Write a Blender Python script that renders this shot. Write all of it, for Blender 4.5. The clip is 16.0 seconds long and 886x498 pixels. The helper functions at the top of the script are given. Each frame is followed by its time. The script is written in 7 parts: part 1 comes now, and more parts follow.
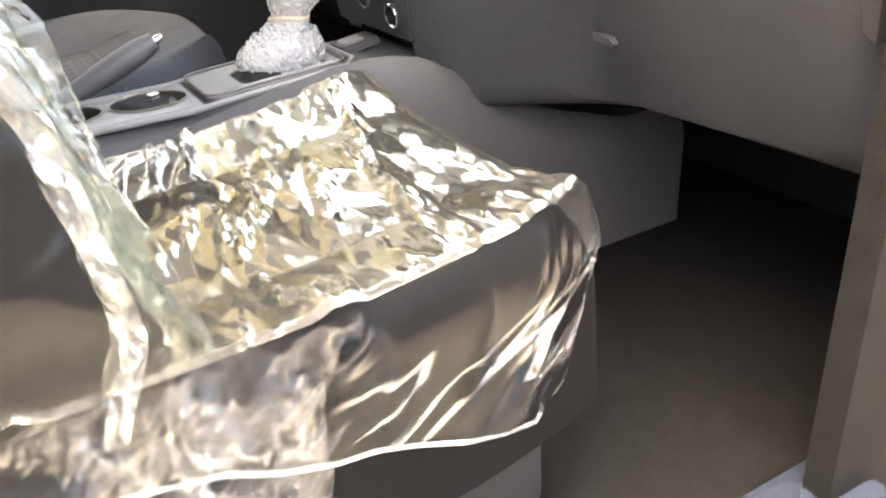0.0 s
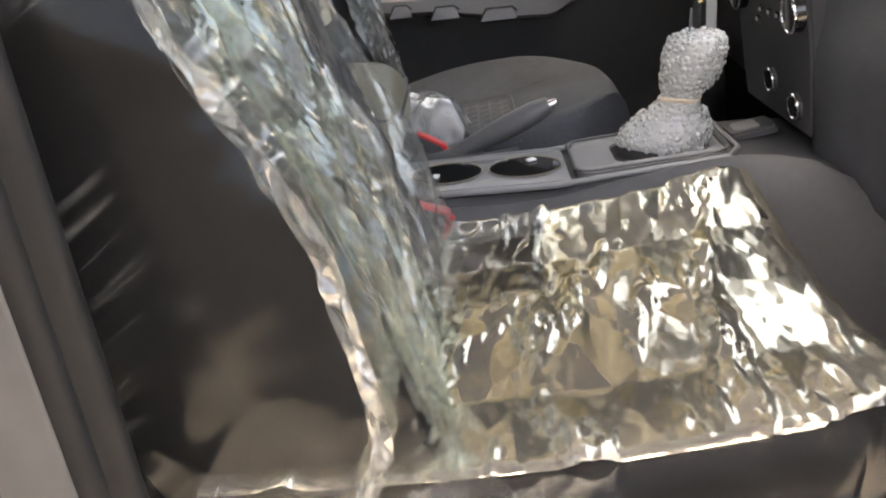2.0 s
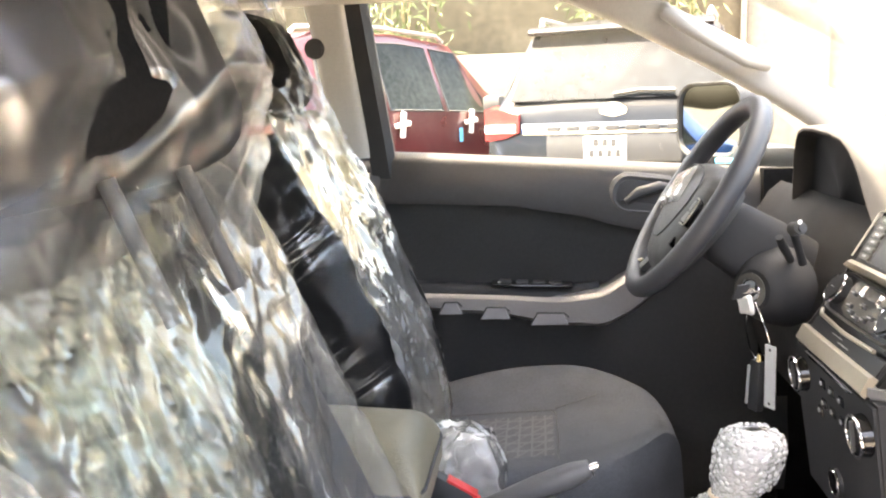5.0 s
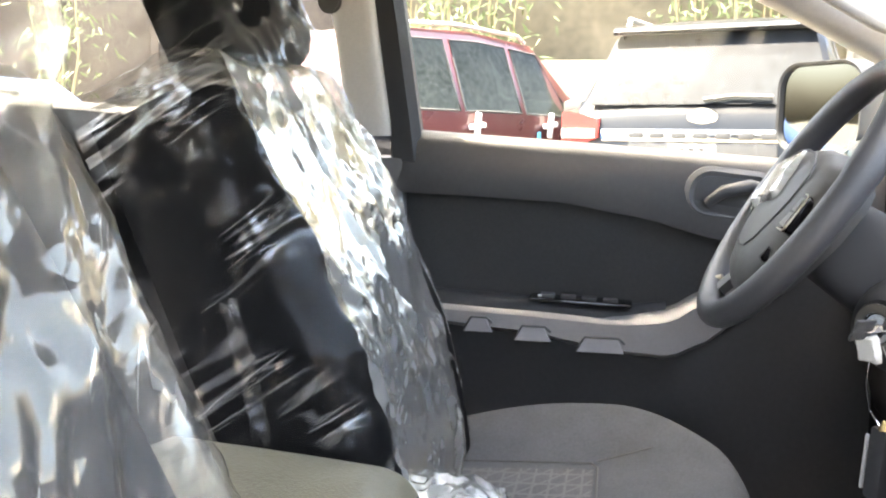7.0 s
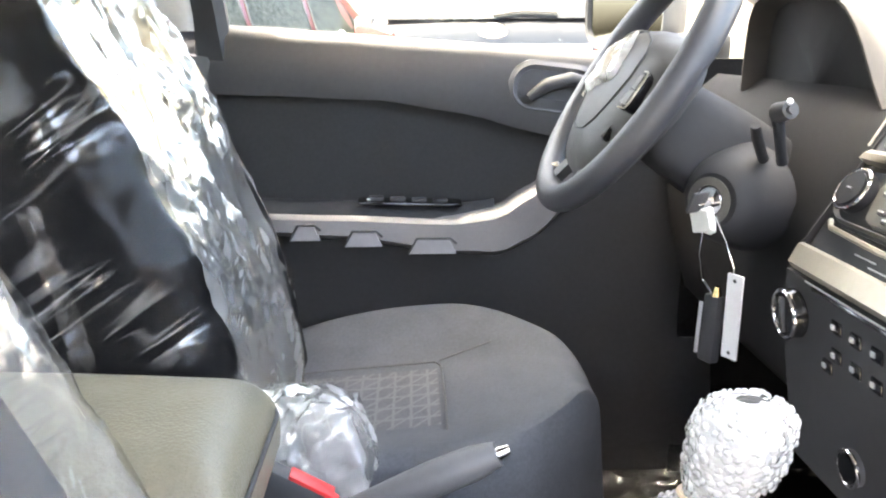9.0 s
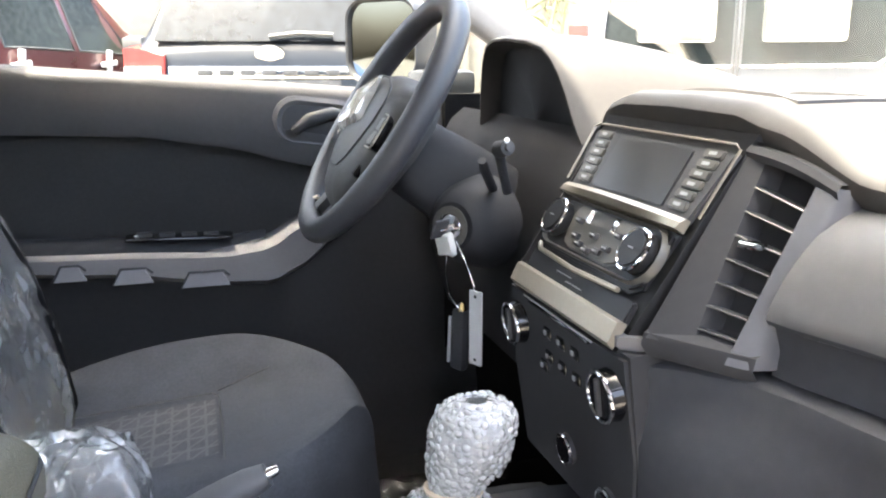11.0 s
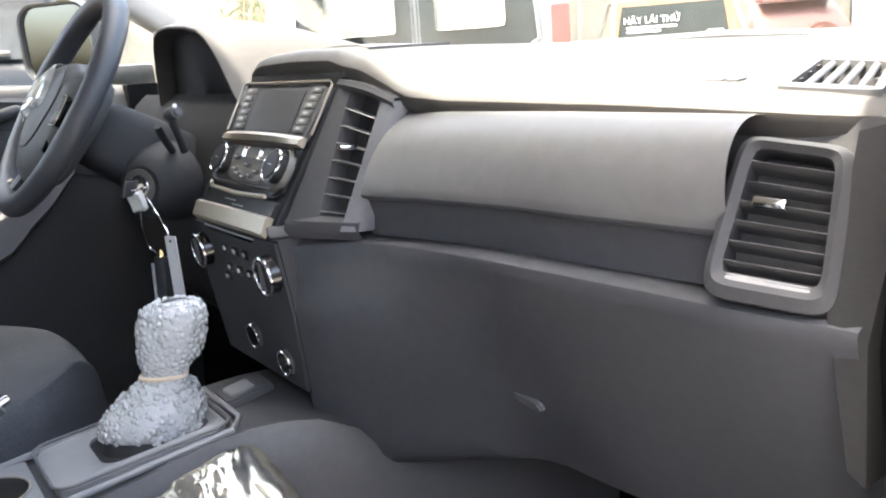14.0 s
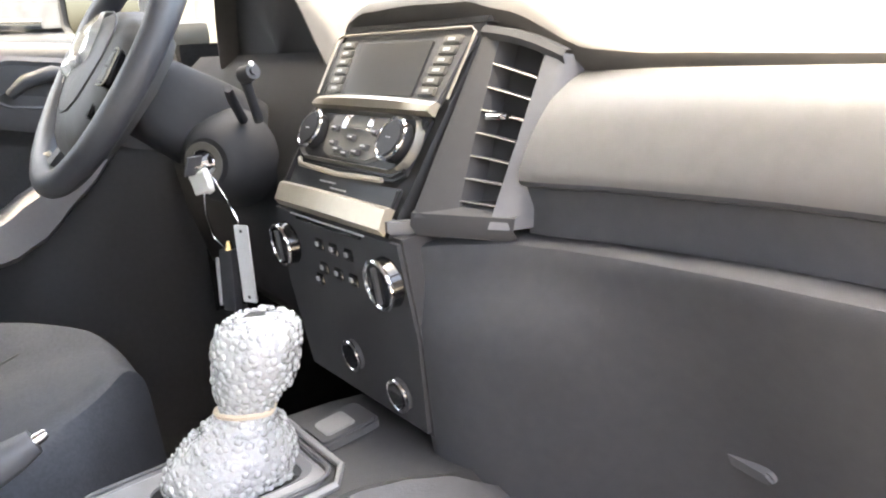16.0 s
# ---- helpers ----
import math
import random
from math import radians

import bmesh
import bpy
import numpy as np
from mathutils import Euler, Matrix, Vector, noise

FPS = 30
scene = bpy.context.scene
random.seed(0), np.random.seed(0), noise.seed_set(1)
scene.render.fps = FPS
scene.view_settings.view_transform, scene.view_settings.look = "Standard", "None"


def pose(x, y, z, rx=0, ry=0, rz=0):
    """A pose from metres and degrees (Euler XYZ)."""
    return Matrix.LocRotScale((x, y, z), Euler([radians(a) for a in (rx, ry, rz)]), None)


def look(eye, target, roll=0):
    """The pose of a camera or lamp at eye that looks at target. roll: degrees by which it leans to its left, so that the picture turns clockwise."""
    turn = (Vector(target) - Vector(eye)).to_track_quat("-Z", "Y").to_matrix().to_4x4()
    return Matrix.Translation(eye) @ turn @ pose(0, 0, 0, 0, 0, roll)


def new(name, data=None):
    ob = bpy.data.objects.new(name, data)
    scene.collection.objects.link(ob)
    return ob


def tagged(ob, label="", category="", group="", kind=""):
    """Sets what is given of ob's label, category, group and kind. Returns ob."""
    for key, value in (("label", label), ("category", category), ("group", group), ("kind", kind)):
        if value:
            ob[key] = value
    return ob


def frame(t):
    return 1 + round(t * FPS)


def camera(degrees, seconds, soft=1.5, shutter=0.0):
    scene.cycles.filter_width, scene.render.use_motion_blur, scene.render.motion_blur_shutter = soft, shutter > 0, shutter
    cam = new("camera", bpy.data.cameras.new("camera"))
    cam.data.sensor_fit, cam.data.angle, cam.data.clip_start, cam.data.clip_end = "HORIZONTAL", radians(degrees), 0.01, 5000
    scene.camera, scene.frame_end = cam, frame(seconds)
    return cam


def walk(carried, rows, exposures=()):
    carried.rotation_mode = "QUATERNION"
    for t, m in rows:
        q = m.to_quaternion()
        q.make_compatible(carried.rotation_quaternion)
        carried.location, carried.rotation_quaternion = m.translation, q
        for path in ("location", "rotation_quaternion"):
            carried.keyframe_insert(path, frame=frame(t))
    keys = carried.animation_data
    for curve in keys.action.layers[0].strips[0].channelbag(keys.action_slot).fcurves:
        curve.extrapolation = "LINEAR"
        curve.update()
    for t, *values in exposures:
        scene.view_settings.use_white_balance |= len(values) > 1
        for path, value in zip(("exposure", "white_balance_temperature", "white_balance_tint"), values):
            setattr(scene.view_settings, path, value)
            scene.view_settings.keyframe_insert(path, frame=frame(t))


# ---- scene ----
cam = camera(57.6, 16.0, soft=2.1)
PATH = [
    (0, (-0.523, -1.081, 1.224), (0.318, 0.479, 0.296), -4.2),
    (0.5, (-0.483, -1.043, 1.227), (0.008, 0.663, 0.307), -4.3),
    (1, (-0.468, -1.045, 1.243), (-0.271, 0.726, 0.336), -3.7),
    (1.5, (-0.425, -1.05, 1.255), (-0.374, 0.74, 0.363), -3.4),
    (2, (-0.415, -1.058, 1.29), (-0.541, 0.763, 0.474), -6.5),
    (2.5, (-0.416, -1.101, 1.385), (-0.762, 0.732, 0.663), -7.1),
    (3, (-0.394, -1.134, 1.433), (-0.797, 0.745, 0.881), -6.0),
    (3.5, (-0.385, -1.155, 1.464), (-0.783, 0.756, 1.026), -4.6),
    (4, (-0.378, -1.126, 1.469), (-0.708, 0.806, 1.07), -3.3),
    (4.5, (-0.379, -1.04, 1.473), (-0.647, 0.909, 1.111), -2.3),
    (4.7, (-0.38, -1.001, 1.471), (-0.617, 0.953, 1.12), -2.2),
    (6.8, (-0.327, -0.631, 1.417), (-0.757, 1.298, 1.108), -0.4),
    (7, (-0.332, -0.625, 1.402), (-0.769, 1.301, 1.086), 0.1),
    (7.5, (-0.376, -0.597, 1.362), (-0.699, 1.336, 0.966), 0.8),
    (8, (-0.391, -0.575, 1.345), (-0.557, 1.363, 0.88), 1.1),
    (8.5, (-0.392, -0.574, 1.348), (-0.44, 1.364, 0.855), 0.6),
    (10.8, (-0.367, -0.655, 1.39), (0.151, 1.216, 0.91), -0.3),
    (11, (-0.363, -0.657, 1.389), (0.204, 1.206, 0.931), 0.0),
    (11.5, (-0.367, -0.673, 1.415), (0.334, 1.145, 0.961), -2.0),
    (12, (-0.361, -0.676, 1.412), (0.526, 1.056, 0.95), -3.0),
    (12.5, (-0.345, -0.685, 1.396), (0.739, 0.933, 0.941), -3.3),
    (13, (-0.352, -0.771, 1.399), (0.807, 0.8, 0.964), -3.9),
    (13.5, (-0.384, -0.879, 1.379), (0.774, 0.694, 0.953), -4.4),
    (14, (-0.403, -0.924, 1.343), (0.735, 0.652, 0.873), -4.4),
    (14.5, (-0.394, -0.926, 1.316), (0.74, 0.648, 0.828), -4.0),
    (15, (-0.379, -0.881, 1.314), (0.749, 0.686, 0.792), -3.5),
    (15.5, (-0.368, -0.775, 1.315), (0.715, 0.817, 0.772), -3.3),
    (16, (-0.377, -0.672, 1.318), (0.708, 0.929, 0.806), -3.7),
]
EXPOSURES = [(0.0, 4.65, 8300, 10), (0.4, 3.7, 8500, 10), (1.5, 3.5, 8500, 10), (2.5, 4.0, 8100, 11), (3.0, 4.5, 8300, 12), (4.7, 4.45, 8300, 12), (7.0, 4.5, 7600, 9), (8.5, 5.1, 7600, 9), (11.0, 4.1, 7000, 9), (11.5, 3.7, 7000, 9), (12.5, 3.35, 6600, 9), (13.0, 2.9, 6800, 8), (13.5, 3.15, 6800, 8), (14.0, 3.9, 6800, 8), (14.5, 4.55, 6800, 8), (15.5, 4.65, 7200, 9), (16.0, 4.7, 7600, 10)]
walk(cam, [(t, look(eye, target, roll)) for t, eye, target, roll in PATH], EXPOSURES)

# ---- light: a high sun ahead of the cabin and an open sky ----
SUN_ELEV, SUN_AZ = 71.0, 176.0
world = bpy.data.worlds.new("sky")
scene.world = world
world.use_nodes = True
wn = world.node_tree.nodes
sky = wn.new("ShaderNodeTexSky")
sky.sky_type = "NISHITA"
sky.sun_disc = False
sky.sun_elevation = radians(SUN_ELEV)
sky.sun_rotation = radians(90 - SUN_AZ)
sky.dust_density = 7.0
sky.air_density = 0.8
world.node_tree.links.new(sky.outputs[0], wn["Background"].inputs[0])
wn["Background"].inputs[1].default_value = 0.15
sun = new("sun", bpy.data.lights.new("sun", "SUN"))
sun.data.energy, sun.data.angle, sun.data.color = 3.1, radians(2.0), (1.0, 0.93, 0.82)
sd = Vector((math.cos(radians(SUN_ELEV)) * math.cos(radians(SUN_AZ)), math.cos(radians(SUN_ELEV)) * math.sin(radians(SUN_AZ)), math.sin(radians(SUN_ELEV))))
sun.matrix_world = look(sd * 30, (0, 0, 0))

# ---- materials ----
def mat(name, color, rough=0.5, metal=0.0, vary=0.12, scale=8.0, bump=0.0, bscale=300.0, spec=0.5, coat=0.0, rvary=0.1, grain=None):
    """Principled surface with two scales of colour variation, roughness variation and fine relief."""
    m = bpy.data.materials.new(name)
    m.use_nodes = True
    nt = m.node_tree
    n, l = nt.nodes, nt.links
    p = n["Principled BSDF"]
    tc = n.new("ShaderNodeTexCoord")
    a, b = n.new("ShaderNodeTexNoise"), n.new("ShaderNodeTexNoise")
    a.inputs["Scale"].default_value, b.inputs["Scale"].default_value = scale, scale * 14
    a.inputs["Detail"].default_value = b.inputs["Detail"].default_value = 4
    for t in (a, b):
        l.new(tc.outputs["Object"], t.inputs["Vector"])
    mx = n.new("ShaderNodeMath")
    mx.operation = "ADD"
    l.new(a.outputs[0], mx.inputs[0]), l.new(b.outputs[0], mx.inputs[1])
    ramp = n.new("ShaderNodeMapRange")
    ramp.inputs[1].default_value, ramp.inputs[2].default_value = 0.7, 1.3
    ramp.inputs[3].default_value, ramp.inputs[4].default_value = 1 - vary, 1 + vary
    l.new(mx.outputs[0], ramp.inputs[0])
    hs = n.new("ShaderNodeHueSaturation")
    hs.inputs["Color"].default_value = (*color, 1)
    l.new(ramp.outputs[0], hs.inputs["Value"])
    l.new(hs.outputs[0], p.inputs["Base Color"])
    rr = n.new("ShaderNodeMapRange")
    rr.inputs[1].default_value, rr.inputs[2].default_value = 0.3, 0.7
    rr.inputs[3].default_value, rr.inputs[4].default_value = max(0.02, rough - rvary * rough), min(1, rough + rvary * rough)
    l.new(a.outputs[0], rr.inputs[0]), l.new(rr.outputs[0], p.inputs["Roughness"])
    p.inputs["Metallic"].default_value = metal
    p.inputs["Specular IOR Level"].default_value = spec
    p.inputs["Coat Weight"].default_value = coat
    p.inputs["Coat Roughness"].default_value = 0.06
    if bump:
        g = n.new("ShaderNodeTexVoronoi" if grain == "leather" else "ShaderNodeTexNoise")
        g.inputs["Scale"].default_value = bscale
        l.new(tc.outputs["Object"], g.inputs["Vector"])
        bp = n.new("ShaderNodeBump")
        bp.inputs["Strength"].default_value, bp.inputs["Distance"].default_value = bump, 0.002
        l.new(g.outputs[0], bp.inputs["Height"]), l.new(bp.outputs[0], p.inputs["Normal"])
    return m


def film_mat(name, rough=0.1, haze=0.03, base=0.05, gain=1.2, power=2.0, bump=0.3, bscale=8.0, stretch=(1.0, 1.0, 1.0), lean=0.0, facet=0.0, fscale=14.0, streak=0.0, sscale=5.0, sstretch=(1.0, 1.0, 1.0), turn=0.0, tint=(0.97, 0.97, 0.96), gloss_tint=(0.95, 0.95, 0.95)):
    """Thin clear plastic: see-through, glossy by angle, faintly milky, with flat crushed facets and sharp pale creases."""
    m = bpy.data.materials.new(name)
    m.use_nodes = True
    nt = m.node_tree
    n, l = nt.nodes, nt.links
    n.remove(n["Principled BSDF"])
    tc = n.new("ShaderNodeTexCoord")

    def math_(op, x, y=None, z=None):
        k = n.new("ShaderNodeMath")
        k.operation = op
        for i, v in enumerate((x, y, z)):
            if v is None:
                continue
            if isinstance(v, (int, float)):
                k.inputs[i].default_value = v
            else:
                l.new(v, k.inputs[i])
        return k.outputs[0]

    def mapped(sc):
        r = n.new("ShaderNodeMapping")
        r.inputs["Rotation"].default_value = (turn, lean, 0)
        l.new(tc.outputs["Object"], r.inputs[0])
        k = n.new("ShaderNodeMapping")
        k.inputs["Scale"].default_value = sc
        l.new(r.outputs[0], k.inputs[0])
        return k.outputs[0]

    def tex(kind, vec, scale, detail=1.0, dist=0.0):
        w = n.new("ShaderNodeTex" + kind)
        w.inputs["Scale"].default_value = scale
        if kind == "Noise":
            w.inputs["Detail"].default_value, w.inputs["Distortion"].default_value = detail, dist
        l.new(vec, w.inputs["Vector"])
        return w

    base_v = mapped(stretch)
    ridge = lambda w: math_("ABSOLUTE", math_("SUBTRACT", w.outputs[0], 0.5))
    h = math_("ADD", math_("MULTIPLY", ridge(tex("Noise", base_v, bscale, 1.5, 0.5)), -2.2), math_("MULTIPLY", ridge(tex("Noise", base_v, bscale * 2.3, 1.5, 0.5)), -1.0))
    bp = n.new("ShaderNodeBump")
    bp.inputs["Strength"].default_value, bp.inputs["Distance"].default_value = bump, 0.02
    l.new(h, bp.inputs["Height"])
    normal = bp.outputs[0]
    if facet:
        # every crushed cell is a small plane with a tilt of its own
        wob = tex("Noise", base_v, fscale * 0.6, 2.0)
        for k, amp in ((1.0, facet), (2.7, facet * 0.5)):
            mv = n.new("ShaderNodeVectorMath")
            mv.operation = "MULTIPLY_ADD"
            mv.inputs[1].default_value = (0.02, 0.02, 0.02)
            l.new(wob.outputs["Color"], mv.inputs[0]), l.new(base_v, mv.inputs[2])
            vo = tex("Voronoi", mv.outputs[0], fscale * k)
            sub_, sc_, ad_, no_ = (n.new("ShaderNodeVectorMath") for _ in range(4))
            sub_.operation, sc_.operation, ad_.operation, no_.operation = "SUBTRACT", "SCALE", "ADD", "NORMALIZE"
            sub_.inputs[1].default_value = (0.5, 0.5, 0.5)
            sc_.inputs["Scale"].default_value = amp
            l.new(vo.outputs["Color"], sub_.inputs[0]), l.new(sub_.outputs[0], sc_.inputs[0])
            l.new(normal, ad_.inputs[0]), l.new(sc_.outputs[0], ad_.inputs[1]), l.new(ad_.outputs[0], no_.inputs[0])
            normal = no_.outputs[0]
    tr, gl, di, tl = (n.new("ShaderNodeBsdf" + k) for k in ("Transparent", "Glossy", "Diffuse", "Translucent"))
    tr.inputs[0].default_value = (*tint, 1)
    gl.inputs[0].default_value, gl.inputs["Roughness"].default_value = (*gloss_tint, 1), rough
    di.inputs[0].default_value = tl.inputs[0].default_value = (0.8, 0.8, 0.79, 1)
    for s_ in (gl, di, tl):
        l.new(normal, s_.inputs["Normal"])
    fr = n.new("ShaderNodeLayerWeight")
    fr.inputs[0].default_value = 0.5
    l.new(normal, fr.inputs["Normal"])
    gloss = math_("MULTIPLY_ADD", math_("POWER", fr.outputs["Facing"], power), gain, base)
    milky = None
    if streak:
        # thin pale crease lines, broken up along their run
        sv = mapped(sstretch)
        line = math_("SUBTRACT", 1.0, math_("MULTIPLY", ridge(tex("Noise", sv, sscale, 1.0, 0.35)), 42.0))
        line2 = math_("SUBTRACT", 1.0, math_("MULTIPLY", ridge(tex("Noise", sv, sscale * 2.1, 1.0, 0.3)), 30.0))
        gate = tex("Noise", mapped((1, 1, 1)), 7.0, 2.0)
        open_ = n.new("ShaderNodeMapRange")
        open_.inputs[1].default_value, open_.inputs[2].default_value = 0.47, 0.62
        l.new(gate.outputs[0], open_.inputs[0])
        both = math_("MULTIPLY", math_("MAXIMUM", math_("MAXIMUM", line, math_("MULTIPLY", line2, 0.6)), 0.0), open_.outputs[0])
        milky = math_("MULTIPLY", both, streak)
        gloss = math_("ADD", gloss, math_("MULTIPLY", milky, 0.5))
    gloss = math_("MINIMUM", gloss, 0.9)
    milk, hz, mg = n.new("ShaderNodeMixShader"), n.new("ShaderNodeMixShader"), n.new("ShaderNodeMixShader")
    milk.inputs[0].default_value = 0.5
    l.new(di.outputs[0], milk.inputs[1]), l.new(tl.outputs[0], milk.inputs[2])
    hz.inputs[0].default_value = haze
    if milky is not None:
        l.new(math_("ADD", milky, haze), hz.inputs[0])
    l.new(tr.outputs[0], hz.inputs[1]), l.new(milk.outputs[0], hz.inputs[2])
    l.new(gloss, mg.inputs[0]), l.new(hz.outputs[0], mg.inputs[1]), l.new(gl.outputs[0], mg.inputs[2])
    l.new(mg.outputs[0], n["Material Output"].inputs[0])
    return m


def glass_mat(name, tint=(0.93, 0.96, 0.95), base=0.02):
    m = bpy.data.materials.new(name)
    m.use_nodes = True
    n, l = m.node_tree.nodes, m.node_tree.links
    n.remove(n["Principled BSDF"])
    tr, gl, mg, fr = n.new("ShaderNodeBsdfTransparent"), n.new("ShaderNodeBsdfGlossy"), n.new("ShaderNodeMixShader"), n.new("ShaderNodeLayerWeight")
    tr.inputs[0].default_value = (*tint, 1)
    gl.inputs["Roughness"].default_value = 0.02
    fr.inputs[0].default_value = 0.5
    pw = n.new("ShaderNodeMath")
    pw.operation = "POWER"
    pw.inputs[1].default_value = 5.0
    l.new(fr.outputs["Facing"], pw.inputs[0])
    fm = n.new("ShaderNodeMath")
    fm.operation = "MULTIPLY_ADD"
    fm.inputs[1].default_value, fm.inputs[2].default_value = 0.8, base
    l.new(pw.outputs[0], fm.inputs[0]), l.new(fm.outputs[0], mg.inputs[0])
    l.new(tr.outputs[0], mg.inputs[1]), l.new(gl.outputs[0], mg.inputs[2]), l.new(mg.outputs[0], n["Material Output"].inputs[0])
    return m


def weave_mat(name, color, line, scale=55.0):
    """Woven upholstery with a lighter crossing line pattern."""
    m = mat(name, color, 0.95, 0, 0.2, 20, 0.6, 700, 0.2)
    n, l = m.node_tree.nodes, m.node_tree.links
    p = n["Principled BSDF"]
    tc = n.new("ShaderNodeTexCoord")
    fac = None
    for rot in (0.0, 90.0, 42.0):
        mp = n.new("ShaderNodeMapping")
        mp.inputs["Rotation"].default_value = (0, 0, radians(rot))
        w = n.new("ShaderNodeTexWave")
        w.inputs["Scale"].default_value, w.inputs["Distortion"].default_value, w.inputs["Detail"].default_value = scale * (0.25 if rot < 80 else 0.17), 0.15, 1
        l.new(tc.outputs["Object"], mp.inputs[0]), l.new(mp.outputs[0], w.inputs["Vector"])
        g = n.new("ShaderNodeMath")
        g.operation = "GREATER_THAN"
        g.inputs[1].default_value = 0.93
        l.new(w.outputs[1], g.inputs[0])
        if fac is None:
            fac = g
        else:
            mx = n.new("ShaderNodeMath")
            mx.operation = "MAXIMUM"
            l.new(fac.outputs[0], mx.inputs[0]), l.new(g.outputs[0], mx.inputs[1])
            fac = mx
    dots = n.new("ShaderNodeTexNoise")
    dots.inputs["Scale"].default_value = 420
    l.new(tc.outputs["Object"], dots.inputs["Vector"])
    mul = n.new("ShaderNodeMath")
    mul.operation = "MULTIPLY"
    l.new(fac.outputs[0], mul.inputs[0]), l.new(dots.outputs[0], mul.inputs[1])
    mix = n.new("ShaderNodeMixRGB")
    mix.inputs[2].default_value = (*line, 1)
    old = p.inputs["Base Color"].links[0].from_socket
    l.new(mul.outputs[0], mix.inputs[0]), l.new(old, mix.inputs[1]), l.new(mix.outputs[0], p.inputs["Base Color"])
    return m


# the dash plastic's slight blue puts skylight on its shaded faces into the colour
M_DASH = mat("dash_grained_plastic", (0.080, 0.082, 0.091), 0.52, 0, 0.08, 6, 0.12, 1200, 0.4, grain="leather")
M_DASHTOP = mat("grained_dash_top", (0.043, 0.040, 0.037), 0.6, 0, 0.1, 6, 0.05, 1200, 0.3, grain="leather")
M_VENTFRAME = mat("dull_vent_frame", (0.036, 0.036, 0.038), 0.65, 0, 0.06, 8, 0.1, 900, 0.2)
M_PANEL = mat("satin_grey_panel", (0.20, 0.196, 0.197), 0.34, 0, 0.06, 5, 0.08, 1300, 0.5)
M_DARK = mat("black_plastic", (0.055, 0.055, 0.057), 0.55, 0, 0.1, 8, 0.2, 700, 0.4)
M_TRIM = mat("dark_grey_trim", (0.105, 0.104, 0.106), 0.42, 0, 0.07, 8, 0.15, 900, 0.5)
M_SILVER = mat("champagne_silver_trim", (0.36, 0.32, 0.255), 0.36, 0.6, 0.05, 12, 0.04, 800)
M_DOORSILVER = mat("grey_satin_door_strip", (0.22, 0.21, 0.212), 0.42, 0.3, 0.05, 12, 0.08, 900)
M_WELL = mat("black_vent_well", (0.012, 0.012, 0.013), 0.8, 0, 0.1, 10)
M_VENTRIM = mat("dull_grey_vent_rim", (0.034, 0.035, 0.038), 0.6, 0, 0.06, 8, 0.1, 900, 0.25)
M_SLAT = mat("dark_vent_slat", (0.045, 0.045, 0.047), 0.35, 0, 0.08, 12, spec=0.5)
M_CHROME = mat("chrome", (0.75, 0.75, 0.76), 0.09, 1.0, 0.03, 20)
M_GLOSS = mat("piano_black", (0.008, 0.008, 0.009), 0.1, 0, 0.05, 20, spec=0.6)
M_FACE = mat("satin_black_face", (0.016, 0.016, 0.017), 0.42, 0, 0.08, 15, 0.06, 900, 0.35)
M_SCREEN = mat("dead_screen_glass", (0.024, 0.024, 0.024), 0.3, 0, 0.1, 20, spec=0.6)
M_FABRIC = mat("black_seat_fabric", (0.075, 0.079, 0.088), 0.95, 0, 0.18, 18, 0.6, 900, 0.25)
# seat fabric again, far darker, with the seats' shade put into its colour
M_SHADECLOTH = mat("shade_darkened_seat_fabric", (0.007, 0.007, 0.0075), 0.95, 0, 0.2, 18, spec=0.05)
M_INSERT = weave_mat("patterned_seat_insert", (0.085, 0.086, 0.092), (0.15, 0.15, 0.155))
M_DOORCLOTH = mat("dark_door_cloth", (0.075, 0.076, 0.077), 0.8, 0, 0.1, 12, 0.4, 600, 0.3)
M_CARPET = mat("black_carpet", (0.010, 0.010, 0.010), 1.0, 0, 0.3, 30, 0.4, 500, 0.05)
M_CARPET2 = mat("black_vinyl_armrest", (0.03, 0.031, 0.034), 0.6, 0, 0.12, 12, 0.3, 700, 0.3)
M_HEADLINER = mat("light_grey_headliner", (0.45, 0.435, 0.41), 0.85, 0, 0.05, 14, 0.2, 600, 0.3)
M_JAMB = mat("black_doorway_rubber", (0.014, 0.014, 0.015), 0.85, 0, 0.15, 10, 0.1, 400, 0.25)
M_RUBBER = mat("rubber_seal", (0.018, 0.019, 0.022), 0.6, 0, 0.1, 10, 0.1, 400)
M_PAINT = mat("dark_blue_grey_paint", (0.048, 0.060, 0.085), 0.16, 0.4, 0.1, 5, coat=0.8)
M_ARMREST = mat("armrest_vinyl", (0.2, 0.178, 0.125), 0.38, 0, 0.08, 14, 0.35, 420, 0.5, grain="leather")
M_WHEEL = mat("steering_wheel_polyurethane", (0.045, 0.046, 0.052), 0.4, 0, 0.08, 14, 0.2, 800, 0.5, grain="leather")
M_HUB = mat("airbag_cover_plastic", (0.075, 0.074, 0.072), 0.5, 0, 0.06, 10, 0.15, 800, 0.45, grain="leather")
M_RED = mat("red_release_button", (0.62, 0.03, 0.03), 0.35, 0, 0.06, 30)
M_WHITE = mat("white_label", (0.8, 0.8, 0.78), 0.5, 0, 0.05, 40)
M_TAGSTEEL = mat("pale_tag", (0.72, 0.72, 0.72), 0.35, 0.2, 0.05, 40)
M_BRASS = mat("brass_ring", (0.65, 0.5, 0.25), 0.25, 1.0, 0.05, 40)
M_INK = mat("grey_marking", (0.35, 0.35, 0.35), 0.5, 0, 0.05, 40)
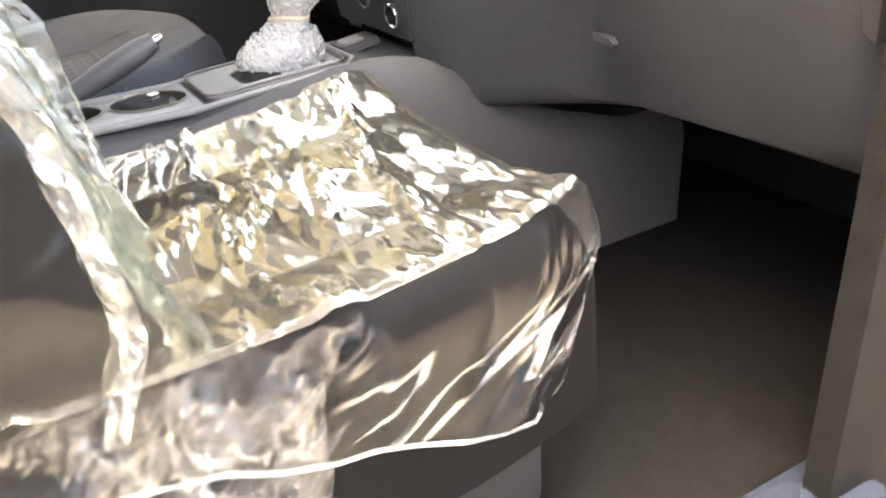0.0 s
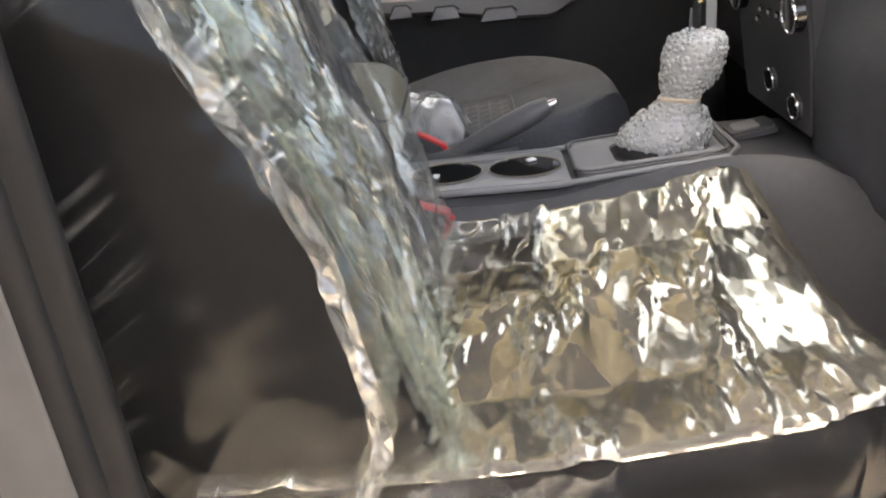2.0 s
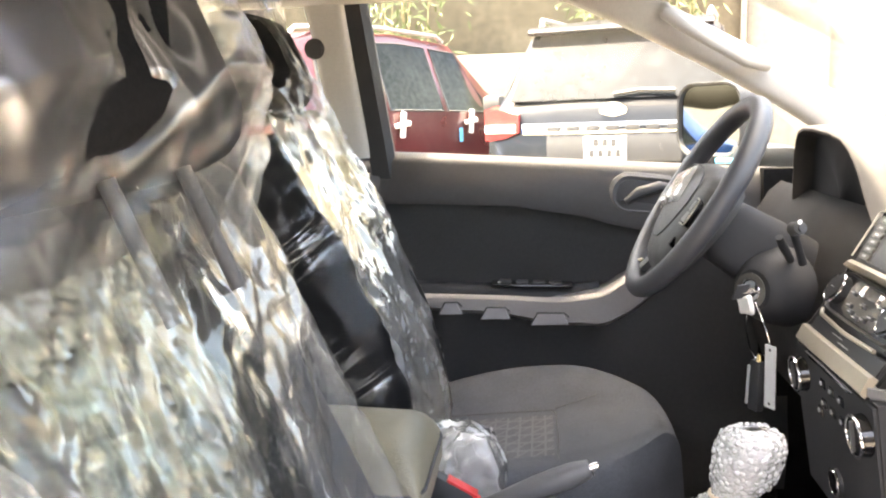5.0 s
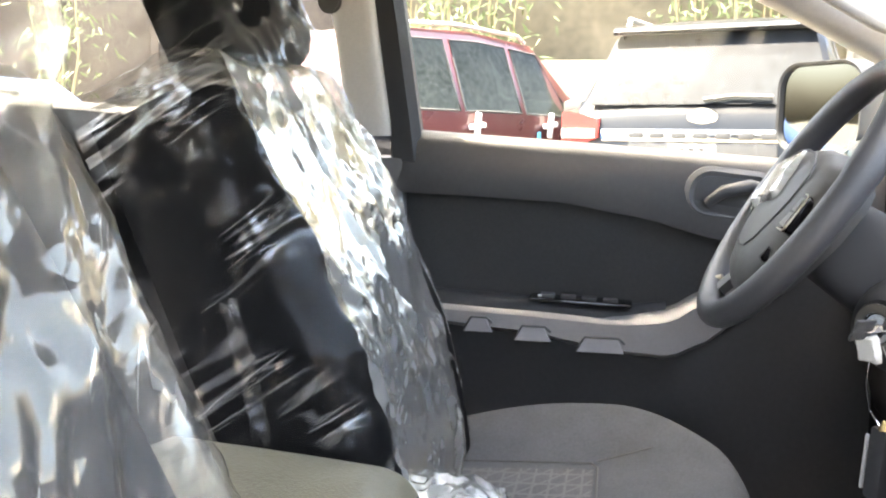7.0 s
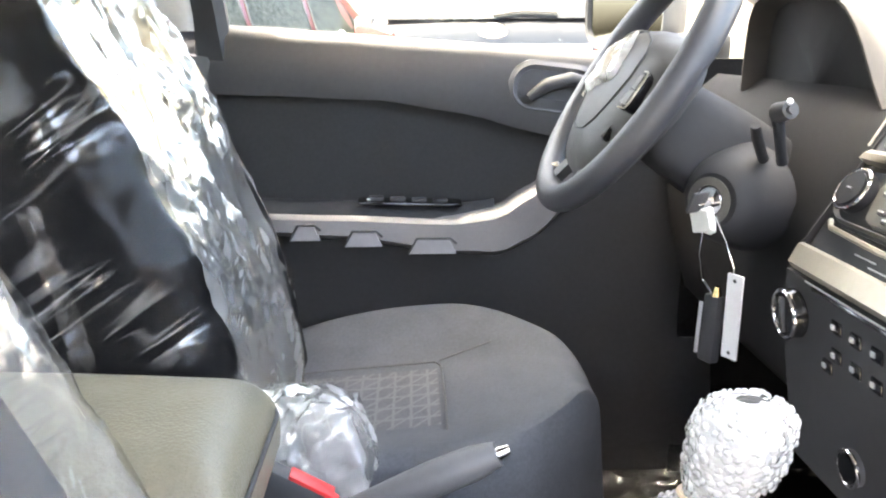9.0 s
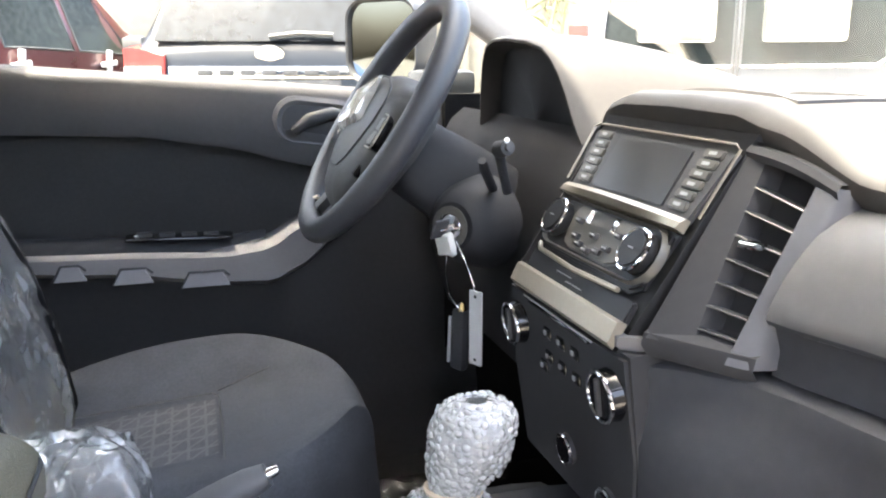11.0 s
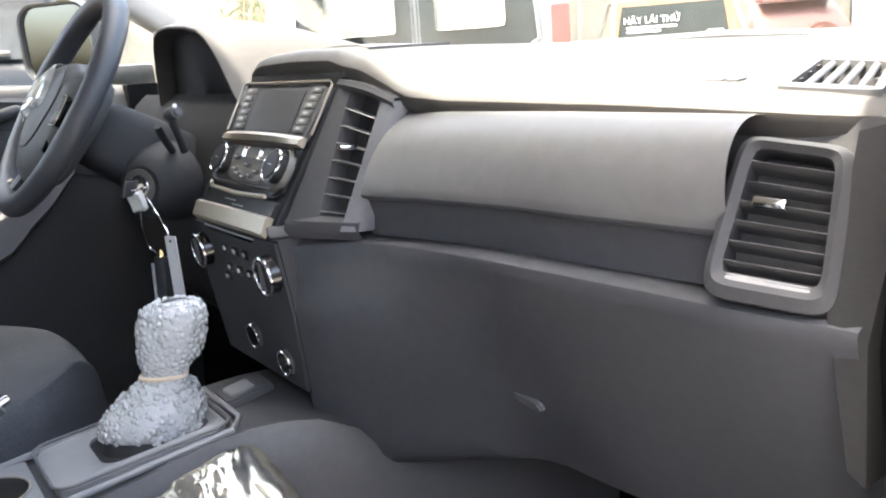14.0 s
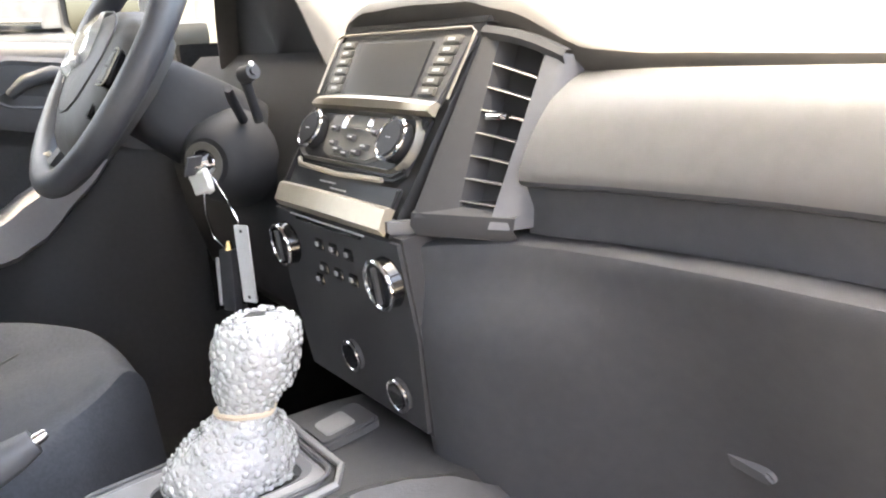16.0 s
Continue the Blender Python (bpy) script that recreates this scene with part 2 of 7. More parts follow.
M_BTN = mat("button_plastic", (0.09, 0.085, 0.075), 0.35, 0, 0.1, 40)
# warm gloss tints put the gold of reflected surroundings into the clear films
M_FILM = film_mat("clear_cushion_film", 0.16, 0.20, 0.20, 1.2, 1.8, 0.06, 9, (1.7, 0.6, 1.0), 0.25, 0.24, 26, 0.35, 7, (2.6, 0.5, 1.0), gloss_tint=(0.97, 0.90, 0.70))
M_FILMS = film_mat("taut_clear_side_film", 0.09, 0.003, 0.004, 0.5, 3.0, 0.10, 5, (1.0, 1.0, 0.8), 0.5, 0.12, 14, 0.5, 5.0, (0.6, 1.0, 3.0))
M_FILMTAUT = film_mat("taut_cushion_film", 0.14, 0.03, 0.04, 0.9, 2.2, 0.08, 5, (0.8, 1.6, 1.0), 0.5, 0.05, 7, 0.3, 3.5, (0.8, 2.0, 1.0), gloss_tint=(0.97, 0.92, 0.8))

M_FILMB = film_mat("clear_backrest_film", 0.09, 0.20, 0.06, 0.75, 2.2, 0.06, 9, (1.0, 1.3, 0.6), 0.35, 0.24, 22, 0.7, 9, (1.0, 1.8, 0.5), turn=0.5, tint=(0.96, 0.97, 0.94), gloss_tint=(0.97, 0.92, 0.82))
M_FILMCLEAR = film_mat("glassy_backrest_film", 0.12, 0.05, 0.05, 0.75, 2.2, 0.06, 9, (1.0, 1.3, 0.6), 0.35, 0.16, 16, 0.5, 7, (1.0, 1.8, 0.5), turn=0.5, tint=(0.93, 0.96, 0.92), gloss_tint=(0.92, 0.95, 0.88))
M_FILMD = film_mat("milky_backrest_film", 0.16, 0.38, 0.1, 0.9, 1.9, 0.06, 12, (1.0, 1.8, 0.7), 0.35, 0.2, 18, 0.5, 5.5, (1.0, 2.6, 0.5), turn=0.7, gloss_tint=(0.97, 0.93, 0.80))
M_FILMBS = film_mat("taut_clear_backrest_side_film", 0.1, 0.008, 0.012, 0.5, 3.2, 0.2, 7, (0.8, 1.0, 1.0), 0.6, 0.10, 14, 0.35, 6.0, (0.3, 1.0, 4.0))
M_FILMTOP = film_mat("loose_clear_film", 0.16, 0.06, 0.018, 0.45, 2.0, 0.12, 5, (1.0, 1.5, 0.7), 0.3, 0.08, 9, 0.4, 4, (1.0, 2.4, 0.5))
M_FILMBUNCH = film_mat("bunched_clear_film", 0.12, 0.03, 0.03, 0.85, 1.9, 0.08, 8, (1.0, 1.0, 1.0), 0.4, 0.10, 16, 0.3, 8)
M_FILMFOLD = film_mat("folded_clear_film", 0.14, 0.22, 0.14, 0.9, 1.8, 0.5, 20, (1.0, 1.0, 0.5), 0.35, 0.4, 40)
M_BAG = film_mat("clear_bag_film", 0.16, 0.5, 0.07, 0.8, 2.0, 0.15, 18, (1, 1, 1), 0, 0.55, 28, 0.5, 12)
M_BUBBLE = film_mat("bubble_wrap_plastic", 0.22, 0.62, 0.10, 0.8, 2.0, 0.3, 60, (1, 1, 1), 0, 0.3, 90)
M_CORE = mat("wrapped_lever_core", (0.30, 0.29, 0.29), 0.6, 0, 0.15, 30)
M_TWINE = mat("beige_tape", (0.55, 0.45, 0.33), 0.6, 0, 0.1, 50)
M_GLASS = glass_mat("window_glass")


# ---- building helpers ----
def mesh_of(bm, name, smooth=True):
    me = bpy.data.meshes.new(name)
    bmesh.ops.recalc_face_normals(bm, faces=bm.faces)
    bm.to_mesh(me)
    bm.free()
    if smooth:
        me.polygons.foreach_set("use_smooth", [True] * len(me.polygons))
        me.set_sharp_from_angle(angle=radians(38))
    return me


def part(name, bm, material, parent=None, label="", smooth=True):
    """One mesh object out of a bmesh, under a thing or a part."""
    ob = new(name, mesh_of(bm, name, smooth))
    ob.data.materials.append(material)
    if parent is not None:
        ob.parent = parent
        ob.matrix_parent_inverse = parent.matrix_basis.inverted()
    if label:
        ob["label"] = label
    return ob


def thing(name, label, category, at=(0, 0, 0), group="", kind=""):
    e = new(name)
    e.empty_display_size = 0.05
    e.location = at
    return tagged(e, label, category, group, kind)


def settle(e, d, k=1.0):
    """Moves a finished thing by d and stretches it along the car by k about its base."""
    e.location = Vector(e.location) + Vector(d)
    e.scale = (k, 1, 1)
    return e


def rounded(pts, times=2):
    """An open line with its corners cut and cut again."""
    for _ in range(times):
        out = [pts[0]]
        for (a, b), (c, d) in zip(pts, pts[1:]):
            out += [(a * 0.75 + c * 0.25, b * 0.75 + d * 0.25), (a * 0.25 + c * 0.75, b * 0.25 + d * 0.75)]
        pts = out + [pts[-1]]
    return pts


def structure(ob, label="", category=""):
    return tagged(ob, label, category, kind="structure")


def box(size, at=(0, 0, 0), turn=None, bevel=0.0, seg=2, bm=None):
    """A bevelled block, centred at a place; turn: a 3x3 or 4x4 rotation."""
    bm = bm or bmesh.new()
    m = Matrix.Translation(at) @ (turn.to_4x4() if turn is not None else Matrix()) @ Matrix.Diagonal((*size, 1))
    r = bmesh.ops.create_cube(bm, size=1.0, matrix=m)
    if bevel:
        edges = list({e for v in r["verts"] for e in v.link_edges})
        bmesh.ops.bevel(bm, geom=edges, offset=bevel, segments=seg, profile=0.6, affect="EDGES")
    return bm


def rod(a, b, r0, r1=None, seg=16, bm=None, bevel=0.0):
    """A round bar from a to b."""
    bm = bm or bmesh.new()
    a, b = Vector(a), Vector(b)
    d = b - a
    m = Matrix.Translation((a + b) / 2) @ d.to_track_quat("Z", "Y").to_matrix().to_4x4()
    r = bmesh.ops.create_cone(bm, cap_ends=True, segments=seg, radius1=r0, radius2=r0 if r1 is None else r1, depth=d.length, matrix=m)
    if bevel:
        es = [e for e in {e for v in r["verts"] for e in v.link_edges} if any(len(f.verts) > 4 for f in e.link_faces)]
        bmesh.ops.bevel(bm, geom=es, offset=bevel, segments=2, affect="EDGES")
    return bm


def tube(points, radius, seg=8, bm=None, closed=False):
    """A round tube along points; radius a number or a list."""
    bm = bm or bmesh.new()
    pts = [Vector(p) for p in points]
    n = len(pts)
    rings = []
    up = Vector((0.13, 0.37, 0.92))
    for i, p in enumerate(pts):
        a = pts[(i - 1) % n] if closed or i else p
        b = pts[(i + 1) % n] if closed or i < n - 1 else p
        t = (b - a).normalized()
        x = t.cross(up).normalized()
        y = x.cross(t)
        r = radius[i] if isinstance(radius, (list, tuple)) else radius
        rings.append([bm.verts.new(p + r * (math.cos(q) * x + math.sin(q) * y)) for q in (2 * math.pi * k / seg for k in range(seg))])
    m = n if closed else n - 1
    for i in range(m):
        u, v = rings[i], rings[(i + 1) % n]
        for k in range(seg):
            bm.faces.new((u[k], u[(k + 1) % seg], v[(k + 1) % seg], v[k]))
    if not closed:
        bm.faces.new(rings[0]), bm.faces.new(rings[-1])
    return bm


def loft(rings, bm=None, closed=True, caps=True):
    """A skin over rings of places with the same count."""
    bm = bm or bmesh.new()
    vs = [[bm.verts.new(p) for p in r] for r in rings]
    k = len(vs[0])
    for u, v in zip(vs, vs[1:]):
        for i in range(k if closed else k - 1):
            bm.faces.new((u[i], u[(i + 1) % k], v[(i + 1) % k], v[i]))
    if caps and closed:
        bm.faces.new(vs[0]), bm.faces.new(vs[-1])
    return bm


def plate(outline, o, u, v, depth, bevel=0.002, bm=None):
    """A flat piece: outline in (u, v) from o, extruded by depth against the normal u x v."""
    bm = bm or bmesh.new()
    o, u, v = Vector(o), Vector(u).normalized(), Vector(v).normalized()
    w = u.cross(v).normalized()
    top = [bm.verts.new(o + a * u + b * v) for a, b in outline]
    bot = [bm.verts.new(o + a * u + b * v - depth * w) for a, b in outline]
    k = len(top)
    fs = [bm.faces.new(top), bm.faces.new(bot[::-1])]
    for i in range(k):
        fs.append(bm.faces.new((top[i], bot[i], bot[(i + 1) % k], top[(i + 1) % k])))
    if bevel:
        es = [e for e in fs[0].edges]
        bmesh.ops.bevel(bm, geom=es, offset=bevel, segments=2, affect="EDGES")
    return bm


def ring_plate(outer, inner, o, u, v, depth, bm=None):
    """A flat frame between two outlines of the same count."""
    bm = bm or bmesh.new()
    o, u, v = Vector(o), Vector(u).normalized(), Vector(v).normalized()
    w = u.cross(v).normalized()
    P = lambda ab, d: o + ab[0] * u + ab[1] * v - d * w
    k = len(outer)
    mid = [((a[0] + b[0]) / 2, (a[1] + b[1]) / 2) for a, b in zip(outer, inner)]
    rows = [[P(a, depth) for a in outer], [P(a, 0.003) for a in outer], [P(a, -0.002) for a in mid], [P(a, 0.003) for a in inner], [P(a, depth) for a in inner]]
    vs = [[bm.verts.new(p) for p in r] for r in rows]
    for p, q in zip(vs, vs[1:] + vs[:1]):
        for i in range(k):
            bm.faces.new((p[i], p[(i + 1) % k], q[(i + 1) % k], q[i]))
    return bm


def rrect(w, h, r, n=5, cx=0.0, cy=0.0):
    """The outline of a rounded rectangle."""
    out = []
    for sx, sy, a0 in ((1, 1, 0), (-1, 1, 90), (-1, -1, 180), (1, -1, 270)):
        for i in range(n + 1):
            a = radians(a0 + 90 * i / n)
            out.append((cx + sx * (w / 2 - r) + r * math.cos(a), cy + sy * (h / 2 - r) + r * math.sin(a)))
    return out


def quadpts(c, n=6):
    """A four-cornered outline with n points a side."""
    out = []
    for (a, b), (p, q) in zip(c, c[1:] + c[:1]):
        out += [(a + (p - a) * i / n, b + (q - b) * i / n) for i in range(n)]
    return out


def lerp(table, x):
    """A value read from a table of (x, value)."""
    if x <= table[0][0]:
        return table[0][1]
    for (a, p), (b, q) in zip(table, table[1:]):
        if x <= b:
            t = (x - a) / (b - a)
            t = t * t * (3 - 2 * t) * 0.5 + t * 0.5
            return p + (q - p) * t
    return table[-1][1]


def crumple(p, big=0.012, small=0.004, dirn=(1, 1, 1), seed=0.0, crease=0.004):
    """Relief of crumpled film: soft billows, long thin ridges and small facets."""
    v = Vector((p[0] * dirn[0], p[1] * dirn[1], p[2] * dirn[2])) + Vector((seed, seed * 0.7, -seed))
    warp = Vector(noise.noise_vector(v * 4)) * 0.05
    a = noise.noise((v + warp) * 6)
    r1 = math.exp(-abs(noise.noise((v + warp) * 9)) / 0.07)
    r2 = math.exp(-abs(noise.noise((v + warp * 0.6) * 21 + Vector((3, 7, 1)))) / 0.10)
    b = noise.voronoi((v + warp) * 26)[0][0]
    return big * a + crease * (r1 + 0.5 * r2) + small * 2.4 * b


def facets(u, v, seed):
    """A sheet crushed into flat triangles with straight sharp ridges, -1 to 1: random heights at the corners of a warped triangle net."""
    w = noise.noise_vector(Vector((u * 0.35, v * 0.35, seed)))
    u, v = u + 0.9 * w[0], v + 0.9 * w[1]
    k = (u + v) * 0.366
    a, b = u + k, v + k
    i, j = math.floor(a), math.floor(b)
    f, g = a - i, b - j
    h = lambda m, n: 2.0 * noise.cell(Vector((m + 0.5, n + 0.5, seed * 3.7 + 0.5))) - 1.0
    if f > g:
        return h(i, j) * (1 - f) + h(i + 1, j) * (f - g) + h(i + 1, j + 1) * g
    return h(i, j) * (1 - g) + h(i, j + 1) * (g - f) + h(i + 1, j + 1) * f


def crush(u, v, seed, turn, long_, wide, height):
    """Sharp folds that run at an angle: facets of the given length and width in metres, and finer ones on them."""
    c, s = math.cos(turn), math.sin(turn)
    p, q = u * c + v * s, v * c - u * s
    t = 0.5 + 0.9 * noise.noise(Vector((u * 9, v * 9, seed + 5)))
    return height * (facets(p / long_, q / wide, seed) + 0.55 * max(0.15, t) * facets(p / long_ * 2.3 + 7, q / wide * 2.1, seed + 2) + 0.22 * facets(p / long_ * 5 + 3, q / wide * 4.0, seed + 4))


def pad(across, along, out, o, W, L, H, r, wfn=None, hfn=None, off=0.0, wrinkle=None, na=40, nb=40, closed_start=False, over=1.0, fill=True, lift=0.0):
    """An upholstered block: a sheet over across x along that rolls down its sides and far end. W, L: its size, H: depth, r: edge radius.
    wfn(b): width factor along it; hfn(a, b): height over the sheet; wrinkle(p, a, b): outward relief; over: how far the end rolls down."""
    A, B, C, o = Vector(across).normalized(), Vector(along).normalized(), Vector(out).normalized(), Vector(o)

    def edge(t, size, roll_a, roll_b):
        arc = r * math.pi / 2
        la, lb = (arc + (H - r) * roll_a if roll_a else 0), (arc + (H - r) * roll_b if roll_b else 0)
        flat = size - (r if roll_a else 0) - (r if roll_b else 0)
        s = t * (la + flat + lb) - la
        if s < 0:
            s = -s
            return (r - r * math.sin(s / r), r - r * math.cos(s / r)) if s < arc else (0.0, r + s - arc)
        if s <= flat:
            return ((r if roll_a else 0) + s, 0.0)
        s -= flat
        return (size - r + r * math.sin(s / r), r - r * math.cos(s / r)) if s < arc else (size, r + s - arc)

    bm = bmesh.new()
    grid = []
    for j in range(nb + 1):
        b = j / nb
        x, d2 = edge(b, L, 1.0 if closed_start else 0, over)
        bb = x / L
        w = W * (wfn(bb) if wfn else 1)
        row = []
        for i in range(na + 1):
            y, d1 = edge(i / na, W, 1.0, 1.0)
            aa = y / W
            d = min(H, (d1 ** 3 + d2 ** 3) ** (1 / 3))
            h = hfn(aa, bb) * max(0, 1 - d / max(r, 1e-6)) if hfn else 0
            p = o + A * ((aa - 0.5) * w) + B * x + C * (h - d)
            nrm = (C * max(0.0, 1 - d / r) + A * ((aa - 0.5) * 2 * min(1, d1 / r)) + B * ((bb - (0.5 if closed_start else 0)) * min(1, d2 / r)))
            nrm = nrm.normalized() if nrm.length > 0.01 else C
            k = off + (wrinkle(p, aa, bb) if wrinkle else 0)
            row.append(bm.verts.new(p + nrm * k))
        grid.append(row)
    for u, v in zip(grid, grid[1:]):
        for i in range(na):
            bm.faces.new((u[i], u[i + 1], v[i + 1], v[i]))
    if fill:
        bm.faces.new([v for v in grid[0]] + [row[-1] for row in grid[1:]] + grid[-1][-2::-1] + [row[0] for row in grid[-2:0:-1]])
    return bm


# ---- cabin shell ----
def sill_z(x):
    return 1.376 - 0.072 * (x + 0.70)


structure(part("floor", box((2.3, 1.5, 0.05), (-0.5, 0, 0.575), bevel=0.01), M_CARPET), "black carpeted cabin floor of a pickup", "floor")
structure(part("wall_front", box((0.04, 1.46, 0.76), (0.66, 0, 0.93)), M_CARPET), "black carpeted bulkhead behind the dashboard", "bulkhead")
structure(part("wall_rear", box((0.05, 1.5, 0.74), (-1.62, 0, 0.965), bevel=0.01), M_TRIM), "dark trimmed rear wall of the cab", "wall")
structure(part("wall_rear_header", box((0.05, 1.4, 0.06), (-1.62, 0, 1.70), bevel=0.01), M_HEADLINER), "pale trim over the rear window", "wall")
for side in (-1, 1):
    structure(part("wall_rear_corner", box((0.06, 0.14, 0.40), (-1.62, side * 0.66, 1.52), bevel=0.02), M_HEADLINER), "pale rear corner post", "pillar")
for side, nm in ((1, "kick_panel_driver"), (-1, "kick_panel_passenger")):
    structure(part(nm, box((0.62, 0.03, 0.80), (0.37, side * 0.735, 0.93)), M_CARPET), "black trim at the side of the footwell", "kick panel")
# headliner with rolled edges, over a painted roof
bm = loft([[(x, y, 1.70 + 0.03 * (1 - (y / 0.66) ** 2) - 0.02 * (1 if x > -0.12 else 0)) for y in np.linspace(-0.66, 0.66, 13)] for x in (-0.08, -0.15, -0.6, -1.1, -1.62)], closed=False)
bmesh.ops.solidify(bm, geom=bm.faces[:], thickness=0.03)
structure(part("ceiling", bm, M_HEADLINER), "pale grey fabric headliner of the cab", "headliner")
bm = box((1.60, 1.52, 0.025), (-0.87, 0, 1.775), bevel=0.01)
structure(part("roof_skin", bm, M_PAINT), "dark blue-grey painted cab roof", "roof")


def pillar(name, rows, w, material, label):
    """A roof post: an oval section swept along places; w: (x size, y size)."""
    rings = []
    for x, y, z, k in rows:
        rings.append([(x + w[0] * k * math.copysign(abs(math.cos(q)) ** 0.6, math.cos(q)), y + w[1] * math.copysign(abs(math.sin(q)) ** 0.6, math.sin(q)), z) for q in (2 * math.pi * i / 16 for i in range(16))])
    return structure(part(name, loft(rings), material), label, "pillar")


for side, nm in ((1, "a_pillar_driver"), (-1, "a_pillar_passenger")):
    pillar(nm, [(0.34, side * 0.70, 1.31, 1.2), (0.25, side * 0.695, 1.385, 1.0), (0.14, side * 0.69, 1.455, 0.95), (0.0, side * 0.685, 1.535, 0.95), (-0.14, side * 0.675, 1.61, 1.0), (-0.26, side * 0.665, 1.67, 1.1), (-0.36, side * 0.66, 1.705, 1.3)], (0.075, 0.03), M_HEADLINER, "pale grey windscreen pillar trim")
handle = tagged(part("grab_handle", tube([(0.03, 0.655, 1.545), (0.035, 0.635, 1.528), (0.0, 0.625, 1.535), (-0.06, 0.622, 1.57), (-0.12, 0.622, 1.607), (-0.145, 0.63, 1.628), (-0.145, 0.65, 1.64)], [0.012, 0.013, 0.012, 0.011, 0.012, 0.013, 0.012], 12), M_HEADLINER), "pale grey grab handle on the windscreen pillar", "handle")
for side, nm in ((1, "roof_rail_driver"), (-1, "roof_rail_passenger")):
    structure(part(nm, box((1.35, 0.09, 0.07), (-0.95, side * 0.69, 1.72), bevel=0.02), M_HEADLINER), "pale grey trim along the roof edge", "roof rail")
# driver-side middle post: pale trim inside, black door frame in front
pillar("b_pillar_driver", [(-0.771, 0.735, 1.375, 1), (-0.772, 0.735, 1.40, 1), (-0.80, 0.73, 1.62, 1), (-0.815, 0.715, 1.73, 1.1)], (0.038, 0.025), M_HEADLINER, "pale grey centre pillar trim")
structure(part("b_pillar_lower", box((0.14, 0.05, 0.74), (-0.78, 0.755, 0.97), bevel=0.015), M_TRIM), "dark grey lower centre pillar trim", "pillar")
bm = loft([[(x - dx, y, z) for x, y in ((-0.738, 0.735), (-0.738, 0.78), (-0.69, 0.785), (-0.686, 0.75), (-0.70, 0.735))] for z, dx in ((1.30, -0.012), (1.40, 0.0), (1.62, 0.03), (1.74, 0.046))])
structure(part("door_frame_driver", bm, M_RUBBER), "black door window frame", "door frame")
belt_anchor = tagged(part("belt_anchor", rod((-0.83, 0.70, 1.60), (-0.83, 0.725, 1.60), 0.022, 0.018, 20, bevel=0.004), M_DARK), "black round seat belt guide on the pillar", "belt guide")
# front and rear window panes with their shadows off
for nm, pts in (("windscreen", [(0.66, 0.68, 1.30), (0.66, -0.68, 1.30), (-0.08, -0.63, 1.69), (-0.08, 0.63, 1.69)]),
                ("window_1", [(-0.70, 0.778, 1.35), (0.24, 0.778, 1.31), (-0.22, 0.70, 1.68), (-0.74, 0.70, 1.72)]),
                ("window_3", [(-1.62, 0.62, 1.33), (-1.62, -0.62, 1.33), (-1.60, -0.6, 1.68), (-1.60, 0.6, 1.68)]),
                ("window_2", [(-1.58, 0.778, 1.44), (-0.80, 0.778, 1.36), (-0.84, 0.70, 1.72), (-1.5, 0.70, 1.72)])):
    ob = structure(part(nm, loft([[Vector(p) for p in pts], [Vector(p) + Vector((0.003, 0.003, 0.003)) for p in pts]]), M_GLASS), "clear car window glass", "window")
    ob.visible_shadow = False

# ---- driver's door ----
door = thing("door_1", "closed driver's door lined in dark grey plastic with a fabric insert", "car door", (-0.3, 0.76, 0.7), kind="structure")
XS = list(np.linspace(-0.735, 0.22, 24))


def door_row(x):
    s = sill_z(x)
    top = lerp([(-0.74, 1.278), (-0.636, 1.275), (-0.45, 1.267), (-0.316, 1.246), (-0.2, 1.215), (0.0, 1.16), (0.25, 1.12)], x)
    return [(x, 0.80, s - 0.02), (x, 0.79, s + 0.004), (x, 0.772, s + 0.01), (x, 0.752, s + 0.003), (x, 0.742, s - 0.012), (x, 0.737, s - 0.04), (x, 0.734, (s + top) / 2), (x, 0.730, top + 0.012), (x, 0.733, top)]


bm = loft([door_row(x) for x in XS], closed=False)
bmesh.ops.solidify(bm, geom=bm.faces[:], thickness=0.012)
part("upper_panel", bm, M_TRIM, door)
# recessed insert and its raised frame
bm = loft([[(x, 0.752, lerp([(-0.74, 1.278), (-0.636, 1.275), (-0.45, 1.267), (-0.316, 1.246), (-0.2, 1.215), (0.0, 1.16), (0.25, 1.12)], x) + 0.004), (x, 0.748, 1.19 - 0.09 * (x + 0.5)), (x, 0.752, 1.075)] for x in XS], closed=False)
bmesh.ops.solidify(bm, geom=bm.faces[:], thickness=0.01)
part("door_insert", bm, M_DOORCLOTH, door, "black fabric door insert")
# armrest with window switches, sweeping up into the pull handle


def arm_z(x):
    return lerp([(-0.74, 1.098), (-0.5, 1.09), (-0.33, 1.082), (-0.26, 1.09), (-0.2, 1.125), (-0.13, 1.18), (-0.05, 1.25)], x)


def arm_section(x, y0, y1, z0, z1):
    return [(x, y1, z0), (x, y0 + 0.012, z0 + 0.003), (x, y0, z0 + 0.012), (x, y0 + 0.002, z1 - 0.014), (x, y0 + 0.014, z1 - 0.002), (x, (y0 + y1) / 2, z1 + 0.001), (x, y1, z1 - 0.002)]


xs = list(np.linspace(-0.70, -0.26, 14))
bm = loft([arm_section(x, 0.697 + 0.02 * max(0, (x + 0.36) / 0.1), 0.75, arm_z(x) - 0.02, arm_z(x) + 0.014) for x in xs])
part("armrest", bm, M_CARPET2, door)
sw = part("switch_panel", box((0.17, 0.045, 0.006), (-0.40, 0.722, arm_z(-0.40) + 0.017), pose(0, 0, 0, 0, 1.5, 0), 0.004), M_GLOSS, door, "glossy black window switch plate")
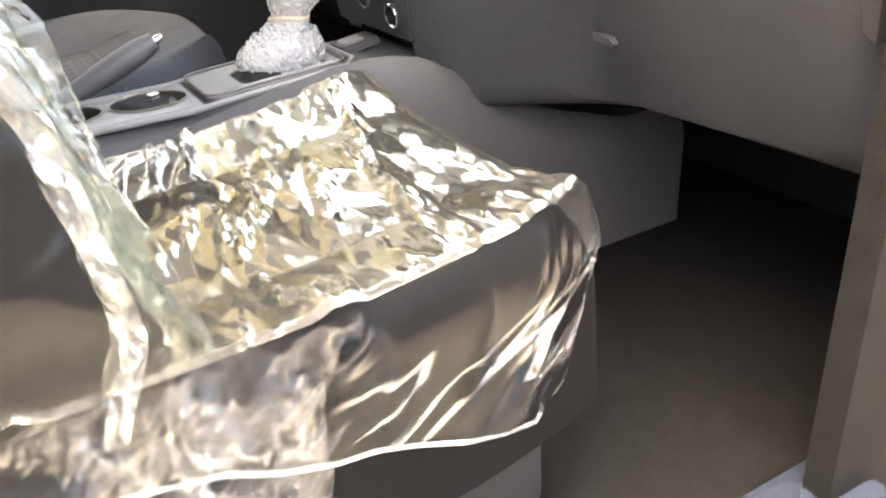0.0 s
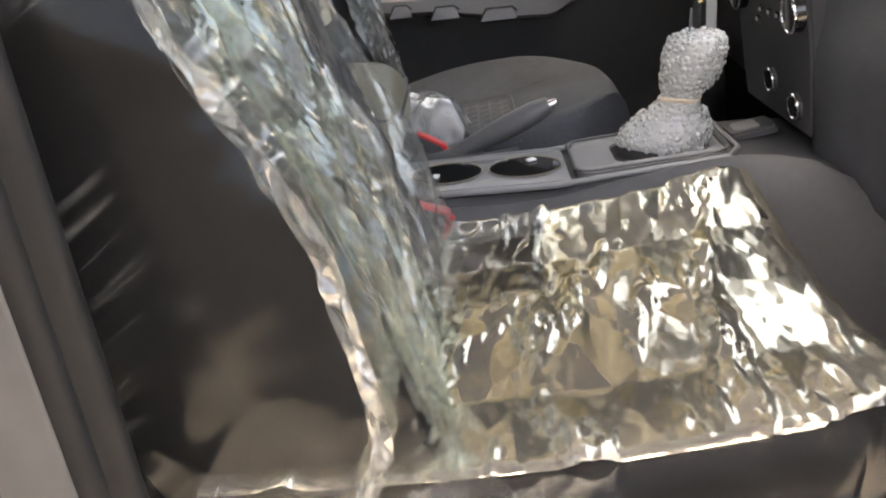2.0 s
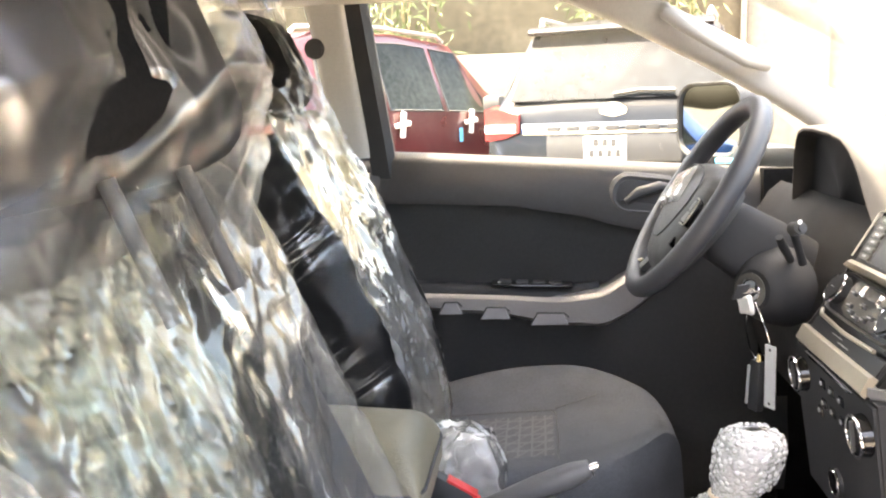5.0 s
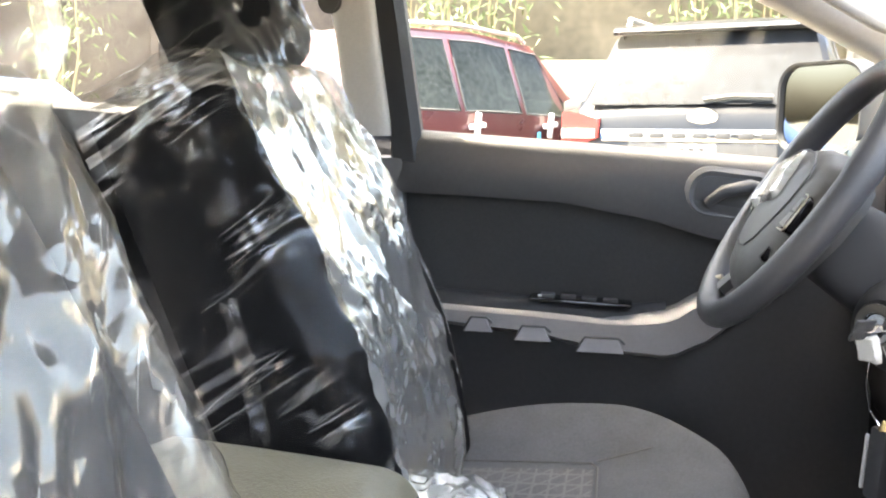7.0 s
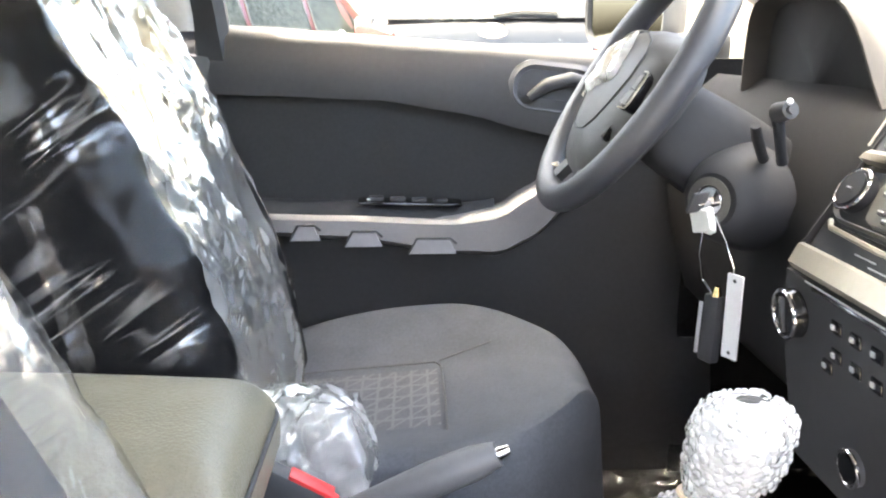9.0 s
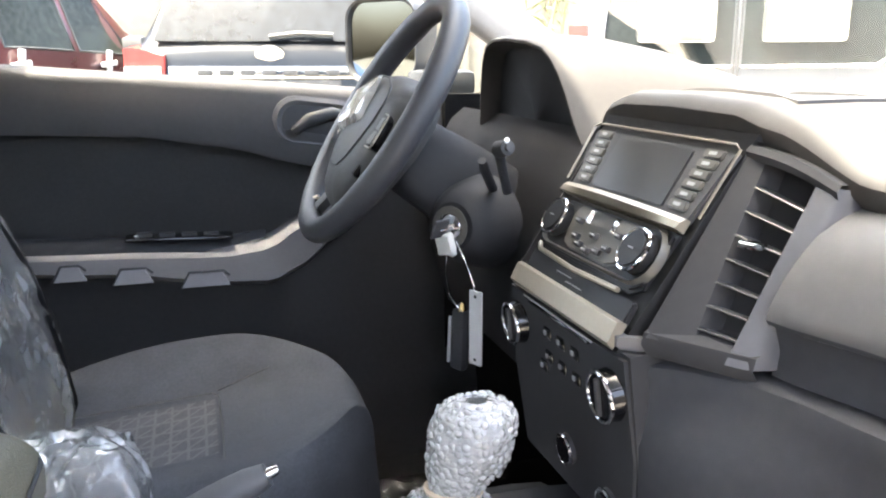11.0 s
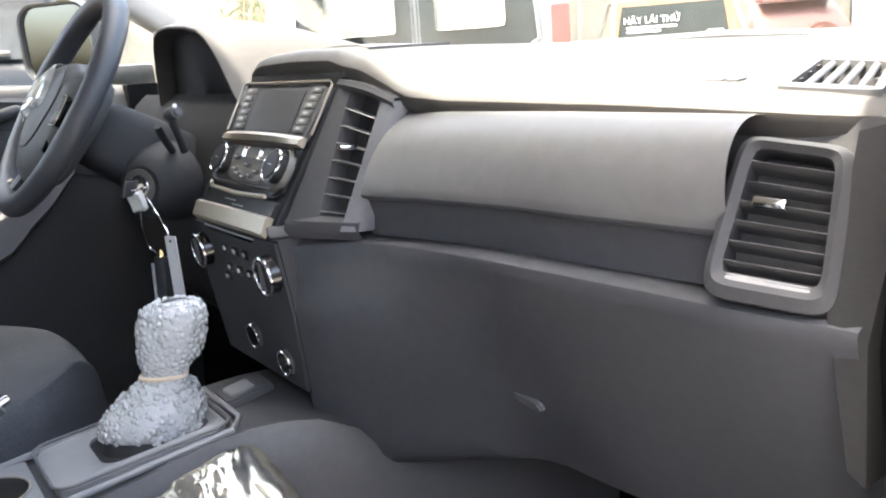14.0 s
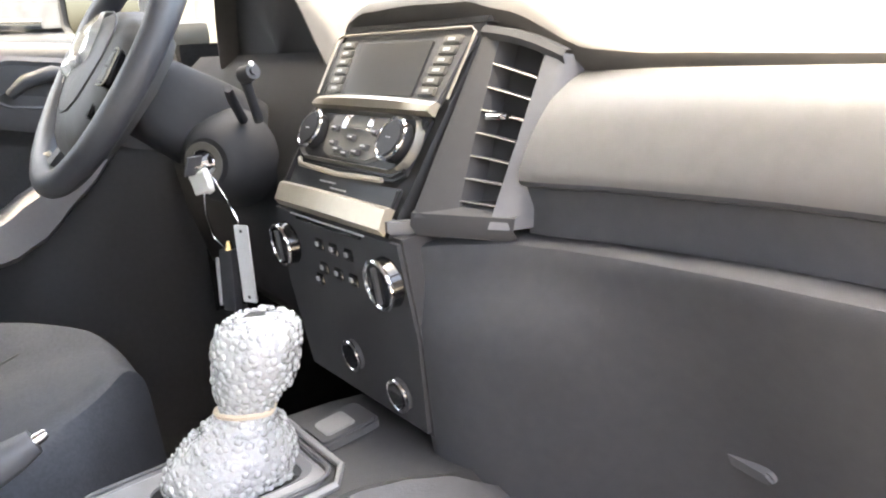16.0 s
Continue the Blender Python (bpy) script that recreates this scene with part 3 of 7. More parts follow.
for x in (-0.455, -0.42, -0.385, -0.35):
    part("window_switch", box((0.024, 0.016, 0.008), (x, 0.72, arm_z(x) + 0.021), None, 0.002), M_DARK, sw)
part("switch_mark", box((0.006, 0.004, 0.002), (-0.467, 0.712, arm_z(-0.46) + 0.021)), M_WHITE, sw)
# satin strip under the armrest, three finger slots
xs = list(np.linspace(-0.72, -0.06, 30))
bm = loft([arm_section(x, 0.688 + 0.035 * max(0, (x + 0.24) / 0.18), 0.75, arm_z(x) - lerp([(-0.72, 0.04), (-0.5, 0.048), (-0.33, 0.066), (-0.2, 0.088), (-0.06, 0.078)], x), arm_z(x) + 0.002) for x in xs])
strip = part("door_strip", bm, M_DOORSILVER, door, "satin grey strip with three slots")
for x, wd, z in ((-0.569, 0.05, 1.060), (-0.476, 0.062, 1.049), (-0.364, 0.078, 1.036)):
    part("slot", plate([(-wd / 2, -0.013), (wd / 2, -0.013), (wd / 2 - 0.012, 0.013), (-wd / 2 + 0.016, 0.013)], (x, 0.6855, z), (1, 0, 0), (0, 0, 1), 0.006, 0.001), mat("slot_face", (0.33, 0.32, 0.33), 0.4, 0.2, 0.05), strip, "pale slot face")
    part("slot_lip", tube([(x - wd / 2, 0.686, z - 0.012), (x - wd / 2 + 0.014, 0.685, z + 0.013), (x + wd / 2 - 0.01, 0.685, z + 0.013), (x + wd / 2, 0.686, z + 0.004)], 0.0022, 6), M_DARK, strip)
bm = loft([[(x, 0.745, arm_z(x) - 0.03), (x, 0.722, min(1.055, arm_z(x) - 0.04)), (x, 0.725, 0.90), (x, 0.715, 0.82), (x, 0.70, 0.76), (x, 0.735, 0.575)] for x in list(np.linspace(-0.735, 0.12, 16))], closed=False)
bmesh.ops.solidify(bm, geom=bm.faces[:], thickness=0.01)
part("lower_panel", bm, M_DARK, door)
# inner door handle in an oval bezel
o = (-0.165, 0.7325, 1.283)
u, v = (1, 0, -0.12), (0.12, 0, 1)
bz = part("handle_bezel", ring_plate(rrect(0.15, 0.085, 0.04, 6), rrect(0.118, 0.056, 0.026, 6), o, u, v, 0.012), M_TRIM, door)
part("handle_cup", plate(rrect(0.118, 0.056, 0.026, 6), (o[0], 0.7335, o[2]), u, v, 0.004, 0), M_DARK, bz)
part("inner_handle", tube([(-0.205, 0.728, 1.27), (-0.18, 0.722, 1.29), (-0.14, 0.72, 1.30), (-0.115, 0.727, 1.295)], [0.008, 0.011, 0.011, 0.008], 10), M_DARK, bz)
structure(part("door_outer_skin", loft([[(x, 0.80, sill_z(x)), (x, 0.84, 1.2), (x, 0.86, 1.0), (x, 0.82, 0.6)] for x in np.linspace(-1.6, 0.5, 12)], closed=False), M_PAINT), "dark blue-grey painted outer side of the pickup", "body side")
# rear door lining
bm = loft([[(x, 0.80, sill_z(x) - 0.01), (x, 0.765, sill_z(x) + 0.012), (x, 0.745, sill_z(x) - 0.004), (x, 0.735, sill_z(x) - 0.06), (x, 0.735, 1.1), (x, 0.72, 0.62)] for x in np.linspace(-1.6, -0.82, 10)], closed=False)
bmesh.ops.solidify(bm, geom=bm.faces[:], thickness=0.012)
structure(part("door_2", bm, M_DARK), "black lined rear door below a window", "car door")

# ---- passenger side: open doorway, painted post and rear door edge ----
PLAN = [(-0.80, -0.655), (-0.70, -0.662), (-0.652, -0.672), (-0.634, -0.682), (-0.628, -0.692), (-0.629, -0.70), (-0.640, -0.706), (-0.642, -0.712), (-0.632, -0.718), (-0.631, -0.728), (-0.641, -0.735)]
bm = loft([[(x - 0.03 * max(0, z - 1.35), y, z) for x, y in rounded(PLAN)] for z in (0.55, 0.7, 0.85, 1.0, 1.1, 1.2, 1.3, 1.4, 1.55, 1.74)], closed=False)
bmesh.ops.solidify(bm, geom=bm.faces[:], thickness=0.01)
structure(part("b_pillar_passenger", bm, M_RUBBER), "dark grey centre post with a rubber door seal", "pillar")
PLAN = [(-0.643, -0.737), (-0.634, -0.742), (-0.633, -0.746), (-0.646, -0.752), (-0.664, -0.766), (-0.667, -0.780), (-0.653, -0.787), (-0.648, -0.791), (-0.657, -0.797), (-0.676, -0.812), (-0.683, -0.830), (-0.671, -0.842), (-0.664, -0.847), (-0.668, -0.853), (-0.684, -0.865), (-0.694, -0.878), (-0.715, -0.888), (-0.76, -0.893)]
bm = loft([[(x - 0.03 * max(0, z - 1.35) - 0.012 * math.sin(5.2 * (z - 0.6)) * max(0, -y - 0.79) / 0.1, y, z) for x, y in rounded(PLAN)] for z in np.linspace(0.45, 1.74, 22)], closed=False)
bmesh.ops.solidify(bm, geom=bm.faces[:], thickness=0.008)
structure(part("rear_door_edge", bm, M_PAINT), "dark blue-grey painted door post and rear door edge", "body side")
latch = thing("door_latch", "dark metal latch let into the painted rear door edge", "door latch", (-0.672, -0.835, 1.20))
part("latch_plate", plate(rrect(0.030, 0.060, 0.008, 5), (-0.670, -0.832, 1.195), (0, -1, 0), (0, 0, 1), 0.014, 0.003), M_WELL, latch)
part("latch_jaw", tube([(-0.668, -0.822, 1.214), (-0.664, -0.836, 1.216), (-0.664, -0.842, 1.206), (-0.668, -0.838, 1.192), (-0.668, -0.824, 1.188)], 0.0040, 8), M_DARK, latch, "dark steel jaw")
for z in (1.175, 1.215):
    part("latch_screw", rod((-0.672, -0.832, z), (-0.668, -0.832, z), 0.004, 0.0035, 12, bevel=0.0008), M_TRIM, latch)
for y, z, x in ((-0.793, 1.316, -0.650), (-0.745, 1.358, -0.634), (-0.747, 1.306, -0.634)):
    tagged(part("body_plug", rod((x - 0.004, y, z), (x + 0.0015, y, z), 0.0028, 0.0022, 12, bevel=0.0006), M_TRIM), "small grey plug in the painted door edge", "plug", "door edge plugs")
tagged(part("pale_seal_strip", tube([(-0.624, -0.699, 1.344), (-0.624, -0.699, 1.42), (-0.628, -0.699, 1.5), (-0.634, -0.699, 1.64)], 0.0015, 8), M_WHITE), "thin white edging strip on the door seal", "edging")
bm = loft([[(x, y, z) for x, y in ((-0.755, -0.893), (-0.9, -0.90 + 0.06 * max(0, z - 1.2)), (-1.6, -0.88 + 0.06 * max(0, z - 1.2)))] for z in (0.45, 0.6, 0.9, 1.2, 1.40)], closed=False)
bmesh.ops.solidify(bm, geom=bm.faces[:], thickness=0.02)
structure(part("rear_door_skin", bm, M_PAINT), "dark blue-grey painted rear door", "body side")
# front edge of the doorway and sill
JAMB = [(0.24, -0.68), (0.05, -0.690), (0.012, -0.70), (0.0, -0.712), (0.006, -0.722), (0.02, -0.728), (0.028, -0.745), (0.06, -0.80), (0.30, -0.86)]
bm = loft([[(x + lerp([(0.55, 0.25), (0.8, 0.20), (1.0, 0.12), (1.12, 0.075), (1.26, 0.09), (1.34, 0.13)], z), y, z) for x, y in JAMB] for z in (0.55, 0.7, 0.85, 1.0, 1.08, 1.14, 1.2, 1.26, 1.30, 1.36)], closed=False)
bmesh.ops.solidify(bm, geom=bm.faces[:], thickness=0.008)
structure(part("door_jamb_front", bm, M_JAMB), "dark grey front edge of the open doorway", "door jamb")
tagged(part("door_seal", tube([(0.045 + lerp([(0.55, 0.25), (0.8, 0.20), (1.0, 0.12), (1.12, 0.075), (1.26, 0.09), (1.34, 0.13)], z) - 0.045, -0.716, z) for z in np.linspace(0.62, 1.34, 16)], 0.004, 8), M_RUBBER), "dark grey rubber seal round the doorway", "door seal")
structure(part("door_sill", box((0.75, 0.14, 0.06), (-0.24, -0.76, 0.585), bevel=0.02), M_PAINT), "painted door sill", "sill")


# ---- seats ----
def headrest(parent, o, along, out, W=0.25, L=0.16, H=0.105):
    part("headrest", pad((0, 1, 0), along, out, o, W, L, H, 0.045, hfn=lambda a, b: 0.012 * math.sin(math.pi * a), closed_start=True, na=26, nb=22), M_SHADECLOTH, parent)
    for s in (-0.055, 0.055):
        a = Vector(o) + Vector((0, s, 0)) - Vector(out).normalized() * 0.05
        part("headrest_post", rod(a - Vector(along).normalized() * 0.10, a + Vector(along).normalized() * 0.05, 0.006), M_DARK, parent, "black post")


def seat(name, label, cy, W, x_front, x_back, z_front, z_rear, back_o, lean, back_L, back_W, ha=0.03, hf=0.03, bolster=0.022, round_=0.6, cloth=None):
    cloth = cloth or M_SHADECLOTH
    e = thing(name, label, "car seat", (x_back + 0.25, cy, 0.6), "front seats")
    up = Vector((x_front - x_back, 0, z_front - z_rear)).normalized()
    n = up.cross(Vector((0, 1, 0))) * -1
    n = n if n.z > 0 else -n
    L = (Vector((x_front, 0, z_front)) - Vector((x_back, 0, z_rear))).length
    bol = lambda a, b: bolster * (math.sin(math.pi * min(1, 0.04 + b * 0.93)) if bolster > 0.03 else 1) * (max(0, abs(a - 0.5) * 2 - 0.42) / 0.58 if a > 0.5 or bolster < 0.03 else 0.5 * max(0, abs(a - 0.5) * 2 - 0.42) / 0.58) - 0.010 * math.sin(math.pi * min(1, b * 1.05)) + 0.02 * max(0, b - 0.55)
    part("cushion", pad((0, 1, 0), up, n, (x_back, cy, z_rear), W, L, 0.20, 0.055, hfn=bol, na=44, nb=60, wfn=lambda b: 0.94 + 0.06 * math.sin(math.pi * min(1, 0.15 + b * 0.7)) - round_ * max(0, b - 0.62) ** 2), cloth, e)
    part("seat_base", box((0.46, W - 0.06, 0.14), ((x_front + x_back) / 2 - 0.02, cy, 0.68), bevel=0.03), M_WELL, e)
    s = Vector((-math.sin(lean), 0, math.cos(lean)))
    f = Vector((math.cos(lean), 0, math.sin(lean)))
    low = 0.05 if lean > 0.41 else 0.0
    bb = lambda a, b: 0.03 * max(0, abs(a - 0.5) * 2 - 0.45) / 0.55 * (1 - 0.7 * b) + 0.012 * math.sin(math.pi * b) - low * max(0, 1 - b / 0.4) ** 1.5
    part("backrest", pad((0, 1, 0), s, f, back_o, back_W, back_L, 0.17, 0.05, hfn=bb, wfn=lambda b: 1.0 - 0.20 * max(0, b - 0.35), na=40, nb=44), M_SHADECLOTH, e)
    headrest(e, Vector(back_o) + s * (back_L + ha) + f * hf, s, f)
    return e, up, n, L, s, f


P_LEAN, D_LEAN = radians(21.5), radians(24)
P_BACK = Vector((-0.487, -0.41, 0.925))
D_BACK = Vector((-0.528, 0.378, 0.90))
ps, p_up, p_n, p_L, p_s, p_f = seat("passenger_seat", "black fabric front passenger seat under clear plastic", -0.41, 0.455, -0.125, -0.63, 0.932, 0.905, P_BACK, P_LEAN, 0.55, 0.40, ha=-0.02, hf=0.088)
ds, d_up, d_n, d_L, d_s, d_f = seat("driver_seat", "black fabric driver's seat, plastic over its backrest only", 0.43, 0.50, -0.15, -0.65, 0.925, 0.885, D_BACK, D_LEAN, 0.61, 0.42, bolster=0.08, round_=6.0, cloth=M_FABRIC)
# patterned panel let into the driver's cushion
part("insert_panel", pad((0, 1, 0), d_up, d_n, Vector((-0.637, 0.336, 0.885)) + d_n * 0.003, 0.335, 0.275, 0.01, 0.006, hfn=lambda a, b: -0.011 * math.sin(math.pi * min(1, b * 0.6)), na=20, nb=20, fill=False), M_INSERT, ds, "woven panel with pale line pattern")
part("seam", tube([Vector((-0.637, 0.372, 0.885)) + d_up * x + Vector((0, y, 0)) + d_n * 0.001 for x, y in [(0.0, 0.138), (0.14, 0.138), (0.272, 0.136), (0.281, 0.12), (0.283, 0.0), (0.281, -0.190), (0.272, -0.203), (0.14, -0.206), (0.0, -0.206)]], 0.0014, 6), M_DARK, ds)
part("seam", tube([Vector((-0.637, 0.372, 0.885)) + d_up * x + Vector((0, y, 0)) + d_n * (0.004 + z) for x, y, z in [(0.28, 0.135, 0), (0.33, 0.16, 0.004), (0.38, 0.19, 0.006), (0.42, 0.215, 0.0)]], 0.0013, 6), M_DARK, ds)

# ---- clear plastic over the seats ----
def two_films(ob, na, k, side_mat):
    """Crushed film where it lies on the seat, taut film down the k outer strips of each side."""
    ob.data.materials.append(side_mat)
    for f in ob.data.polygons:
        if not k <= f.index % na < na - k:
            f.material_index = 1


taut = lambda p: math.exp(-(((p[0] + 0.43) / 0.075) ** 2 + ((p[1] + 0.28) / 0.12) ** 2) ** 2)
fold_c = lambda p, a, b: max(-0.004, (1 - 0.5 * taut(p)) * (0.001 + crush(p[0], p[1] + 0.9 * p[2], 1.3, 1.40, 0.12, 0.024, 0.0042) + 0.003 * noise.noise(Vector(p) * 9)) * (0.45 + 0.55 * max(0.0, min(1.0, (p[2] - 0.84) / 0.05))))
along_p = lambda p: (Vector(p) - P_BACK).dot(p_s)
depth_p = lambda p: (Vector(p) - P_BACK).dot(p_f)
along_d = lambda p: (Vector(p) - D_BACK).dot(d_s)
depth_d = lambda p: (Vector(p) - D_BACK).dot(d_f)
fold_b = lambda p, a, b: max(-0.004, 0.006 + 0.008 * noise.noise(Vector(p) * 6) + crush(along_p(p), p[1] - 0.8 * depth_p(p), 4.1, 0.25, 0.12, 0.042, 0.0064) * (1.15 - 0.5 * b))
fold_d = lambda p, a, b: max(-0.004, 0.005 + (0.010 * noise.noise(Vector(p) * 7) + crush(along_d(p), p[1] - 0.8 * depth_d(p), 9.7, -0.35, 0.085, 0.030, 0.0048)) * (0.25 + 0.75 * min(1, max(0, (a - 0.02) / 0.08))))
cover = thing("seat_cover_film", "crumpled clear plastic cover over the passenger seat", "plastic cover", (-0.35, -0.37, 0.88), "plastic seat covers")
bol = lambda a, b: 0.022 * max(0, abs(a - 0.5) * 2 - 0.5) / 0.5 - 0.008 * math.sin(math.pi * min(1, b * 1.05)) + 0.02 * max(0, b - 0.55)


def hem_z(x):
    """Height of the cover's lower edge along the cushion."""
    return lerp([(-0.64, 0.91), (-0.5, 0.866), (-0.389, 0.826), (-0.322, 0.812), (-0.21, 0.772), (-0.10, 0.755)], x)


cush = part("cushion_film", pad((0, 1, 0), p_up, p_n, (-0.63, -0.41, 0.905), 0.465, p_L - 0.004, 0.18, 0.022, hfn=bol, off=0.013, wrinkle=fold_c, na=230, nb=230, fill=False, wfn=lambda b: 0.985 + 0.03 * math.sin(math.pi * min(1, 0.15 + b * 0.7)) - 3.4 * max(0, b - 0.80) ** 2), M_FILM, cover)
two_films(cush, 230, 52, M_FILMS)
cush.data.materials.append(M_FILMTAUT)
lowest = min(v.co.z for v in cush.data.vertices)
for v in cush.data.vertices:
    front = min(1.0, max(0.0, (v.co.x + 0.26) / 0.12))
    if v.co.y > -0.41:
        inner = (v.co.y + 0.41) / 0.235
        v.co.y += 0.05 * inner * front ** 2
        v.co.x += 0.022 * inner * front
    if v.co.z < 0.905:
        v.co.z = 0.905 - (0.905 - v.co.z) * (0.905 - hem_z(v.co.x)) / (0.905 - lowest)
        v.co.x -= 0.42 * (0.905 - v.co.z) * min(1.0, max(0.0, (v.co.x + 0.42) / 0.25))
for f in cush.data.polygons:
    c = f.center
    if f.material_index == 0 and ((c.x + 0.43) / 0.08) ** 2 + ((c.y + 0.28) / 0.125) ** 2 + 0.9 * noise.noise(c * 16) < 1.0:
        f.material_index = 2
bb = lambda a, b: 0.03 * max(0, abs(a - 0.5) * 2 - 0.45) / 0.55 * (1 - 0.7 * b) + 0.012 * math.sin(math.pi * b)
back_film = part("backrest_film", pad((0, 1, 0), p_s, p_f, P_BACK + Vector((0, -0.014, 0)) - p_s * 0.02, 0.462, 0.56, 0.17, 0.032, hfn=lambda a, b: 0.85 * bb(a, b) + 0.02 * max(0, 1 - a) ** 2 * math.sin(math.pi * b), off=0.016, wrinkle=fold_b, na=170, nb=190, fill=False, wfn=lambda b: 1.03 - 0.16 * max(0, b - 0.35)), M_FILMB, cover)
two_films(back_film, 170, 40, M_FILMBS)
back_film.data.materials.append(M_FILMCLEAR)
for f in back_film.data.polygons:
    if f.material_index == 0 and f.center.y + 0.05 * noise.noise(f.center * 14) < -0.37:
        f.material_index = 2
loose = lambda p, a, b: 0.024 * noise.noise(Vector(p) * 4) + crush(along_p(p), p[1] - 0.8 * depth_p(p), 2.2, 0.6, 0.14, 0.06, 0.010) + 0.014
two_films(part("headrest_film", pad((0, 1, 0), p_s, p_f, P_BACK + p_s * 0.445 - p_f * 0.005, 0.42, 0.46, 0.24, 0.06, hfn=lambda a, b: 0.105 * min(1.0, b / 0.28), off=0.012, wrinkle=loose, na=110, nb=110, fill=False, wfn=lambda b: 0.96 - 0.28 * b), M_FILMTOP, cover, "loose cloudy film over the headrest"), 110, 30, M_FILMBS)
SIDE = [(-0.645 + 0.036 * i, -0.652 + 0.004 * math.sin(i * 1.7)) for i in range(12)] + [(-0.212, -0.645), (-0.195, -0.632), (-0.185, -0.605), (-0.18, -0.57), (-0.178, -0.5), (-0.177, -0.4), (-0.178, -0.3)]
part("hem", tube([(x, y, hem_z(x) + 0.003 * math.sin(31 * x + 17 * y)) for x, y in SIDE], [0.0016 + 0.0008 * abs(math.sin(2.3 * i)) for i in range(len(SIDE))], 6), M_FILMFOLD, cover, "pale folded hem of the cover")
cover2 = thing("seat_cover_film", "crumpled clear plastic bag over the driver's backrest", "plastic cover", (-0.6, 0.385, 0.9), "plastic seat covers")
two_films(part("backrest_film", pad((0, 1, 0), d_s, d_f, D_BACK - d_s * 0.03, 0.445, 0.66, 0.165, 0.032, hfn=lambda a, b: 0.012 * math.sin(math.pi * b) + 0.02 * math.sin(math.pi * a) * b - 0.05 * max(0, 1 - b / 0.4) ** 1.5, off=0.010, wrinkle=fold_d, na=190, nb=190, fill=False, wfn=lambda b: 0.94 + 0.06 * min(1, b / 0.25) - 0.14 * max(0, b - 0.45)), M_FILMD, cover2), 190, 47, M_FILMBS)
loose2 = lambda p, a, b: 0.016 * noise.noise(Vector(p) * 5) + crush(along_d(p), p[1] - 0.8 * depth_d(p), 6.2, -0.3, 0.12, 0.035, 0.008) + 0.012
two_films(part("headrest_film", pad((0, 1, 0), d_s, d_f, D_BACK + d_s * 0.53 + d_f * 0.02, 0.31, 0.36, 0.115, 0.06, off=0.012, wrinkle=loose2, na=110, nb=110, fill=False, wfn=lambda b: 1.12 - 0.45 * b), M_FILMTOP, cover2, "loose cloudy film gathered over the headrest"), 110, 22, M_FILMBS)
# film bunched up where the cushion meets the backrest
for x0, x1, z0, z1, yo, sd in ((-0.60, -0.36, 0.775, 0.925, -0.655, 0.0), (-0.56, -0.40, 0.76, 0.90, -0.672, 3.0)):
    rows = []
    for j in range(61):
        row = []
        for i in range(71):
            u, v = x0 + (x1 - x0) * i / 70, z0 + (z1 - z0) * j / 60
            edge = min(i, 70 - i, 24) / 24
            w = crush(u, v, 7.7 + sd, 0.9, 0.06, 0.022, 0.011) + 0.012 * noise.noise(Vector((u * 14, v * 14, sd)))
            row.append((u + 0.012 * noise.noise(Vector((v * 30, sd, 1))) + 0.10 * (v - z0), yo + 0.022 * (1 - edge) - w * (0.4 + 0.6 * edge), v + 0.016 * noise.noise(Vector((u * 26, 2, sd)))))
        rows.append(row)
    part("bunched_film", loft(rows, closed=False), M_FILMBUNCH, cover, "film bunched into sharp folds", smooth=False)
# folded ribbons of film along the seat edges
def ribbon(parent, path, across, width, seed, material, label):
    """A creased band of film along a path."""
    rows, W = [], Vector(across).normalized()
    n = 60
    for i in range(n + 1):
        f = i / n * (len(path) - 1)
        k = min(int(f), len(path) - 2)
        p = Vector(path[k]).lerp(Vector(path[k + 1]), f - k)
        p += Vector(noise.noise_vector(p * 11 + Vector((seed, 0, 0)))) * 0.004
        w = width * (0.6 + 0.7 * abs(noise.noise(Vector((i * 0.06, seed, 0.5)))))
        d = W + Vector(noise.noise_vector(p * 19 + Vector((0, seed, 0)))) * 0.35
        b = Vector(noise.noise_vector(p * 31 + Vector((0, 0, seed)))) * width * 0.35
        rows.append([p - d * w * 0.5, p - d * w * 0.2 + b, p + d * w * 0.15 - b, p + d * w * 0.5])
    return part("film_fold", loft(rows, closed=False), material, parent, label, smooth=False)


EDGE = [(-0.634, -0.640, 1.385), (-0.616, -0.642, 1.335), (-0.590, -0.644, 1.285), (-0.568, -0.644, 1.225), (-0.539, -0.644, 1.170), (-0.511, -0.642, 1.105), (-0.502, -0.638, 1.025), (-0.496, -0.64, 0.965), (-0.522, -0.648, 0.905)]
ribbon(cover, EDGE, (0.6, -0.5, 0.3), 0.034, 9.0, M_FILMFOLD, "bright folded film edge")
rows = []
for i in range(81):
    f = 8.0 * i / 80
    k = min(int(f), len(EDGE) - 2)
    a_ = Vector(EDGE[k]).lerp(Vector(EDGE[k + 1]), f - k)
    b_ = Vector((lerp([(0.88, -0.44), (0.97, -0.455), (1.10, -0.485), (1.24, -0.535), (1.385, -0.60)], a_.z), -0.50, a_.z + 0.01))
    rows.append([a_.lerp(b_, j / 34) + Vector((0.7, -0.7, 0.1)) * (0.004 + crush(a_.z, 0.16 * j / 34, 12.3, 0.35, 0.10, 0.028, 0.008)) for j in range(35)])
part("film_skirt", loft(rows, closed=False), M_FILMCLEAR, cover, "creased film drawn in at the seat joint", smooth=False)
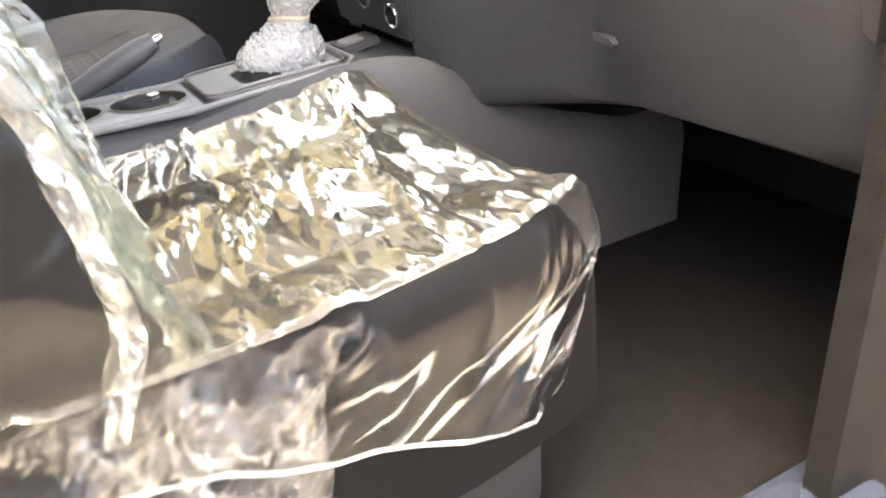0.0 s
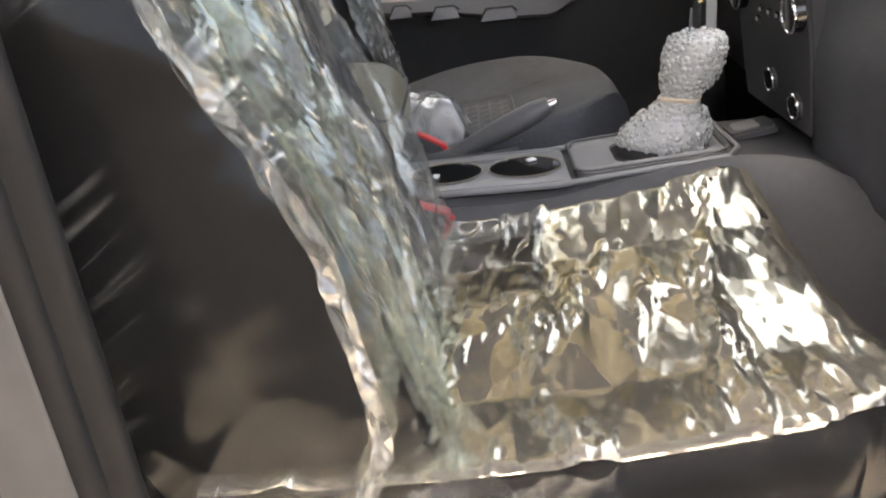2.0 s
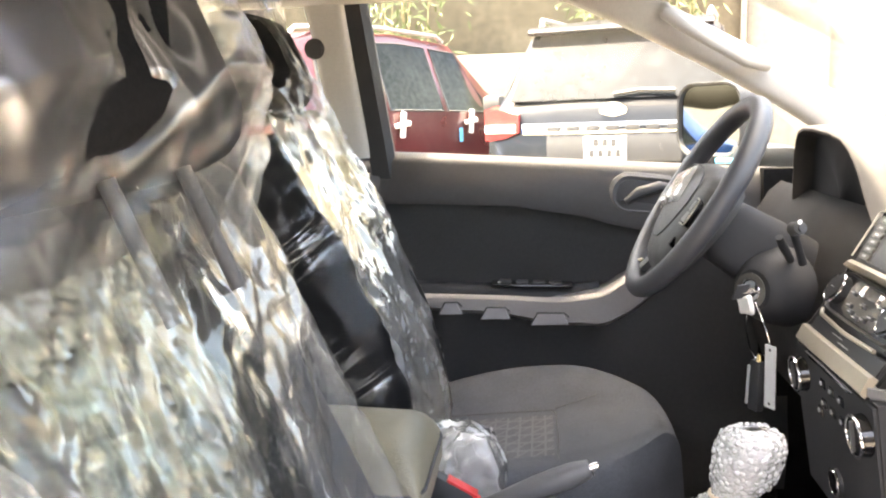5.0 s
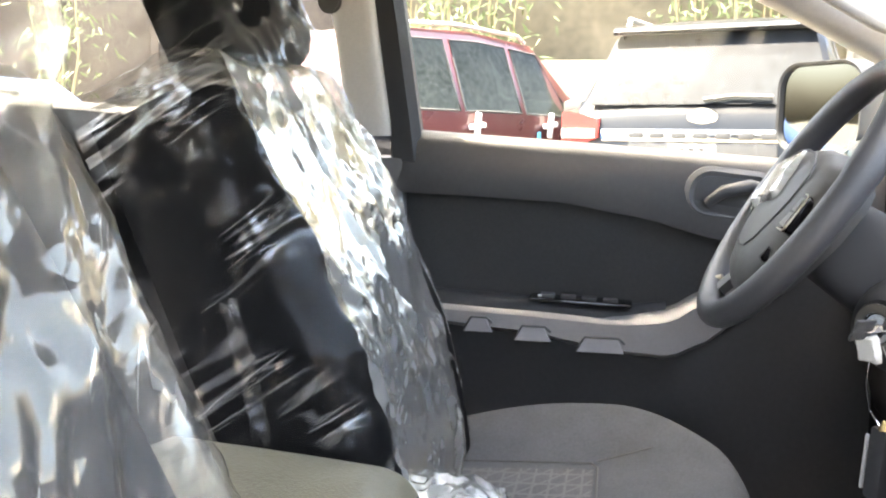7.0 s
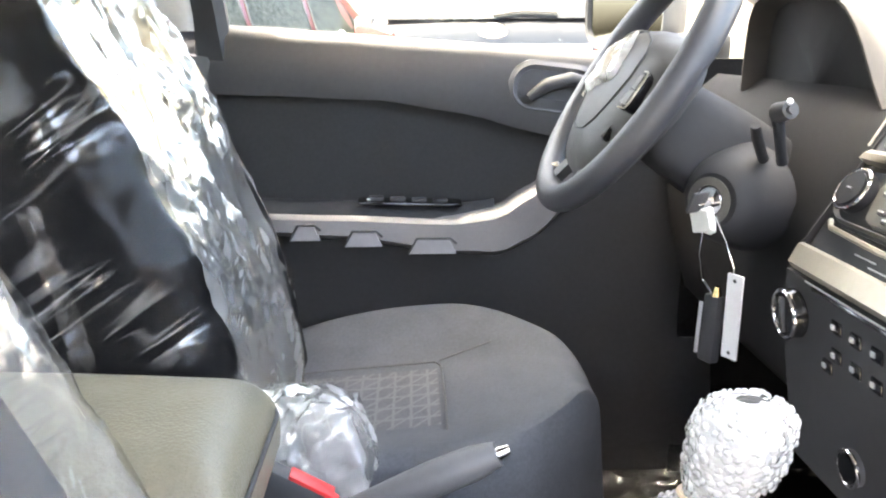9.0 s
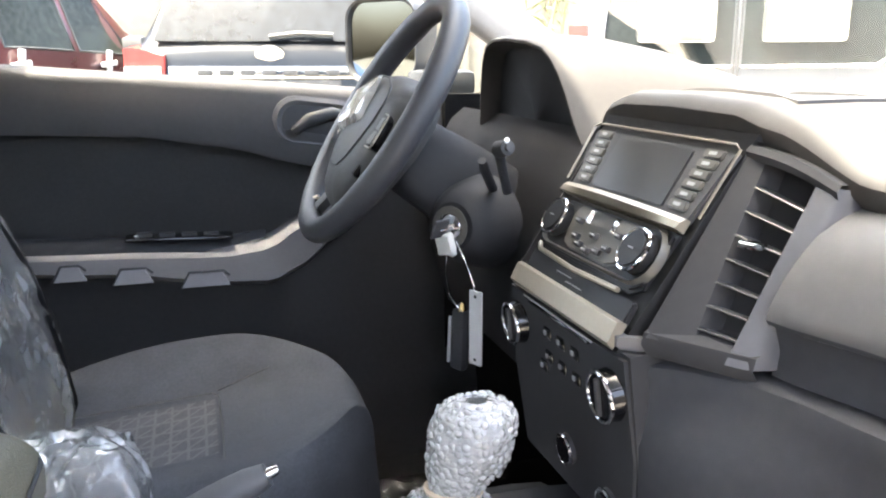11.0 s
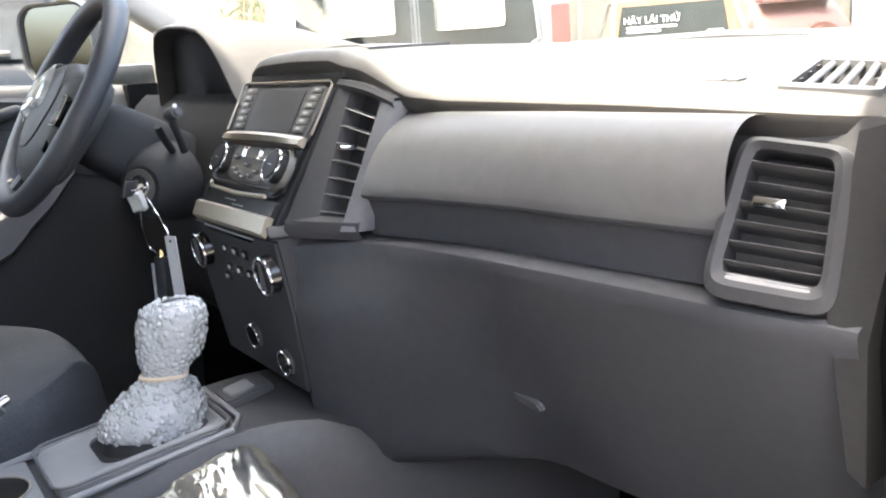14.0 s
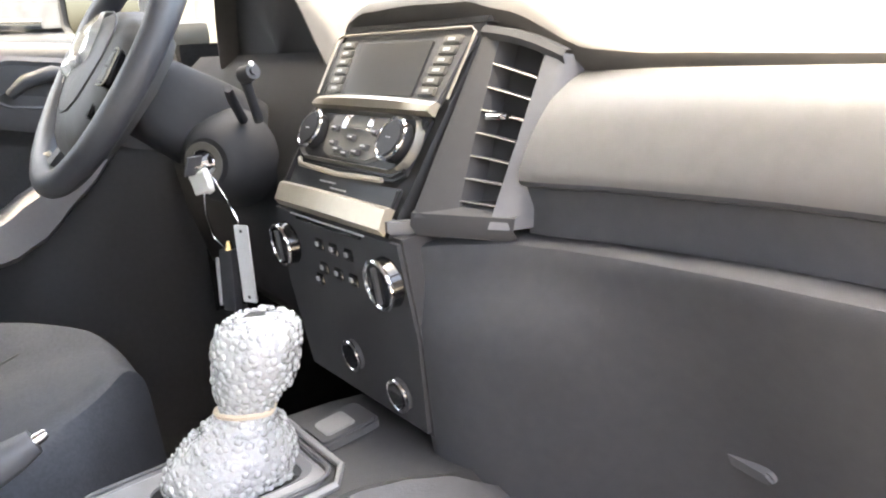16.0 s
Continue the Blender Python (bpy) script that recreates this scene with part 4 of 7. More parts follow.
for y, sd, t0, t1, wd in ((-0.47, 4.0, 0.0, 0.20, 0.014), (-0.36, 6.0, 0.03, 0.24, 0.012)):
    ribbon(cover, [Vector((P_BACK.x, y + 0.03 * math.sin(sd + 1.3 * k), P_BACK.z)) + p_s * (t0 + (t1 - t0) * k / 5) + p_f * 0.027 for k in range(6)], (0.3, 1, 0.2), wd, sd, M_FILMFOLD, "bright upright fold of film")
ribbon(cover2, [(-0.742, 0.147, 1.21), (-0.735, 0.147, 1.17), (-0.722, 0.147, 1.12), (-0.71, 0.149, 1.05)], (1, 0, 0.3), 0.03, 5.0, M_FILMBUNCH, "hanging film fold")


# ---- centre console ----
console = thing("center_console", "dark grey plastic centre console with cup holders", "console", (-0.3, -0.02, 0.6))


def con_row(x):
    zt = lerp([(-0.85, 0.925), (-0.3, 0.926), (-0.2, 0.932), (-0.10, 0.945), (0.0, 0.945), (0.1, 0.87), (0.3, 0.78)], x)
    r = lerp([(-0.85, -0.105), (-0.3, -0.108), (-0.15, -0.12), (0.0, -0.15)], x)
    rz = lerp([(-0.85, 0.915), (-0.32, 0.92), (-0.2, 0.945), (-0.15, 0.957), (-0.08, 0.965), (-0.03, 0.955), (0.025, 0.925), (0.084, 0.88), (0.2, 0.83), (0.3, 0.80)], x)
    return [(x, r - 0.02, 0.60), (x, r - 0.022, rz - 0.05), (x, r - 0.012, rz - 0.012), (x, r, rz), (x, r + 0.012, rz - 0.004), (x, r + 0.022, zt - 0.002), (x, -0.03, zt), (x, 0.06, zt), (x, 0.075, zt - 0.002), (x, 0.085, zt - 0.02), (x, 0.15, zt - 0.04), (x, 0.165, zt - 0.06), (x, 0.17, 0.60)]


bm = loft([con_row(x) for x in np.linspace(-0.85, 0.40, 36)])
body = part("console_body", bm, M_DARK, console)
# cup holder plate: two rims, the dark of their wells painted as flat black discs
cups = part("cup_plate", box((0.205, 0.125, 0.012), (-0.385, -0.022, 0.930), bevel=0.005), M_PANEL, console, "satin grey cup holder plate")
for cx in (-0.432, -0.334):
    r_in = 0.042
    pts = [(cx + r_in * 1.1 * math.cos(q), -0.024 + r_in * math.sin(q)) for q in (2 * math.pi * i / 36 for i in range(36))]
    rings = [[(x, y, 0.9375) for x, y in pts]]
    for k, z in ((1.0, 0.9385), (0.97, 0.9385), (0.95, 0.9375)):
        rings.append([(cx + (x - cx) * k, -0.024 + (y + 0.024) * k, z) for x, y in pts])
    part("cup_rim", loft(rings, caps=False), M_SILVER, cups, "pale grey rim")
    part("cup_well", loft([[(cx + (x - cx) * 0.955, -0.024 + (y + 0.024) * 0.955, 0.9372) for x, y in pts], [(cx + (x - cx) * 0.7, -0.024 + (y + 0.024) * 0.7, 0.9366) for x, y in pts]]), M_GLOSS, cups, "black cup well")
part("cup_bridge", plate([(-0.03, -0.012), (0.03, -0.012), (0.018, 0.012), (-0.018, 0.012)], (-0.383, 0.018, 0.940), (1, 0, 0), (0, 1, 0), 0.004, 0.002), M_PANEL, cups)
part("paper_scrap", box((0.012, 0.009, 0.002), (-0.325, -0.005, 0.9395), pose(0, 0, 0, 0, 0, 30)), M_WHITE, cups, "white scrap")
part("paper_scrap", box((0.014, 0.008, 0.002), (-0.445, -0.04, 0.9395), pose(0, 0, 0, 0, 0, 80)), M_WHITE, cups, "white scrap")
part("console_edge", tube([(-0.49, -0.085, 0.930), (-0.3, -0.0895, 0.931), (-0.28, -0.086, 0.932), (-0.1, -0.082, 0.946), (-0.085, -0.06, 0.949), (-0.085, 0.05, 0.949), (-0.1, 0.066, 0.946), (-0.3, 0.052, 0.931), (-0.49, 0.045, 0.930)], 0.004, 8), M_PANEL, console)
# shift plate
sp = part("shift_plate", ring_plate(rrect(0.175, 0.125, 0.02, 5), rrect(0.115, 0.085, 0.02, 5, 0.018), (-0.185, -0.008, 0.944), (1, 0, 0.07), (0, 1, 0), 0.012), M_PANEL, console, "satin grey gear lever surround")
part("surround_line", tube([(-0.185 + a, -0.008 + b, 0.9455 + 0.07 * a) for a, b in rrect(0.18, 0.13, 0.02, 5)], 0.002, 6, closed=True), M_TRIM, sp)
part("shift_well", plate(rrect(0.118, 0.088, 0.02, 5, 0.018), (-0.185, -0.008, 0.938), (1, 0, 0.07), (0, 1, 0), 0.006, 0), M_WELL, sp)
part("console_tray", plate(rrect(0.06, 0.05, 0.008, 4), (-0.055, 0.0, 0.958), (1, 0, 0.15), (0, 1, 0), 0.01, 0.003), M_DARK, console)
part("tray_mat", plate(rrect(0.03, 0.03, 0.005, 4), (-0.06, 0.0, 0.9595), (1, 0, 0.15), (0, 1, 0), 0.003, 0.001), M_PANEL, console)
# padded lid
lid = thing("armrest_lid", "brown-grey padded armrest lid between the seats", "armrest", (-0.66, 0.0, 1.02))
LO, LB, LC = Vector((-0.80, 0.0, 1.085)), Vector((1, 0, -0.05)).normalized(), Vector((0.05, 0, 1)).normalized()
part("lid_pad", pad((0, 1, 0), LB, LC, LO, 0.205, 0.285, 0.075, 0.045, hfn=lambda a, b: 0.012 * math.sin(math.pi * a), closed_start=True, na=38, nb=38, wrinkle=lambda p, a, b: 0.0012 * noise.noise(Vector(p) * 22)), M_ARMREST, lid)
part("lid_seam", tube([LO + LB * (0.143 + a) + Vector((0, b, 0)) - LC * 0.034 for a, b in rrect(0.287, 0.207, 0.03, 6)], 0.0022, 6, closed=True), M_DARK, lid, "dark seam")
part("lid_shell", plate(rrect(0.275, 0.195, 0.03, 6), LO + LB * 0.143 - LC * 0.055, LB, (0, 1, 0), 0.02, 0.004), M_DARK, lid, "black plastic underside")
part("armrest_box", box((0.25, 0.17, 0.16), (-0.64, 0.03, 0.955), bevel=0.02), M_DARK, console)

settle(console, (-0.03, -0.028, 0.010), 1.05)

# ---- handbrake ----
hb = thing("handbrake", "black handbrake lever lying low beside the cup holders", "handbrake", (-0.43, 0.115, 0.88))
a, b = Vector((-0.47, 0.118, 0.895)), Vector((-0.288, 0.106, 0.977))
d = (b - a).normalized()
pts = [a + d * t for t in np.linspace(0, (b - a).length, 10)]
part("lever", tube(pts, [0.012, 0.012, 0.0125, 0.0135, 0.015, 0.0165, 0.0175, 0.0175, 0.0165, 0.012], 14), M_TRIM, hb)
part("release_button", rod(b, b + d * 0.012, 0.0065, 0.005, 12, bevel=0.001), M_CHROME, hb, "chrome button")
part("gaiter", pad((0, 1, 0), (1, 0, 0), (0, 0, 1), (-0.50, 0.118, 0.915), 0.05, 0.11, 0.03, 0.014, closed_start=True, na=14, nb=16, wrinkle=lambda p, a, b: crumple(p, 0.003, 0.001)), M_DARK, hb)

settle(hb, (-0.03, -0.018, 0.012))

# ---- belt buckles ----


def buckle(at, turn, label):
    e = thing("belt_buckle", label, "seat belt buckle", at, "belt buckles")
    m = pose(*at) @ turn
    body_ = box((0.07, 0.024, 0.04), (-0.015, 0, 0), None, 0.008)
    bmesh.ops.transform(body_, matrix=m, verts=body_.verts)
    part("buckle_body", body_, M_DARK, e)
    r = box((0.014, 0.019, 0.034), (0.0225, 0, 0), None, 0.003)
    bmesh.ops.transform(r, matrix=m, verts=r.verts)
    part("release_button", r, M_RED, e, "red release button")
    t = box((0.048, 0.02, 0.006), (-0.002, 0, 0.019), None, 0.002)
    bmesh.ops.transform(t, matrix=m, verts=t.verts)
    part("button_top", t, M_RED, e, "red release button top")
    return e


buckle((-0.492, -0.145, 0.918), pose(0, 0, 0, 0, 22, 5), "black belt buckle with a red release button by the passenger seat")
buckle((-0.502, 0.118, 0.927), pose(0, 0, 0, 0, 30, 0), "black belt buckle with a red release button by the driver's seat")
# crumpled clear bag over the second buckle's stalk
bag_fn = lambda p, a, b: crumple(p, 0.016, 0.006, (1.6, 1.6, 1.6), 3.3)
bag = thing("plastic_bag", "crumpled clear plastic bag beside the armrest", "plastic bag", (-0.52, 0.155, 0.92))
part("bag_body", pad((0, 1, 0), (1, 0, 0.15), (-0.15, 0, 1), (-0.60, 0.178, 0.985), 0.12, 0.135, 0.085, 0.035, closed_start=True, wrinkle=bag_fn, na=60, nb=60), M_BAG, bag)
part("bag_tail", pad((0, 1, 0.2), (1, 0, -0.55), (0.55, 0, 1), (-0.585, 0.12, 0.945), 0.06, 0.09, 0.03, 0.014, closed_start=True, wrinkle=bag_fn, na=34, nb=34), M_BAG, bag, "loose twisted end")

settle(bag, (0.005, 0.05, -0.02))

# ---- gear lever in bubble wrap ----
gear = thing("gear_lever", "gear lever wrapped in bubble wrap and tied at the neck", "gear lever", (-0.14, -0.012, 0.94))
AX = [(-0.165, 0.0, 0.940), (-0.166, 0.0, 0.952), (-0.164, 0.0, 0.968), (-0.158, -0.002, 0.984), (-0.153, -0.004, 0.996), (-0.150, -0.005, 1.004), (-0.146, -0.005, 1.014), (-0.140, -0.005, 1.028), (-0.135, -0.005, 1.045), (-0.131, -0.005, 1.062), (-0.129, -0.005, 1.078), (-0.129, -0.005, 1.086)]
RA = [0.044, 0.048, 0.045, 0.035, 0.027, 0.0215, 0.026, 0.034, 0.037, 0.038, 0.033, 0.015]


def wrap_point(s, q, off=0.0):
    k = s * (len(AX) - 1)
    i = min(int(k), len(AX) - 2)
    f = k - i
    c = Vector(AX[i]).lerp(Vector(AX[i + 1]), f)
    r = RA[i] + (RA[i + 1] - RA[i]) * f
    dirv = Vector((math.cos(q) * (1.28 if s < 0.3 else 1.06), math.sin(q), 0))
    r *= 1 + 0.10 * noise.noise(Vector((math.cos(q) * 1.6, math.sin(q) * 1.6, s * 7)))
    return c + dirv * (r + off), dirv


bm = loft([[wrap_point(i / 40, 2 * math.pi * j / 48)[0] for j in range(48)] for i in range(41)])
wrap = part("wrap_sheet", bm, M_BUBBLE, gear, "bubble wrap")
part("lever_core", loft([[Vector(AX[i]) + (wrap_point(i / 11, 2 * math.pi * j / 24, -0.006)[0] - Vector(AX[i])) * 0.96 for j in range(24)] for i in range(12)]), M_CORE, gear)
rng = random.Random(5)
bm = bmesh.new()
rows_ = 24
for i in range(rows_):
    s = (i + 0.5) / rows_
    k = s * (len(AX) - 1)
    ii = min(int(k), len(AX) - 2)
    rr = RA[ii] + (RA[ii + 1] - RA[ii]) * (k - ii)
    n_ = max(6, int(2 * math.pi * rr / 0.0072))
    for j in range(n_):
        q = 2 * math.pi * (j + 0.5 * (i % 2) + rng.uniform(-0.32, 0.32)) / n_
        if rng.random() < 0.05:
            continue
        p, dv = wrap_point(min(0.99, max(0.01, s + rng.uniform(-0.016, 0.016))), q, -0.0005)
        mt = Matrix.Translation(p) @ dv.to_track_quat("Z", "Y").to_matrix().to_4x4() @ Matrix.Diagonal((1, 1, rng.uniform(0.3, 0.75), 1)) @ Matrix.Rotation(rng.uniform(-0.4, 0.4), 4, 'X')
        bmesh.ops.create_icosphere(bm, subdivisions=2, radius=rng.uniform(0.0030, 0.0044), matrix=mt)
tagged(part("bubble", bm, M_BUBBLE, wrap), kind="stuff")
part("neck_tape", tube([wrap_point(5.1 / 11 + 0.018 * math.sin(2 * q), q, 0.002)[0] for q in (2 * math.pi * j / 30 for j in range(30))], 0.0028, 6, closed=True), M_TWINE, gear, "beige tie at the neck")
part("boot", loft([[(-0.185 + r * 1.2 * math.cos(q), -0.01 + r * math.sin(q), z) for q in (2 * math.pi * i / 24 for i in range(24))] for r, z in ((0.038, 0.936), (0.036, 0.943), (0.028, 0.957), (0.015, 0.975))]), M_WELL, gear)
settle(gear, (-0.013, -0.028, 0.010))
# torn clear film left on the floor by the pedals
scrap = thing("plastic_scrap", "crumpled clear plastic lying on the carpet by the pedals", "plastic scrap", (-0.02, 0.66, 0.60))
part("scrap_sheet", pad((0, 1, 0), (1, 0, 0), (0, 0, 1), (-0.10, 0.66, 0.645), 0.16, 0.20, 0.045, 0.02, closed_start=True, wrinkle=lambda p, a, b: crumple(p, 0.02, 0.004, (1.2, 1.2, 1.0), 5.5, 0.006), na=44, nb=44, fill=False), M_FILMBUNCH, scrap)
part("scrap_strip", tube([(-0.12 + 0.02 * i, 0.60 + 0.012 * math.sin(i * 1.9), 0.612 + 0.012 * abs(math.sin(i * 1.3))) for i in range(11)], 0.006, 6), M_FILMBUNCH, scrap, "twisted film strip")


# ---- dashboard ----
dash = thing("dashboard", "dark grey soft-grain dashboard with a sunlit top", "dashboard", (0.3, 0, 0.9))


def lip(y):
    """Front edge of the dash top at a lateral place: x and z."""
    a = abs(y)
    x = lerp([(0.0, 0.055), (0.115, 0.058), (0.20, 0.085), (0.26, 0.098), (0.45, 0.108), (0.62, 0.118), (0.70, 0.13)], a)
    z = lerp([(0.0, 1.355), (0.09, 1.353), (0.135, 1.343), (0.205, 1.309), (0.26, 1.304), (0.45, 1.300), (0.70, 1.291)], a)
    return x, z


def top_row(y):
    x, z = lip(y)
    zf = 1.338 - 0.03 * (abs(y) / 0.7) ** 2
    hump = lerp([(0.0, 1.0), (0.12, 1.0), (0.22, 0.0), (0.7, 0.0)], abs(y))
    row = [(x + 0.05, y, z - 0.034), (x + 0.012, y, z - 0.030), (x + 0.002, y, z - 0.020), (x, y, z - 0.008), (x + 0.006, y, z), (x + 0.022, y, z + 0.005)]
    for t in np.linspace(0.03, 1.0, 48):
        zz = z + 0.006 + (zf - z - 0.006) * t + 0.010 * math.sin(math.pi * t) * (1 - hump)
        row.append((x + 0.022 + (0.64 - x - 0.022) * t, y, zz))
    return row


TRAY = [(0.145, 0.169), (0.299, 0.197), (0.232, -0.083), (0.107, -0.102)]
GRILLE = [(0.150, -0.596), (0.262, -0.560), (0.255, -0.622), (0.148, -0.662)]


def inside(p, poly):
    signs = [(b[0] - a[0]) * (p[1] - a[1]) - (b[1] - a[1]) * (p[0] - a[0]) > 0 for a, b in zip(poly, poly[1:] + poly[:1])]
    return all(signs) or not any(signs)


def top_z(x, y):
    """Height of the dash top at a place."""
    row = top_row(y)
    return lerp([(p[0], p[2]) for p in row[5:]], x)


bm = loft([top_row(y) for y in np.linspace(-0.70, 0.70, 141)], closed=False)
gone = [f for f in bm.faces if f.calc_center_median().z > 1.28 and any(inside(f.calc_center_median(), q) for q in (TRAY, GRILLE))]
bmesh.ops.delete(bm, geom=gone, context="FACES")
bmesh.ops.solidify(bm, geom=bm.faces[:], thickness=0.012)
part("dash_top", bm, M_DASHTOP, dash)
# slot grille in the middle of the top and demister grille at its end
def rim_of(poly, k, lift):
    """A flat frame laid round a hole in the dash top."""
    cx, cy = sum(p[0] for p in poly) / 4, sum(p[1] for p in poly) / 4
    out = quadpts([(cx + (x - cx) * k, cy + (y - cy) * k) for x, y in poly], 8)
    inn = quadpts([(cx + (x - cx) * 0.93, cy + (y - cy) * 0.93) for x, y in poly], 8)
    P = lambda pts, d: [(x, y, top_z(x, y) + d) for x, y in pts]
    return loft([P(out, -0.004), P(out, lift), P(inn, lift), P(inn, -0.03)], caps=False)


gr = part("center_tray", rim_of(TRAY, 1.06, 0.003), M_DARK, dash)
part("tray_well", box((0.24, 0.34, 0.004), (0.20, 0.045, 1.300), bevel=0.001), M_DARK, gr, "black recessed tray")
part("tray_divider", box((0.14, 0.012, 0.035), (0.20, 0.05, 1.325), pose(0, 0, 0, 0, 0, 25), 0.003), M_DARK, gr)
dg = part("demister_grille", rim_of(GRILLE, 1.14, 0.0025), M_DARK, dash)
part("grille_well", box((0.14, 0.12, 0.004), (0.20, -0.63, 1.272), bevel=0.001), M_DARK, dg)
for i in range(4):
    f = (i + 1) / 5
    a_, b_ = Vector((*GRILLE[0], 0)).lerp(Vector((*GRILLE[3], 0)), f), Vector((*GRILLE[1], 0)).lerp(Vector((*GRILLE[2], 0)), f)
    part("slat", rod((a_.x, a_.y, top_z(a_.x, a_.y) - 0.001), (b_.x, b_.y, top_z(b_.x, b_.y) - 0.001), 0.0028, None, 8), M_DASH, dg)
for i in range(6):
    part("airbag_mark", box((0.012, 0.011, 0.0015), (0.165, -0.475 - 0.014 * i, 1.3075 - 0.0002 * i), pose(0, 0, 0, 0, -3, 0)), M_TRIM, dash, "moulded lettering bar")
part("wiper_cowl", tube([(0.66, 0.55, 1.325), (0.655, 0.2, 1.338), (0.655, -0.2, 1.338), (0.66, -0.55, 1.32)], 0.008, 8), M_DARK, dash)

# satin upper panel before the passenger
P1 = [(0.120, 1.284)] + [(0.108 - 0.0555 * math.sin(q), 1.204 + 0.082 * math.cos(q)) for q in np.linspace(0.0, math.pi / 2, 15)] + [(0.0545, 1.2005), (0.061, 1.198), (0.065, 1.180), (0.062, 1.160)]


def panel_row(y):
    out = lerp([(-0.62, 0.024), (-0.55, 0.014), (-0.45, 0.004), (-0.38, 0.0), (-0.28, -0.010), (-0.2, -0.026), (-0.15, -0.034)], y)
    return [(x + out * min(1.0, max(0.0, (1.285 - z) / 0.075)), y, z + 0.005 * min(1.0, max(0, -(y + 0.2)) / 0.2) * min(1.0, max(0.0, (1.285 - z) / 0.06))) for x, z in P1]


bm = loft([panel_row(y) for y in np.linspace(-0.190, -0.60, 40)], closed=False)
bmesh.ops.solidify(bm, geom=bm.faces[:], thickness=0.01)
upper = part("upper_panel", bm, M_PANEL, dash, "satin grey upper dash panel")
# shade of the undercut below the crease, painted by switching to darker plastic
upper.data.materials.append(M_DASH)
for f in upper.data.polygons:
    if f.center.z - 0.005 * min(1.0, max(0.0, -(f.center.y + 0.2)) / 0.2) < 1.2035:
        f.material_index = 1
# black block stands in for the shade in the gap under the lip
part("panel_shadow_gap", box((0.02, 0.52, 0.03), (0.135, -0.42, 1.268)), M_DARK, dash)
# lower dash with its ledge
P2 = [(0.12, 1.165), (0.070, 1.1685), (0.045, 1.1665), (0.0405, 1.1640), (0.0395, 1.1600), (0.0415, 1.150), (0.0465, 1.137), (0.0535, 1.12), (0.065, 1.09), (0.078, 1.06), (0.095, 1.022), (0.111, 0.985), (0.133, 0.93), (0.150, 0.905), (0.18, 0.892), (0.24, 0.886), (0.5, 0.886)]


def low_row(y):
    """A section of the lower dash; towards the middle it swings out to the heater panel."""
    k = lerp([(-0.70, 0.03), (-0.60, 0.018), (-0.4, 0.0), (-0.3, -0.004), (-0.24, -0.010), (-0.19, -0.022), (-0.15, -0.045), (-0.11, -0.082)], y)
    dz = lerp([(-0.70, -0.006), (-0.4, -0.004), (-0.2, -0.010), (-0.10, -0.016)], y)
    t = min(1.0, max(0.0, (y + 0.36) / 0.245))
    t = t * t * (3 - 2 * t)
    row = []
    for x, z in P2:
        x += k * (1 if z > 0.9 else 0.5)
        out = -0.046 + max(0.0, 1.158 - z) * 0.118 if z > 0.87 else x
        w = min(1.0, max(0.0, (1.168 - z) / 0.09))
        row.append((x + (out - x) * t * w * w * (3 - 2 * w), y, z + dz * min(1.0, max(0.0, (z - 1.0) / 0.15))))
    return row


bm = loft([low_row(y) for y in np.linspace(-0.695, -0.112, 48)], closed=False)
bmesh.ops.solidify(bm, geom=bm.faces[:], thickness=0.012)
part("lower_dash", bm, M_DASH, dash)
# glove box lid standing slightly proud, with a recessed handle
bm = loft([[(x - 0.0004, y, z) for x, y, z in low_row(y) if 0.9 < z < 1.13] for y in np.linspace(-0.60, -0.27, 16)], closed=False)
bmesh.ops.solidify(bm, geom=bm.faces[:], thickness=0.006)
glove = part("glove_box_lid", bm, M_DASH, dash)
part("glove_handle", plate(rrect(0.075, 0.012, 0.0055, 6), (0.1000, -0.335, 0.9945), (0, -1, -0.12), (-0.44, 0, 1), 0.006, 0.0025), M_DASH, glove, "dark glove box latch")


def soft(pts, times=2):
    """Rounds the corners of an outline."""
    for _ in range(times):
        k = len(pts)
        pts = [((pts[i - 1][0] + 2 * pts[i][0] + pts[(i + 1) % k][0]) / 4, (pts[i - 1][1] + 2 * pts[i][1] + pts[(i + 1) % k][1]) / 4) for i in range(k)]
    return pts


